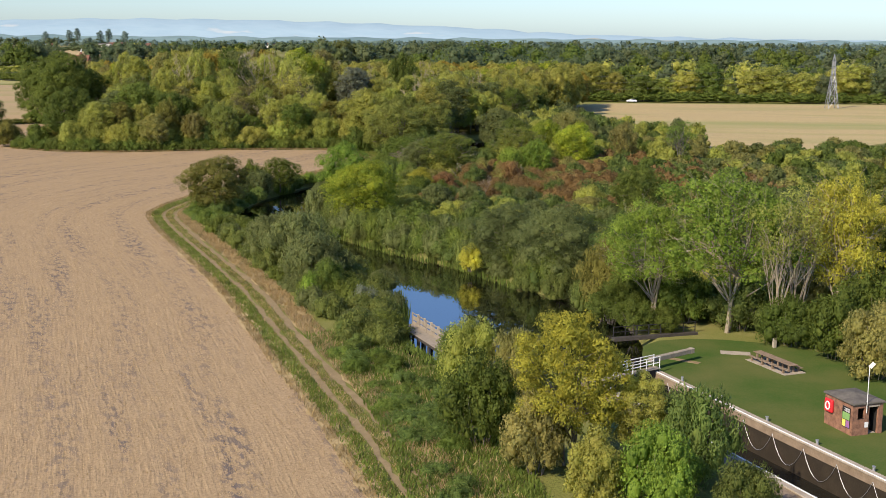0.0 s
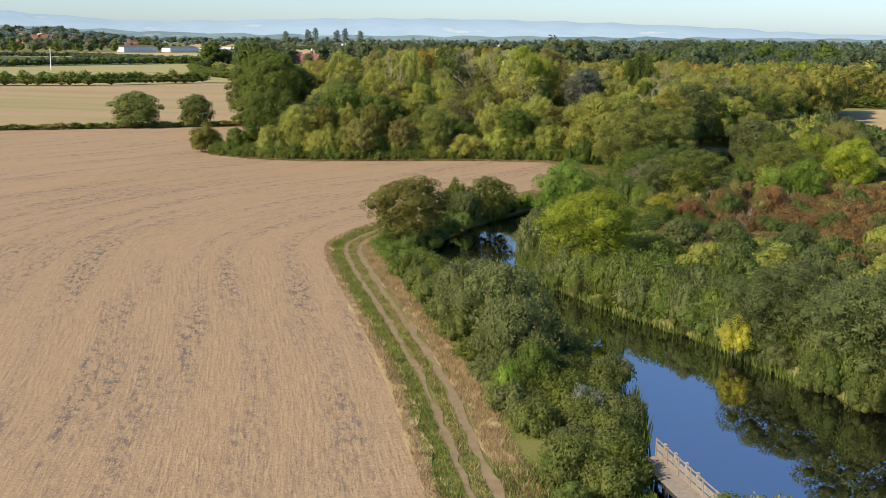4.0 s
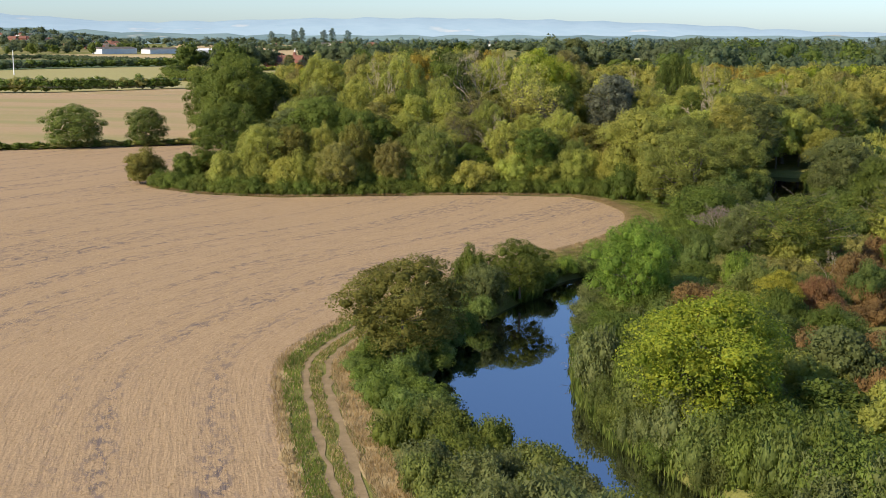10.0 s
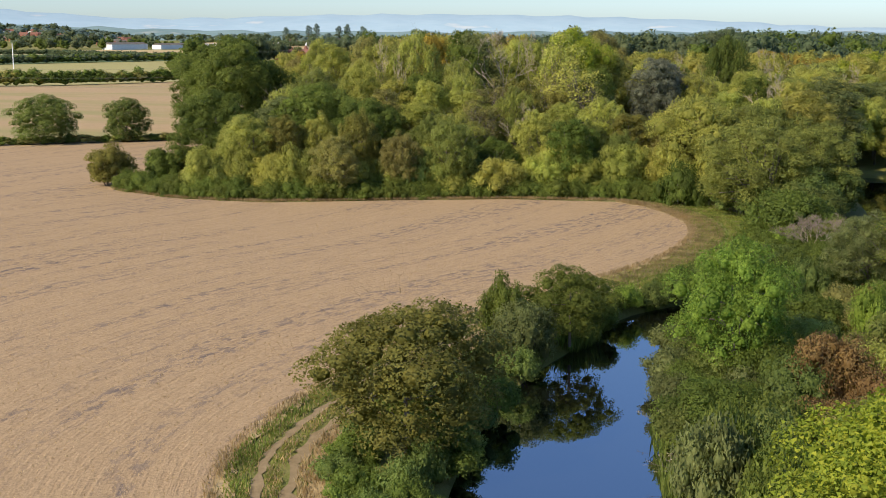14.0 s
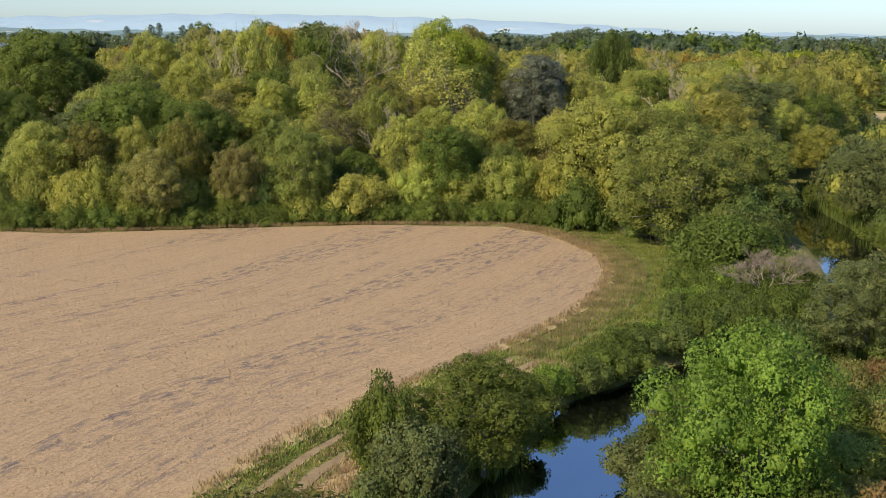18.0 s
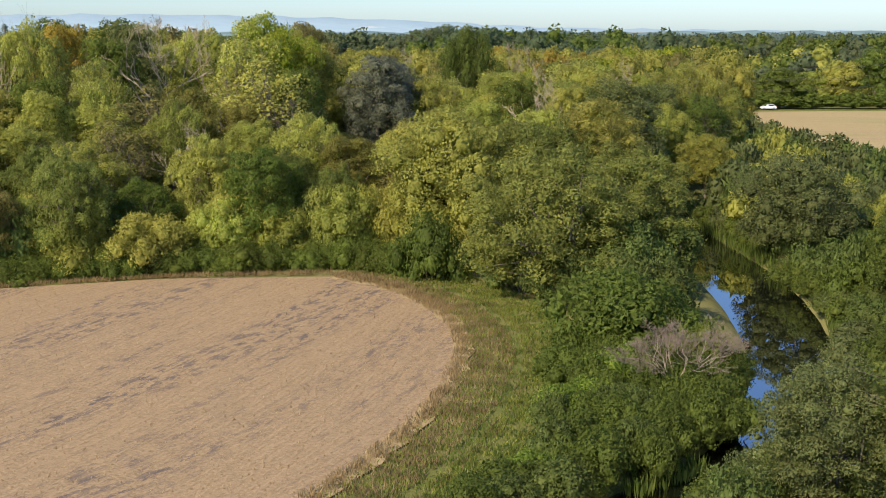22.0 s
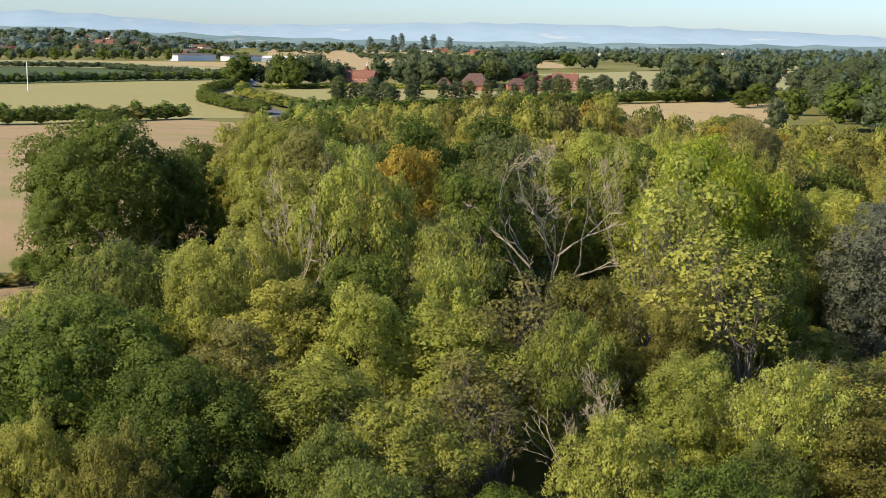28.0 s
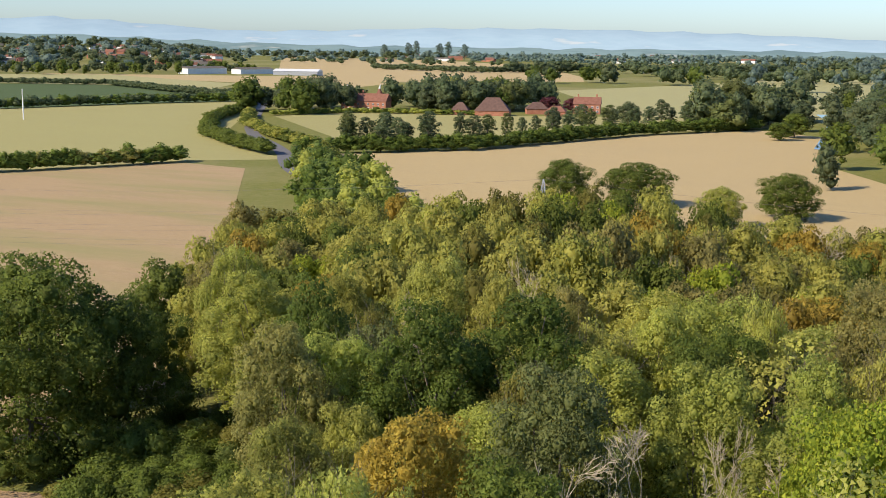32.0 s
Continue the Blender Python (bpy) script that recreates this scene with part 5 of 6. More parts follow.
blades("tip_green", band_points(SIDE_B, 2.6, 8.5, 16000, 67, 0.03), 0.26, 0.04, "bank_grass", "fresh green grass between field and thicket", 68)
blades("tip_straw", band_points(SIDE_B, 0.0, 4.0, 22000, 45, 0.03, ((3.75, 4.35),)), 0.28, 0.03, "straw", "dry grass at the field's tip", 46)
r_ = np.random.default_rng(47)
sx, sy = r_.uniform(-110, 0, 90000), r_.uniform(60, 292, 90000)
ok_ = in_poly(sx, sy, FIELD)
blades("stubble_tufts", np.stack([sx[ok_], sy[ok_], np.full(ok_.sum(), 0.07)], -1), 0.13, 0.035, "straw", "short cut straw standing in the field", 48, 0.5, "stubble")
NEAR_SIDE = [(-3, 62), (-6, 80), (-10, 95), (-15, 108)]
blades("near_grass", band_points(NEAR_SIDE, 2.0, 10.5, 30000, 37, 0.02), 0.4, 0.05, "bank_grass", "rough green grass above the river", 38)
blades("near_straw", band_points(NEAR_SIDE, 3.0, 9.0, 4000, 39, 0.02), 0.5, 0.035, "straw", "brown tufts of dead grass", 40)
blades("wood_fringe", band_points([(-20.5, 277), (-24.6, 287), (-30, 292.5), (-45, 291.5), (-60, 287.5), (-78, 281.7), (-92, 283.2), (-104.5, 290)], -0.3, 1.0, 12000, 41, 0.1), 0.42, 0.03, "straw", "dry grass fringe below the wood", 42)


def reeds(line, width, n, h, seed, label="tall green reeds at the water's edge"):
    p = band_points(line, -width, width, n, seed, -1.0)
    return blades("reeds", p, h, 0.07, "reed", label, seed, 0.16, "reeds")


reeds([(-24.5, 229.5), (-22.5, 233.0)], 0.8, 600, 1.3, 52)
reeds([(-8.5, 244.5), (-13, 241)], 0.6, 260, 1.1, 53)
reeds([(8.9, 268), (12.2, 280), (12.9, 292), (12.3, 320), (14.6, 338)], 1.7, 5200, 1.7, 54)
reeds([(-5.0, 112), (-4.4, 118), (-5.4, 127)], 1.0, 1000, 1.7, 55)
reeds([(-30, 214), (-28, 218.5)], 0.9, 700, 1.8, 56)
reeds([(-22.4, 197), (-21.0, 182), (-17.6, 171.5), (-6.5, 155.2), (1.2, 146.6), (8.5, 134)], 0.4, 1500, 1.0, 57)
reeds([(-34, 187), (-33.4, 200)], 0.6, 800, 1.5, 58)


# floating leaves along the bank
r_ = np.random.default_rng(61)
fp = band_points([(-17, 172), (-13, 164.5), (-6, 155.5), (1.5, 146.5), (9, 133.5), (15, 125)], -6.5, -0.3, 2600, 62, -0.945)
ang_ = r_.uniform(0, 6.28, len(fp))
ua = np.stack([np.cos(ang_), np.sin(ang_), np.zeros(len(fp))], -1) * r_.uniform(0.05, 0.14, (len(fp), 1))
ub = np.stack([-ua[:, 1], ua[:, 0], np.zeros(len(fp))], -1)
tagged(new("floating_leaves", quads("floating_leaves", np.stack([fp - ua, fp - ub, fp + ua, fp + ub], 1), LEAF["scrub"])), "small leaves floating on the dark river", "water plants", kind="stuff")


# ---- joined growth that nobody could count ----
def proto_arrays(me):
    co = np.zeros(len(me.vertices) * 3, np.float32)
    me.vertices.foreach_get("co", co)
    li = np.zeros(len(me.loops), np.int32)
    me.loops.foreach_get("vertex_index", li)
    return co.reshape(-1, 3), li


def joined(name, rows, label, category):
    """rows: (mesh, H, R, x, y, z, h, w, leaf) -> one mesh with a slot for each leaf."""
    keys = sorted({r[8] for r in rows})
    cos, lis, mats, nors, off = [], [], [], [], 0
    cache = {}
    for k, (me, H, R, x, y, z, h, w, leaf) in enumerate(rows):
        if me.name not in cache:
            cache[me.name] = proto_arrays(me)
        co, li = cache[me.name]
        a = k * 1.357
        c, s = math.cos(a), math.sin(a)
        q = w / 2 / R
        cos.append(np.stack([(co[:, 0] * c - co[:, 1] * s) * q + x, (co[:, 0] * s + co[:, 1] * c) * q + y, co[:, 2] * h / H + z], -1))
        m = NORMALS[me.name]
        nors.append(np.stack([m[:, 0] * c - m[:, 1] * s, m[:, 0] * s + m[:, 1] * c, m[:, 2]], -1))
        lis.append(li + off)
        mats.append(np.full(len(li) // 3, keys.index(leaf), np.int32))
        off += len(co)
    co, li = np.concatenate(cos).astype(np.float32), np.concatenate(lis).astype(np.int32)
    me = bpy.data.meshes.new(name)
    me.vertices.add(len(co))
    me.vertices.foreach_set("co", co.reshape(-1))
    me.loops.add(len(li))
    me.loops.foreach_set("vertex_index", li)
    me.polygons.add(len(li) // 3)
    me.polygons.foreach_set("loop_start", np.arange(0, len(li), 3, dtype=np.int32))
    me.polygons.foreach_set("material_index", np.concatenate(mats))
    me.update(calc_edges=True)
    soften_mesh(me, np.concatenate(nors))
    for k in keys:
        me.materials.append(LEAF[k])
    return tagged(new(name, me), label, category, kind="stuff")


for nm, rows, label in THICKETS:
    joined(nm, rows, label, "thicket")
joined("scrub", [(b[2], b[0], b[1], x, y, -0.1, h, w, lf) for b, x, y, h, w, lf in scrub_rows], "mixed russet and green scrub beyond the river", "scrub")
joined("wood_interior", [(b[2], b[0], b[1], x, y, 0, h, w, lf) for b, x, y, h, w, lf in back_rows], "crowns of the wood's rear trees", "woodland")

MINI = []
for s_ in range(4):
    lobes_ = make_lobes(5.0, 12.0, -0.5, 11, 60 + s_, 0.40)
    MINI.append((crown_mesh("mini", lobes_, 190, 1.35, 160 + s_, 0.7), 12.0, 5.0))
TINY = []
for s_ in range(3):
    lobes_ = make_lobes(5.0, 10.0, -0.5, 4, 80 + s_, 0.55)
    TINY.append((crown_mesh("tiny", lobes_, 48, 2.5, 180 + s_, 0.8), 10.0, 5.0))

fr = random.Random(21)


def grove(name, poly, spacing, h1, h2, leaves, label, seed, kinds=None, tries=12000):
    rows = []
    for x, y in scatter(poly, spacing, seed, tries):
        me, H, R = fr.choice(kinds or MINI)
        h = fr.uniform(h1, h2)
        rows.append((me, H, R, x, y, 0, h, h * fr.uniform(0.7, 1.0), fr.choice(leaves)))
    return joined(name, rows, label, "woodland")


def hedge(line, h, w, leaf, label, seed, kinds=None, step=None, name="hedge"):
    """A hedge along a line, of overlapping clumps, joined as one thing."""
    r = random.Random(seed)
    rows = []
    for (x1, y1), (x2, y2) in zip(line, line[1:]):
        n = max(1, int(math.hypot(x2 - x1, y2 - y1) / (step or w * 0.3)))
        for i in range(n):
            t = (i + r.uniform(-0.2, 0.2)) / n
            me, H, R = r.choice(kinds or TINY)
            hh = h * r.uniform(0.8, 1.2)
            rows.append((me, H, R, x1 + (x2 - x1) * t, y1 + (y2 - y1) * t, 0, hh, w * r.uniform(0.9, 1.3), r.choice(leaf)))
    return joined(name, rows, label, "hedge")


hedge([(-128, 370.5), (-160, 351), (-187, 336.5)], 1.6, 3.0, ["bramble", "brown"], "low straggling hedge along the field track", 61, MINI)
hedge([(-205, 330), (-260, 304), (-420, 243)], 2.0, 4.0, ["bramble", "scrub"], "low hedge along the field", 62, MINI)
hedge([(-640, 478), (-420, 560), (-340, 588), (-292, 605), (-270, 634), (-253, 659)], 6.0, 7.0, ["bramble", "brown", "oak"], "thick dark hedge between two fields", 63, MINI)
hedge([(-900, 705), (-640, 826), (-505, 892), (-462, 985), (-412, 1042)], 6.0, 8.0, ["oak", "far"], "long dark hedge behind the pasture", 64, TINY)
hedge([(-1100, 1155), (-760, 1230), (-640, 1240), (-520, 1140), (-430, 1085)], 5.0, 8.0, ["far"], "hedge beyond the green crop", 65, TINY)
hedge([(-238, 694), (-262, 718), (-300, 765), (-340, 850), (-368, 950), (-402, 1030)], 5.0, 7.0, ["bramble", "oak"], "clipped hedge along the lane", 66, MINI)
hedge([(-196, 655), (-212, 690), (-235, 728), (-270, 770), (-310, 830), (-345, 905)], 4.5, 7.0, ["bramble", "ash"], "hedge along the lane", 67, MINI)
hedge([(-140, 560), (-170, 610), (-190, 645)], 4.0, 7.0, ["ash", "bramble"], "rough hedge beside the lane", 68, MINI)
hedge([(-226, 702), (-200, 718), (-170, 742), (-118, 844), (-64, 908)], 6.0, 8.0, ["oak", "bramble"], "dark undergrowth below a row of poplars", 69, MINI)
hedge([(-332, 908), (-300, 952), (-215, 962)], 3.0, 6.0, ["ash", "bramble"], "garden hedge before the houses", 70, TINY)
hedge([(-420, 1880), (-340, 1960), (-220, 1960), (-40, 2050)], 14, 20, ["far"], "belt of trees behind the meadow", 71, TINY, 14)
hedge([(-640, 1950), (-440, 1840), (-350, 2000)], 8, 14, ["far"], "hedge on the rising stubble", 72, TINY)
hedge([(60, 524), (160, 520), (300, 512), (480, 508)], 4.0, 6.0, ["bramble", "oak"], "low hedge along the east field", 73, MINI)

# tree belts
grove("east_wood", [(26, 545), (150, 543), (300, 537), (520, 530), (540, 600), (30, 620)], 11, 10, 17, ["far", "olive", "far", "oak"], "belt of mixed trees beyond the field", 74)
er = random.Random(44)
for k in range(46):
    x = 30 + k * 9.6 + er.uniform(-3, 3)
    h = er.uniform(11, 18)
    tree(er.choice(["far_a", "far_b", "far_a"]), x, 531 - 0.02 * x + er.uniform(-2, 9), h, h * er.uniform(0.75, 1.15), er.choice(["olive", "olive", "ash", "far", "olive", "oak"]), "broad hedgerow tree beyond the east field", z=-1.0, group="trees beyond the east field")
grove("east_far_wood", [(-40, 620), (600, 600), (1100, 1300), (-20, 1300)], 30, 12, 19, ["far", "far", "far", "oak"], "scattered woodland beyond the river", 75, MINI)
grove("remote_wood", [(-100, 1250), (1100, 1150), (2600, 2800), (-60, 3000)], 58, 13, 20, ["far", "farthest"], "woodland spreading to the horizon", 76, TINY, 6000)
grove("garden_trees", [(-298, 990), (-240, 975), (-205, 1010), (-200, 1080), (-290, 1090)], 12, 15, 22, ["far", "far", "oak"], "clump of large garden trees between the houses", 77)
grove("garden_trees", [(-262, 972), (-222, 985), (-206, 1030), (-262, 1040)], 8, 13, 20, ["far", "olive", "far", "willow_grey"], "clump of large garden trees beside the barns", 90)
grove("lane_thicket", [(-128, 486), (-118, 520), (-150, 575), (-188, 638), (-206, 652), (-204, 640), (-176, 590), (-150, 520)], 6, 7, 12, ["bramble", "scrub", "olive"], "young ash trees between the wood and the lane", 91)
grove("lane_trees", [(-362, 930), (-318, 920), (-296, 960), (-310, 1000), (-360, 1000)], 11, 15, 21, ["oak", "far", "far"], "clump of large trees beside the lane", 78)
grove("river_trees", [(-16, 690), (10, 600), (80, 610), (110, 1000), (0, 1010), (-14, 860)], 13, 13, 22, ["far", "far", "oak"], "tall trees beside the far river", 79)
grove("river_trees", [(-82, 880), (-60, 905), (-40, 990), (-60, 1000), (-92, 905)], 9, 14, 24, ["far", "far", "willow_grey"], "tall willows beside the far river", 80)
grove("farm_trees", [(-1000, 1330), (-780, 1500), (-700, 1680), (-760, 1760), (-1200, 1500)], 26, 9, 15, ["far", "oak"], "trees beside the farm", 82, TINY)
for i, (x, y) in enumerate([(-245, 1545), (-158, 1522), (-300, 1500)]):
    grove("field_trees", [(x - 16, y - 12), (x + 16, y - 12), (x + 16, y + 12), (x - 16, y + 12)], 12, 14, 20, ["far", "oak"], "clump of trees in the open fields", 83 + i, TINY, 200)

rows_ = []
for _ in range(85):
    d_ = fr.uniform(1500, 4000)
    a_ = radians(fr.uniform(-42, 40))
    cx, cy = d_ * math.sin(a_), 150 + d_ * math.cos(a_)
    if cx < -200 and (cy < 2450 or math.atan2(-(cx + 46), cy - 276) > 0.3):
        continue
    ln, tilt_ = fr.uniform(120, 480), fr.uniform(-0.25, 0.25) - a_ * 0.8
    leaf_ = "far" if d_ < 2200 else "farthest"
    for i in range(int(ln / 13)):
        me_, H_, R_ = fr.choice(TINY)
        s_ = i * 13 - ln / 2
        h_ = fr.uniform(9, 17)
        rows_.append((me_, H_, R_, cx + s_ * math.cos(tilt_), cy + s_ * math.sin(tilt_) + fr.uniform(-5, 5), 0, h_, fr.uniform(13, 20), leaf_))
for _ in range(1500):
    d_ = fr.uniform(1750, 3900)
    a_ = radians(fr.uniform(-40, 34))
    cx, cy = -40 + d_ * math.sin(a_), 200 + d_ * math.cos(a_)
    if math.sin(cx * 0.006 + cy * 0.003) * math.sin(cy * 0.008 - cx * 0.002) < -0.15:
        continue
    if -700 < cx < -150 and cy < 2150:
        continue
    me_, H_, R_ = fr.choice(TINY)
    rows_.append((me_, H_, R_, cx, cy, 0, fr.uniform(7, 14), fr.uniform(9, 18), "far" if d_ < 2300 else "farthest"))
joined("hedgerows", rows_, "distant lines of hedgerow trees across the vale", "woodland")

# poplars along the paddock
pr = random.Random(12)
POPLARS = soften([(-217, 722), (-196, 726), (-171, 757), (-150, 800), (-137, 843), (-112, 880), (-88, 912)], times=2)
for i, (x, y) in enumerate(POPLARS + offset_line(POPLARS, -5.0)[1::2]):
    if i % 5 == 3:
        continue
    h = pr.uniform(10.5, 15.5)
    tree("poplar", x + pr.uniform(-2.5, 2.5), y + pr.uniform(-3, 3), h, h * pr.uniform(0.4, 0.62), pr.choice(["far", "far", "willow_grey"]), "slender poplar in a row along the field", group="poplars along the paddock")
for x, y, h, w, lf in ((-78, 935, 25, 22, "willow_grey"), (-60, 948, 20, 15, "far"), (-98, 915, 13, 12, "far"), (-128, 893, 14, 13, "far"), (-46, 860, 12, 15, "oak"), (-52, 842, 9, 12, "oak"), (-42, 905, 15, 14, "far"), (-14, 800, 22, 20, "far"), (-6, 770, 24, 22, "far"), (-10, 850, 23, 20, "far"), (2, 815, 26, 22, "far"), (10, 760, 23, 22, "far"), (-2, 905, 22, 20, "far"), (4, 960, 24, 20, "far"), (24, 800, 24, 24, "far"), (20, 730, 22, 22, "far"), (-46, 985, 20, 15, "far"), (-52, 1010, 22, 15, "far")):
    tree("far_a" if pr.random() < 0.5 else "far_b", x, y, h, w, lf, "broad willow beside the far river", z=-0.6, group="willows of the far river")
for x, y, h, w, lf, lab in ((-86, 598, 14, 22, "oak", "dark spreading oak in the cornfield"), (-104, 590, 15, 17, "oak", "stag-headed oak in the cornfield"), (-62, 568, 12, 12, "olive", "rounded oak behind the wood"), (-47, 585, 14, 18, "oak", "dark spreading oak behind the wood")):
    tree("oak", x, y, h, w, lf, lab, z=-2.2)
for x, y, h, w in ((-228, 1030, 15, 11), (-190, 1000, 10, 14), (-178, 1012, 9, 12)):
    tree("far_b", x, y, h, w, "copper", "dark red copper beech beside the houses")
for i in range(6):
    tree("poplar", -905 + i * 34 + (i % 2) * 8, 2760 + (i * 37) % 60, 32 + (i * 13) % 9, 16, "farthest", "tall dark conifer in a distant row", group="distant conifers")


# ---- lanes ----
ROAD = soften([(-120, 520), (-165, 590), (-195, 628), (-214, 658), (-240, 715), (-292, 789), (-351, 929), (-387, 1015), (-440, 1120)], times=2)
ribbon("road", ROAD, -3.0, 3.0, 0.12, ASPHALT, "grey asphalt lane winding between hedges", "road", 0.05, 9)
ribbon("farm_track", [(-126, 371.5), (-150, 360), (-187, 338.5), (-260, 304)], -1.6, 1.6, 0.10, EARTH, "pale dusty farm track along the hedge", "track", 0.3, 10)
PATH_LINE = soften([(-26.0, 300.0), (-26.9, 294.5), (-26.2, 290.3), (-24.6, 287.4), (-22.2, 283.0), (-19.4, 278.0), (-17.6, 272.0), (-16.6, 266.0)], times=2)
ribbon("footpath", PATH_LINE, -0.2, 0.24, 0.05, EARTH, "narrow trodden earth footpath", "path", 0.16, 11)

# ---- the lock ----
lawn = [lock_point(-1.5, -0.1)[:2], lock_point(36, -0.1)[:2], lock_point(36, -16)[:2], (36.5, 100), (31.5, 106), (24, 108.5), (18.5, 107), (17.2, 101)]
sheet("lawn", soften(lawn, True, 1), 0.075, LAWN, "mown green lawn beside the lock", "lawn")
wall_turn = math.atan2(LOCK_WAY.y, LOCK_WAY.x)


def lock_wall(name, across, label):
    base = new(name)
    tagged(base, label, "lock wall", kind="structure")
    face, across = across, across + (-0.3 if across < 1 else 0.3)
    mid = lock_point(LOCK_L / 2 - 0.5, across, -4.6)
    part("wall", box(LOCK_L, 1.7, 4.1, mid, wall_turn, 0.02), DARK_STONE, base, "dark brown brick wall of the chamber")
    band = lock_point(LOCK_L / 2 - 0.5, across, -0.55)
    part("upper_course", box(LOCK_L, 1.74, 0.6, band, wall_turn, 0.02), LOCK_BRICK, base, "dry pale brick course")
    n = 22
    for i in range(n):
        part("coping_stone", box(LOCK_L / n - 0.03, 0.7, 0.12, lock_point((i + 0.5) * LOCK_L / n - 0.5, face + (0.28 if face < 1 else -0.28), 0.05), wall_turn, 0.03), STONE, base)
    inner = face + (0.48 if face < 1 else -0.48)
    part("white_edge", box(LOCK_L, 0.13, 0.03, lock_point(LOCK_L / 2 - 0.5, inner, 0.172), wall_turn), WHITE, base, "white-painted edge")
    return base


lock_wall("lock_wall_east", 0.0, "stone-coped lock wall with a white painted edge")
lock_wall("lock_wall_west", LOCK_W, "stone-coped lock wall with a white painted edge")
sheet("lock_water", [lock_point(a, c)[:2] for a, c in ((-0.5, 0.3), (LOCK_L, 0.3), (LOCK_L, LOCK_W - 0.3), (-0.5, LOCK_W - 0.3))], -2.4, CHAMBER, "dark rippled water low in the lock chamber", "water")
# hanging chains on the east wall
for i in range(9):
    a0 = 2.0 + i * 3.4
    pts = [lock_point(a0 + 3.4 * k / 8, 0.64, -0.25 - 1.75 * (1 - (k / 4 - 1) ** 2)) for k in range(9)]
    tagged(part("chain", cable(pts, 0.018, 4), STEEL), "grey safety chain hanging along the lock wall", "chain", "chains of the lock")
for i in range(6):
    a0 = 3.0 + i * 5.5
    bm = rod(lock_point(a0, -0.1, 0.06), lock_point(a0, -0.1, 0.40), 0.11, 0.09, 8)
    rod(lock_point(a0, -0.1, 0.40), lock_point(a0, -0.1, 0.46), 0.13, 0.13, 8, bm)
    tagged(part("bollard", bm, STEEL), "short grey mooring bollard on the coping", "bollard", "bollards of the lock")

# gate with its footboard, rails and balance beam
gate = tagged(new("lock_gate"), "wooden lock gate with white handrails and a grey balance beam", "lock gate")
g0, g1 = Vector(lock_point(-0.2, 0.2, 0)), Vector(lock_point(1.6, LOCK_W - 0.2, 0))
gt = math.atan2((g1 - g0).y, (g1 - g0).x)
gl = (g1 - g0).length
gm = (g0 + g1) / 2
part("gate_leaf", box(gl, 0.35, 3.0, (gm.x, gm.y, -2.6), gt, 0.02), DARK_TIMBER, gate, "dark wet timber leaf")
part("footboard", box(gl, 0.7, 0.08, (gm.x, gm.y, 0.42), gt, 0.01), TIMBER, gate)
across_n = Vector((-math.sin(gt), math.cos(gt), 0)) * 0.33
for sgn in (-1, 1):
    for k in range(5):
        p = g0.lerp(g1, (k + 0.1) / 4.3) + across_n * sgn
        part("rail_post", rod((p.x, p.y, 0.45), (p.x, p.y, 1.5), 0.045, None, 6), WHITE, gate)
    for zz in (0.98, 1.48):
        p, q = g0.lerp(g1, 0.02) + across_n * sgn, g0.lerp(g1, 0.96) + across_n * sgn
        part("rail", rod((p.x, p.y, zz), (q.x, q.y, zz), 0.04, None, 6), WHITE, gate)
b0, b1 = g0 + Vector((-0.6, 0.4, 0)), Vector((21.4, 100.5, 0))
bt = math.atan2((b1 - b0).y, (b1 - b0).x)
bm_ = (b0 + b1) / 2
part("balance_beam", box((b1 - b0).length, 0.42, 0.42, (bm_.x, bm_.y, 0.75), bt, 0.04), TIMBER, gate, "heavy grey balance beam")
part("beam_end", box(0.5, 0.45, 0.45, (b1.x, b1.y, 0.735), bt, 0.03), STONE, gate)
tagged(part("quadrant", box(3.4, 0.7, 0.06, (20.6, 100.6, 0.03), -0.6, 0.01), EARTH), "curved brick quadrant in the lawn", "paving", kind="structure")
tagged(part("concrete_patch", box(2.6, 1.2, 0.04, (25.9, 103.1, 0.05), -0.2, 0.02), STONE), "bare pale concrete patch in the lawn", "paving", kind="structure")

# dark rail across the head of the lawn
rail = tagged(new("weir_railing"), "black metal railing along the head of the lawn", "railing")
for k in range(8):
    x, y = 15.8 + k * 1.15, 108.2 + k * 0.35
    part("post", rod((x, y, -0.2), (x, y, 1.15), 0.05, None, 6), BLACK, rail)
for zz in (0.6, 1.1):
    part("bar", rod((15.8, 108.2, zz), (23.85, 110.65, zz), 0.04, None, 6), BLACK, rail)
part("kerb", box(8.6, 0.5, 0.35, (19.8, 108.9, -0.1), math.atan2(0.35, 1.15), 0.02), DARK_TIMBER, rail)

# picnic table
table = tagged(new("picnic_table"), "long weathered wooden picnic table with two benches", "picnic table")
ta, tb = Vector((27.3, 101.2, 0)), Vector((29.2, 96.5, 0))
tt = math.atan2((tb - ta).y, (tb - ta).x)
tm_ = (ta + tb) / 2
tl = (tb - ta).length
tn = Vector((-math.sin(tt), math.cos(tt), 0))
part("slab", box(tl + 0.3, 2.2, 0.04, (tm_.x, tm_.y, 0.065), tt), STONE, table, "sandy concrete slab")
for k in range(5):
    c = tm_ + tn * (k - 2) * 0.17
    part("table_board", box(tl, 0.155, 0.05, (c.x, c.y, 0.76), tt, 0.008), BENCH_WOOD, table)
for s in (-1, 1):
    for k in range(2):
        c = tm_ + tn * s * (0.72 + 0.15 * k)
        part("bench_board", box(tl, 0.14, 0.05, (c.x, c.y, 0.46), tt, 0.008), BENCH_WOOD, table)
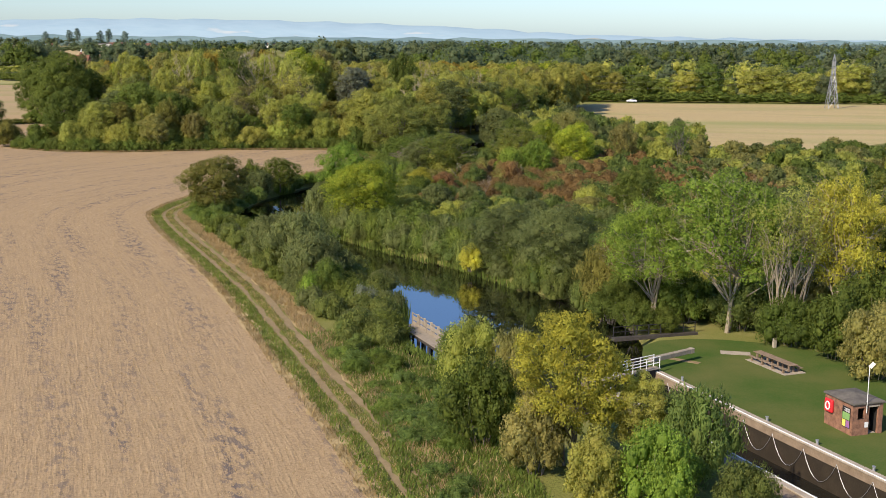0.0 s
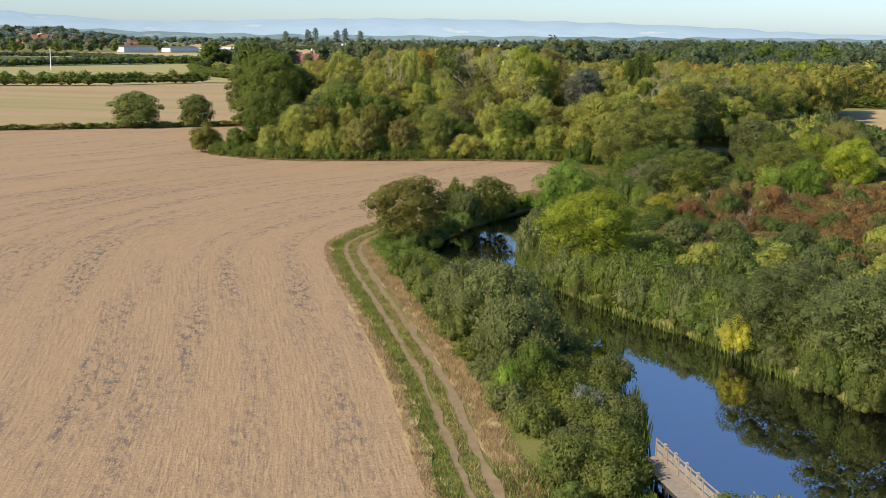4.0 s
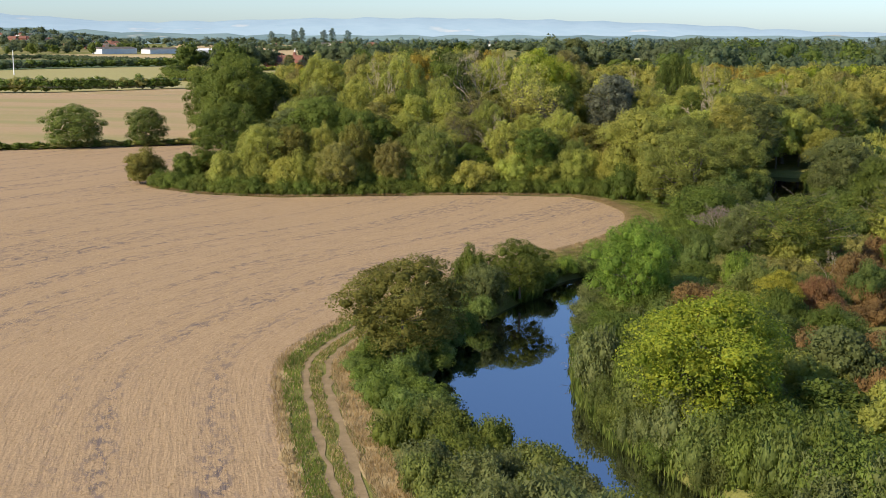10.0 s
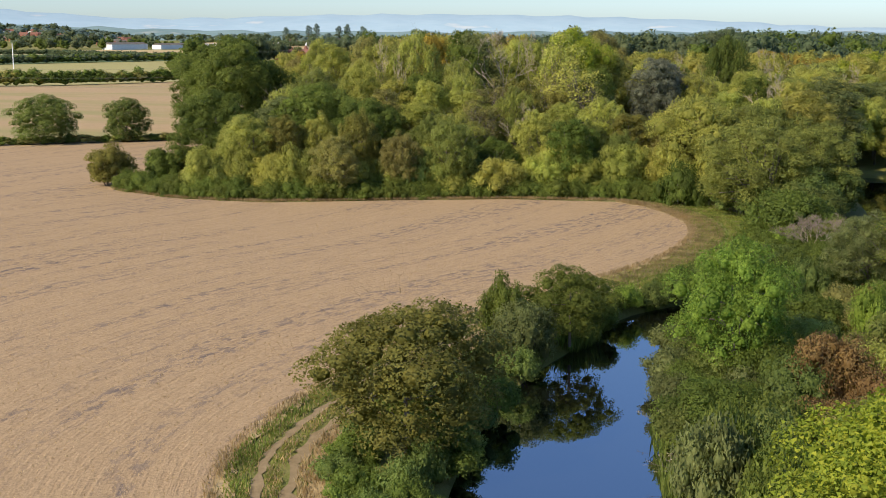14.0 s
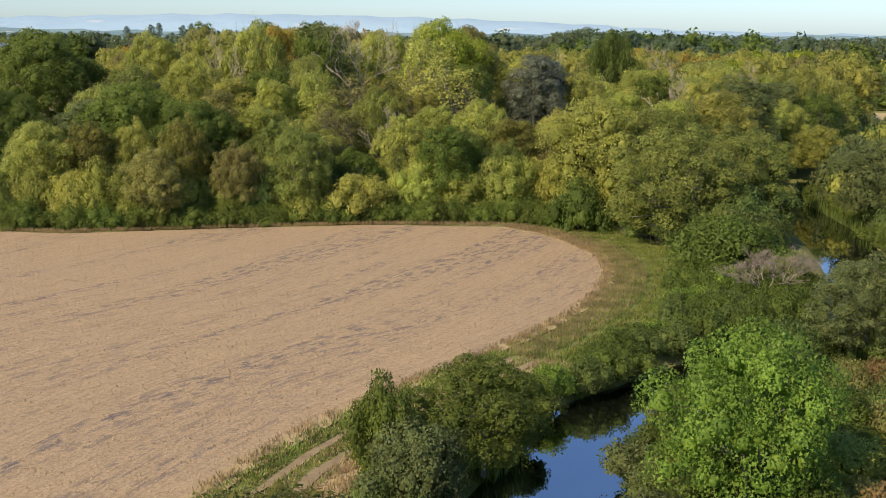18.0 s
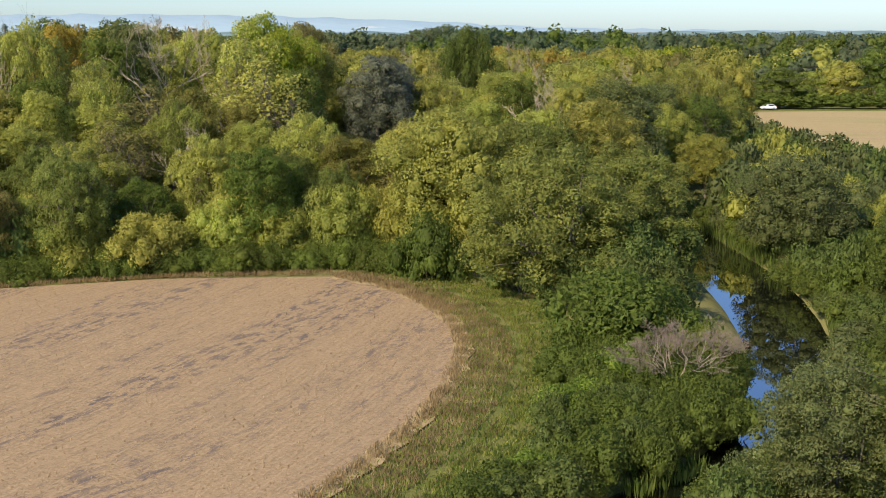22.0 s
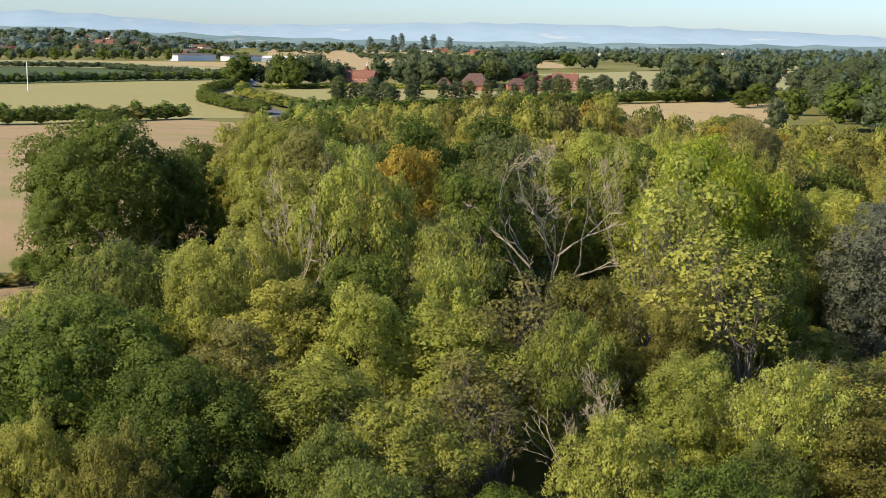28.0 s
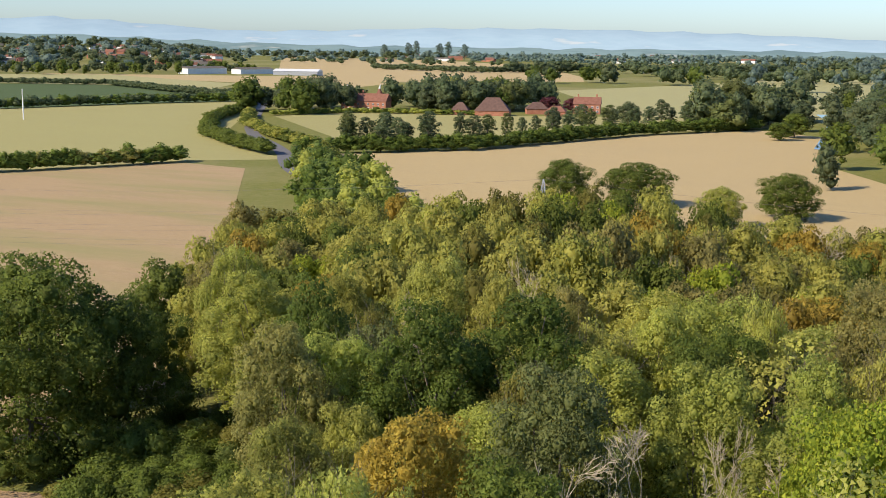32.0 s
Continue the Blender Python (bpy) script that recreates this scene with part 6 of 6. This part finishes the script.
for k in (-0.42, -0.14, 0.14, 0.42):
    c = tm_ + (tb - ta) * k
    for s in (-1, 1):
        a_ = c + tn * s * 0.25
        part("leg", box(0.14, 0.14, 0.68, (a_.x, a_.y, 0.09), tt, 0.01), BENCH_WOOD, table)
        a_ = c + tn * s * 0.78
        part("bench_leg", box(0.12, 0.2, 0.37, (a_.x, a_.y, 0.09), tt, 0.01), BENCH_WOOD, table)

# brick hut: turned so that one wall faces the lock
hut = tagged(new("brick_hut"), "small brick lock hut with a flat felt roof and open doorway", "hut")
HX = Vector((2.28, 0.74, 0)).normalized()               # along the front wall
HY = Vector((-HX.y, HX.x, 0))                           # into the hut
H0 = Vector((28.7, 80.7, 0.06))
FW, FD, FH = 2.5, 3.2, 2.25
ht = math.atan2(HX.y, HX.x)


def hut_at(u, v, z):
    p = H0 + HX * u + HY * v
    return (p.x, p.y, H0.z + z)


def hut_box(name, u0, u1, v0, v1, z0, z1, material, label="", bevel=0.0, parent=None):
    return part(name, box(u1 - u0, v1 - v0, z1 - z0, hut_at((u0 + u1) / 2, (v0 + v1) / 2, z0), ht, bevel), material, parent or hut, label)


# front wall in pieces round window and doorway
front = hut_box("front_wall", 0, 0.42, 0, 0.2, 0, FH, BRICK)
hut_box("front_wall", 0.42, 1.0, 0, 0.2, 0, 1.15, BRICK)
hut_box("front_wall", 0.42, 1.0, 0, 0.2, 2.0, FH, BRICK)
hut_box("front_wall", 1.0, 1.35, 0, 0.2, 0, FH, BRICK)
hut_box("front_wall", 1.35, 2.15, 0, 0.2, 2.02, FH, BRICK)
hut_box("front_wall", 2.15, FW, 0, 0.2, 0, FH, BRICK)
side_wall = hut_box("side_wall", 0, 0.2, 0.2, FD, 0, FH, BRICK)
hut_box("side_wall", FW - 0.2, FW, 0.2, FD, 0, FH, BRICK)
hut_box("back_wall", 0.2, FW - 0.2, FD - 0.2, FD, 0, FH, BRICK)
hut_box("hut_floor", 0.2, FW - 0.2, 0.2, FD - 0.2, 0, 0.05, STONE)
roof = hut_box("roof", -0.12, FW + 0.12, -0.12, FD + 0.12, FH, FH + 0.14, ROOF_FELT, "grey felt roof", 0.03)
bmr = bmesh.new()
c0 = [hut_at(u, v, FH + 0.14) for u, v in ((-0.1, -0.1), (FW + 0.1, -0.1), (FW + 0.1, FD + 0.1), (-0.1, FD + 0.1))]
top = hut_at(FW / 2, FD / 2, FH + 0.42)
vs_ = [bmr.verts.new(p) for p in c0] + [bmr.verts.new(top)]
for k in range(4):
    bmr.faces.new((vs_[k], vs_[(k + 1) % 4], vs_[4]))
part("roof_hip", bmr, ROOF_FELT, hut)
hut_box("lintel", 1.3, 2.2, -0.02, 0.0, 2.02, 2.14, STONE)
hut_box("door", 2.1, 2.15, 0.2, 0.95, 0.02, 2.0, BLACK, "black door standing open")
hut_box("window_frame", 0.42, 1.0, 0.08, 0.12, 1.15, 1.2, BLACK)
hut_box("notice_board", -0.03, 0.0, 0.25, 1.15, 0.45, 1.95, BLACK, "dark notice board")
hut_box("notice_panel", -0.034, -0.03, 0.3, 1.1, 1.05, 1.55, plain("green_print", (0.16, 0.30, 0.10), (0.24, 0.42, 0.14), 3.0), "green printed panel")
hut_box("notice_panel", -0.034, -0.03, 0.72, 1.1, 0.5, 1.0, plain("yellow_print", (0.70, 0.60, 0.10), (0.78, 0.68, 0.16), 3.0), "yellow printed panel")
hut_box("notice_panel", -0.034, -0.03, 0.3, 0.68, 0.5, 1.0, plain("red_blue_print", (0.45, 0.10, 0.16), (0.16, 0.16, 0.45), 4.0), "red and blue printed panel")
for k in range(4):
    hut_box("print_bar", -0.034, -0.03, 0.32, 0.85 + 0.06 * (k % 2), 1.62 + 0.07 * k, 1.65 + 0.07 * k, WHITE)
hut_box("sticker", 1.02, 1.33, -0.006, 0.0, 0.55, 0.95, WHITE, "torn white poster")
# lifebuoy case on the side wall
buoy = tagged(new("lifebuoy_case"), "red plastic lifebuoy case with a white ring on the hut wall", "lifebuoy")
part("case", box(0.9, 0.22, 0.95, hut_at(-0.12, 2.55, 1.05), ht + math.pi / 2, 0.06), RED, buoy)
bmr = bmesh.new()
for k in range(14):
    a1, a2 = k * 2 * math.pi / 14, (k + 1) * 2 * math.pi / 14
    rod(hut_at(-0.25, 2.55 + 0.24 * math.cos(a1), 1.53 + 0.28 * math.sin(a1)), hut_at(-0.25, 2.55 + 0.24 * math.cos(a2), 1.53 + 0.28 * math.sin(a2)), 0.055, None, 6, bmr)
part("ring", bmr, WHITE, buoy, "white ring")
# lamp post against the hut
lamp = tagged(new("lamp_post"), "slim pale lamp post with a small tilted solar panel", "lamp post")
lx, ly, _ = hut_at(1.05, -0.1, 0)
part("pole", rod((lx, ly, 1.7), (lx, ly, 5.2), 0.03, 0.025, 8), WHITE, lamp)
pb = box(0.28, 0.05, 0.45, (0, 0, -0.2), 0, 0.01)
bmesh.ops.transform(pb, matrix=Matrix.Translation((lx + 0.15, ly, 5.15)) @ Matrix.Rotation(0.7, 4, "Y"), verts=pb.verts)
part("panel", pb, WHITE, lamp)
tagged(part("marker_post", box(0.35, 0.3, 0.9, (29.9, 105.2, 0.0), 0.3, 0.05), STONE), "short pale stone post at the lawn's edge", "post")

# ---- landing stage ----
jetty = tagged(new("landing_stage"), "weathered timber landing stage with a handrail over the water", "jetty")
j0, j1 = Vector((-2.9, 112.4, 0)), Vector((2.0, 100.6, 0))
jw = (j1 - j0).normalized()
jn = Vector((jw.y, -jw.x, 0))                           # towards the field
jt = math.atan2(jw.y, jw.x)
jl = (j1 - j0).length
n = 44
for i in range(n):
    c = j0 + jw * (i + 0.5) * jl / n + jn * 0.7
    part("deck_board", box(jl / n - 0.02, 1.4, 0.05, (c.x, c.y, 0.22), jt, 0.006), TIMBER, jetty)
for s in (0.05, 1.35):
    p, q = j0 + jn * s, j1 + jn * s
    part("beam", box(jl, 0.14, 0.24, ((p.x + q.x) / 2, (p.y + q.y) / 2, -0.03), jt, 0.01), DARK_TIMBER, jetty)
    for k in range(6):
        c = p.lerp(q, (k + 0.1) / 5.3)
        part("pile", rod((c.x, c.y, -2.4), (c.x, c.y, 0.1), 0.11, None, 8), DARK_TIMBER, jetty)
for k in range(8):
    c = j0.lerp(j1, k / 7) + jn * 0.02
    part("rail_post", box(0.12, 0.12, 1.25, (c.x, c.y, 0.2), jt, 0.012), TIMBER, jetty)
for zz, hh in ((0.28, 0.34), (0.72, 0.40), (1.32, 0.09)):
    p, q = j0, j1
    part("rail", box(jl, 0.05, hh, ((p.x + q.x) / 2, (p.y + q.y) / 2, zz), jt, 0.008), TIMBER, jetty)
c = j0 + jn * 1.38
part("end_post", box(0.13, 0.13, 1.9, (c.x, c.y, -1.2), jt, 0.012), DARK_TIMBER, jetty)
for zz in (-0.75, -0.35):
    c2 = j0 + jn * 0.7
    part("end_brace", box(0.07, 1.4, 0.09, (c2.x - jw.x * 0.1, c2.y - jw.y * 0.1, zz), jt, 0.008), DARK_TIMBER, jetty)
for k in range(4):
    c2 = j0.lerp(j1, (k + 0.6) / 7.5) - jn * 0.16
    part("mooring_post", box(0.24, 0.18, 2.9, (c2.x, c2.y, -1.5), jt, 0.02), STONE, jetty)
ladder = tagged(new("ladder_rail"), "small dark metal ladder rail at the bank", "ladder rail")
for dx in (0.0, 1.3):
    part("upright", rod((3.6 + dx, 99.6 - dx * 0.1, -1.0), (3.6 + dx, 99.6 - dx * 0.1, 0.9), 0.04, None, 6), BLACK, ladder)
for zz in (0.45, 0.9):
    part("bar", rod((3.6, 99.6, zz), (4.9, 99.47, zz), 0.035, None, 6), BLACK, ladder)


# ---- pylons and wires ----
def pylon_bm(h, w):
    bm = bmesh.new()
    lv = [(0, w), (0.25, w * 0.72), (0.45, w * 0.5), (0.62, w * 0.32), (0.76, w * 0.24), (0.88, w * 0.2), (1.0, 0.05)]
    for (t1, w1), (t2, w2) in zip(lv, lv[1:]):
        c1 = [(sx * w1 / 2, sy * w1 / 2, t1 * h) for sx, sy in ((-1, -1), (1, -1), (1, 1), (-1, 1))]
        c2 = [(sx * w2 / 2, sy * w2 / 2, t2 * h) for sx, sy in ((-1, -1), (1, -1), (1, 1), (-1, 1))]
        for k in range(4):
            rod(c1[k], c2[k], 0.11, None, 4, bm)
            rod(c1[k], c2[(k + 1) % 4], 0.07, None, 4, bm)
            rod(c1[(k + 1) % 4], c2[k], 0.07, None, 4, bm)
            rod(c1[k], c1[(k + 1) % 4], 0.07, None, 4, bm)
    return bm


PYLONS = [(-325, 450), (-85, 467), (155, 484), (395, 501)]
pturn = math.atan2(17, 240) + math.pi / 2
p0 = None
for x, y in PYLONS:
    if p0 is None:
        p0 = tagged(new("pylon"), "grey steel lattice pylon carrying power lines", "pylon", "pylons of the power line")
        part("tower", pylon_bm(21.5, 4.2), STEEL, p0)
        for zz, half in ((13.6, 2.6), (16.2, 3.0), (18.8, 2.4)):
            bm = rod((-half, 0, zz), (half, 0, zz), 0.1, None, 4)
            rod((-half, 0, zz), (0, 0, zz + 1.3), 0.06, None, 4, bm)
            rod((half, 0, zz), (0, 0, zz + 1.3), 0.06, None, 4, bm)
            part("cross_arm", bm, STEEL, p0)
            for s in (-1, 1):
                part("insulator", rod((s * half, 0, zz - 1.2), (s * half, 0, zz), 0.09, None, 6), GLASS, p0)
        p0.matrix_world = pose(x, y, 0, 0, 0, math.degrees(pturn))
    else:
        copy_thing(p0, pose(x, y, 0, 0, 0, math.degrees(pturn)))
pd = Vector((math.cos(pturn), math.sin(pturn), 0))
for (xa, ya), (xb, yb) in zip(PYLONS, PYLONS[1:]):
    for zz, half in ((12.4, 2.6), (15.0, 3.0), (17.6, 2.4), (21.5, 0)):
        for s in ((-1, 1) if half else (0,)):
            A, B = Vector((xa, ya, zz)) + pd * s * half, Vector((xb, yb, zz)) + pd * s * half
            pts = [A.lerp(B, k / 14) - Vector((0, 0, 5.5 * (1 - (k / 7 - 1) ** 2))) for k in range(15)]
            tagged(part("power_line", cable(pts, 0.013), ASPHALT), "thin sagging power line between pylons", "cable", "power lines")

tagged(part("radio_mast", rod((-434, 820, 0), (-434, 820, 16), 0.35, 0.25, 8), WHITE), "tall white mast in the pasture", "mast")


# ---- cars ----
def car(name, x, y, turn, paint_material, label):
    """A hatchback with body, cabin, windows, wheels and lights."""
    root = new(name)
    bm = bmesh.new()
    prof = [(-2.15, 0.35), (-2.2, 0.75), (-1.9, 0.98), (-1.35, 1.42), (0.35, 1.46), (1.05, 1.0), (2.0, 0.85), (2.2, 0.6), (2.15, 0.33)]
    a = [bm.verts.new((px, -0.88 + 0.12 * (pz > 1.2), pz)) for px, pz in prof]
    b = [bm.verts.new((px, 0.88 - 0.12 * (pz > 1.2), pz)) for px, pz in prof]
    k = len(prof)
    bm.faces.new(a[::-1])
    bm.faces.new(b)
    for i in range(k):
        bm.faces.new((a[i], a[(i + 1) % k], b[(i + 1) % k], b[i]))
    bmesh.ops.bevel(bm, geom=bm.edges[:], offset=0.05, segments=2, affect="EDGES")
    bmesh.ops.recalc_face_normals(bm, faces=bm.faces[:])
    part("body", bm, paint_material, root)
    for s in (-1, 1):
        bm = bmesh.new()
        vs = [bm.verts.new((px, s * (0.86 - 0.07 * (pz - 0.98) / 0.4), pz)) for px, pz in ((-1.6, 1.02), (-1.25, 1.36), (0.3, 1.39), (0.85, 1.02))]
        bm.faces.new(vs)
        part("side_window", bm, GLASS, root)
        for px in (-1.35, 1.35):
            w = part("wheel", rod((px, s * 0.72, 0.32), (px, s * 0.92, 0.32), 0.32, None, 14), RUBBER, root)
            part("rim", rod((px, s * 0.915, 0.32), (px, s * 0.93, 0.32), 0.2, None, 10), STEEL, w)
        part("headlight", box(0.1, 0.3, 0.14, (2.13, s * 0.62, 0.62), 0, 0.02), WHITE, root)
        part("tail_light", box(0.1, 0.22, 0.2, (-2.14, s * 0.66, 0.74), 0, 0.02), RED, root)
    for px0, z0, px1, z1 in ((0.42, 1.42, 1.0, 1.03), (-1.42, 1.37, -1.86, 1.02)):
        bm = bmesh.new()
        o = 0.02 if px0 > 0 else -0.02
        bm.faces.new([bm.verts.new(p) for p in ((px0 + o, -0.68, z0 + 0.02), (px0 + o, 0.68, z0 + 0.02), (px1 + o, 0.76, z1 + 0.02), (px1 + o, -0.76, z1 + 0.02))])
        part("windscreen", bm, GLASS, root)
    root.matrix_world = pose(x, y, 0.13, 0, 0, turn)
    return tagged(root, label, "car")


car("car", 80.3, 519.4, 178, CAR_WHITE, "white car on the road beyond the field")
car("car", -212.5, 655, 118, CAR_DARK, "dark car on the winding lane")


# ---- houses ----
def house(x, y, w, d, h, rise, turn, wall_m, roof_m, label, windows=True, hip=False, chimneys=1, name="house"):
    """A gabled or hipped house: walls, overhanging roof, windows, door, chimney."""
    root = new(name)
    part("wall", box(w, d, h, (0, 0, 0), 0, 0.02), wall_m, root)
    bm = bmesh.new()
    o = 0.4
    in_ = d / 2 if hip else 0.0
    e = [(-w / 2 - o, -d / 2 - o, h - 0.1), (w / 2 + o, -d / 2 - o, h - 0.1), (w / 2 + o, d / 2 + o, h - 0.1), (-w / 2 - o, d / 2 + o, h - 0.1)]
    r_ = [(-w / 2 - o + in_, 0, h + rise), (w / 2 + o - in_, 0, h + rise)]
    v = [bm.verts.new(p) for p in e + r_]
    for f in ((0, 1, 5, 4), (2, 3, 4, 5), (1, 2, 5), (3, 0, 4), (3, 2, 1, 0)):
        bm.faces.new([v[i] for i in f])
    bmesh.ops.recalc_face_normals(bm, faces=bm.faces[:])
    roof_ = part("roof", bm, roof_m, root)
    for k in range(chimneys):
        cx = (-0.35 + 0.7 * k) * w * (0.5 if hip else 1)
        ch = part("chimney", box(0.9, 0.7, rise * 0.6 + 1.6, (cx, 0.3, h + rise * 0.4), 0, 0.02), HOUSE_BRICK, roof_)
    if windows:
        cols = max(2, int(w / 3.2))
        for fl in range(2 if h > 4.5 else 1):
            for k in range(cols):
                px = -w / 2 + (k + 0.5) * w / cols
                if fl == 0 and k == cols // 2:
                    part("door", box(1.0, 0.12, 2.05, (px, -d / 2 - 0.03, 0.0), 0, 0.01), WHITE, root)
                    continue
                win = part("window", box(1.3, 0.1, 1.3, (px, -d / 2 - 0.02, 0.9 + fl * 2.6), 0, 0.01), WHITE, root)
                part("pane", box(1.06, 0.04, 1.06, (px, -d / 2 - 0.07, 1.02 + fl * 2.6)), GLASS, win)
    root.matrix_world = pose(x, y, 0, 0, 0, turn)
    return tagged(root, label, "house" if name == "house" else "building")


house(-168, 1006, 16, 9, 6.0, 4.2, 6, HOUSE_BRICK, TILE, "red brick house with white windows and tiled roof", chimneys=2)
house(-196, 990, 13, 9, 3.2, 4.0, 20, HOUSE_BRICK, DARK_TILE, "low brick outbuilding with a hipped tiled roof", False, True, 0, "barn")
house(-181, 975, 12, 8, 2.8, 3.2, 0, HOUSE_BRICK, TILE, "small outbuilding with a hipped red roof", False, True, 0, "barn")
house(-217, 965, 20, 13, 3.0, 7.5, 8, HOUSE_BRICK, DARK_TILE, "old barn with a steep dark tiled roof", False, True, 0, "barn")
house(-236, 962, 10, 8, 3.0, 4.5, 8, HOUSE_BRICK, DARK_TILE, "small barn with a steep tiled roof", False, True, 0, "barn")
house(-296, 978, 20, 9, 6.0, 4.6, -4, HOUSE_BRICK, TILE, "long red brick house with a tiled roof", chimneys=1)
house(-312, 982, 10, 9, 7.0, 5.0, -4, HOUSE_BRICK, TILE, "brick oast building with a steep roof", True, True, 0)
for x, y in ((-318, 990), (-297, 992)):
    cowl = tagged(new("oast_kiln"), "brick oast kiln with a white pointed cowl", "oast house")
    part("kiln", rod((x, y, 0), (x, y, 7), 3.0, None, 14), HOUSE_BRICK, cowl)
    part("cone_roof", rod((x, y, 7), (x, y, 13), 3.3, 0.6, 14), TILE, cowl)
    part("cowl", rod((x, y, 13), (x + 0.6, y, 15.6), 0.75, 0.1, 10), WHITE, cowl, "white cowl")
house(-732, 1593, 54, 22, 7.0, 2.2, 60, SHEET, ROOF_FELT, "long pale industrial shed", False, False, 0, "shed")
house(-683, 1628, 48, 20, 6.0, 2.0, 60, SHEET, ROOF_FELT, "long pale industrial shed with a dark roof", False, False, 0, "shed")
house(-615, 1608, 55, 20, 5.0, 2.5, 4, STEEL, SHEET, "open-sided grey farm shed", False, False, 0, "shed")


def town_z(x, y):
    """The town stands on a gentle rise to the north-west."""
    d = math.hypot(x + 46, y - 276)
    a = math.degrees(math.atan2(-(x + 46), y - 276))
    return max(0.0, min(24.0, (d - 1650) * 0.021)) * max(0.0, min(1.0, (a - 26.5) / 3.5))


vs_, fs_ = [], []
for i in range(21):
    for j in range(17):
        d_, a_ = 1600 + i * 75, radians(25.5 + j * 1.55)
        x, y = -46 - d_ * math.sin(a_), 276 + d_ * math.cos(a_)
        vs_.append((x, y, 0.05 + town_z(x, y)))
        if i and j:
            k = i * 17 + j
            fs_.append((k - 18, k - 17, k, k - 1))
tagged(new("rising_ground", mesh_of("rising_ground", vs_, fs_, GRASS, True)), "gently rising ground below the town", "ground", kind="structure")
hr = random.Random(31)
for k in range(80):
    dist = hr.uniform(1700, 2500)
    ang = radians(hr.uniform(26.5, 38.0))
    x, y = -46 - dist * math.sin(ang), 276 + dist * math.cos(ang)
    white = hr.random() < 0.6
    ob_ = house(x, y, hr.uniform(10, 22), hr.uniform(8, 10), hr.uniform(5, 7), hr.uniform(3, 4.5), math.degrees(ang) + hr.uniform(-40, 40), RENDER_WALL if white else HOUSE_BRICK, TILE if hr.random() < 0.6 else ROOF_FELT, "white rendered town house with a red roof" if white else "brick town house with a tiled roof", False, False, 1)
    ob_.location.z = town_z(x, y)
rows_ = []
for k in range(760):
    dist = hr.uniform(1650, 3050)
    ang = radians(hr.uniform(16.5, 42.0))
    if math.degrees(ang) < 27.5 and dist < 2550:
        continue
    x, y = -46 - dist * math.sin(ang), 276 + dist * math.cos(ang)
    me_, H_, R_ = hr.choice(TINY)
    h_ = hr.uniform(9, 19)
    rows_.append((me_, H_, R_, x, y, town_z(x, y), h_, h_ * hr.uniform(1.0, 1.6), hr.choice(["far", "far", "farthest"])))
joined("town_trees", rows_, "trees among the houses of a small town", "woodland")
for k in range(34):
    dist = hr.uniform(2300, 3600)
    ang = radians(hr.uniform(-12, 19))
    x, y = -46 - dist * math.sin(ang), 276 + dist * math.cos(ang)
    house(x, y, hr.uniform(12, 34), hr.uniform(9, 12), hr.uniform(4, 6), hr.uniform(2, 4), hr.uniform(-20, 20), RENDER_WALL if hr.random() < 0.6 else HOUSE_BRICK, TILE if hr.random() < 0.5 else ROOF_FELT, "pale far-off house among trees", False, False, 0)


# ---- hills on the horizon ----
def hills(name, dist, profile, material, label, seed):
    """A ridge round the north: profile maps the bearing to a height."""
    r = random.Random(seed)
    vs, fs = [], []
    n = 160
    for i in range(n + 1):
        a = radians(-62 + 124 * i / n)
        deg = math.degrees(a)
        h = profile(deg) + 2.5 * math.sin(deg * 2.3 + seed) + 1.6 * math.sin(deg * 5.1 + 2 * seed) + r.uniform(-0.6, 0.6)
        for k, (dd, hh) in enumerate(((0, -2), (180, h * 0.55), (330, h), (500, h * 0.4))):
            vs.append(((dist + dd) * math.sin(a), (dist + dd) * math.cos(a), hh))
        if i:
            b = 4 * i
            for k in range(3):
                fs.append((b - 4 + k, b + k, b + k + 1, b - 3 + k))
    return tagged(new(name, mesh_of(name, vs, fs, material, True)), label, "hill", kind="structure")


SKYLINE = [(-62, 80), (-35, 98), (-32.6, 106), (-29.6, 92), (-25, 66), (-21, 70), (-17, 80), (-13, 84), (-9, 82), (-4, 74), (1, 60), (6, 38), (12, 28), (20, 22), (62, 20)]
hills("backdrop_hills", 4250, lambda d: float(np.interp(d, [p[0] for p in SKYLINE], [p[1] for p in SKYLINE])), HAZED_DOWNS, "downs along the horizon with pale blue haze in their colour", 2)
hills("backdrop_ridge", 3300, lambda d: 22 + 26 * math.exp(-((d + 34) / 9) ** 2), HAZED_RIDGE, "low wooded ridge with haze put into its colour", 5)
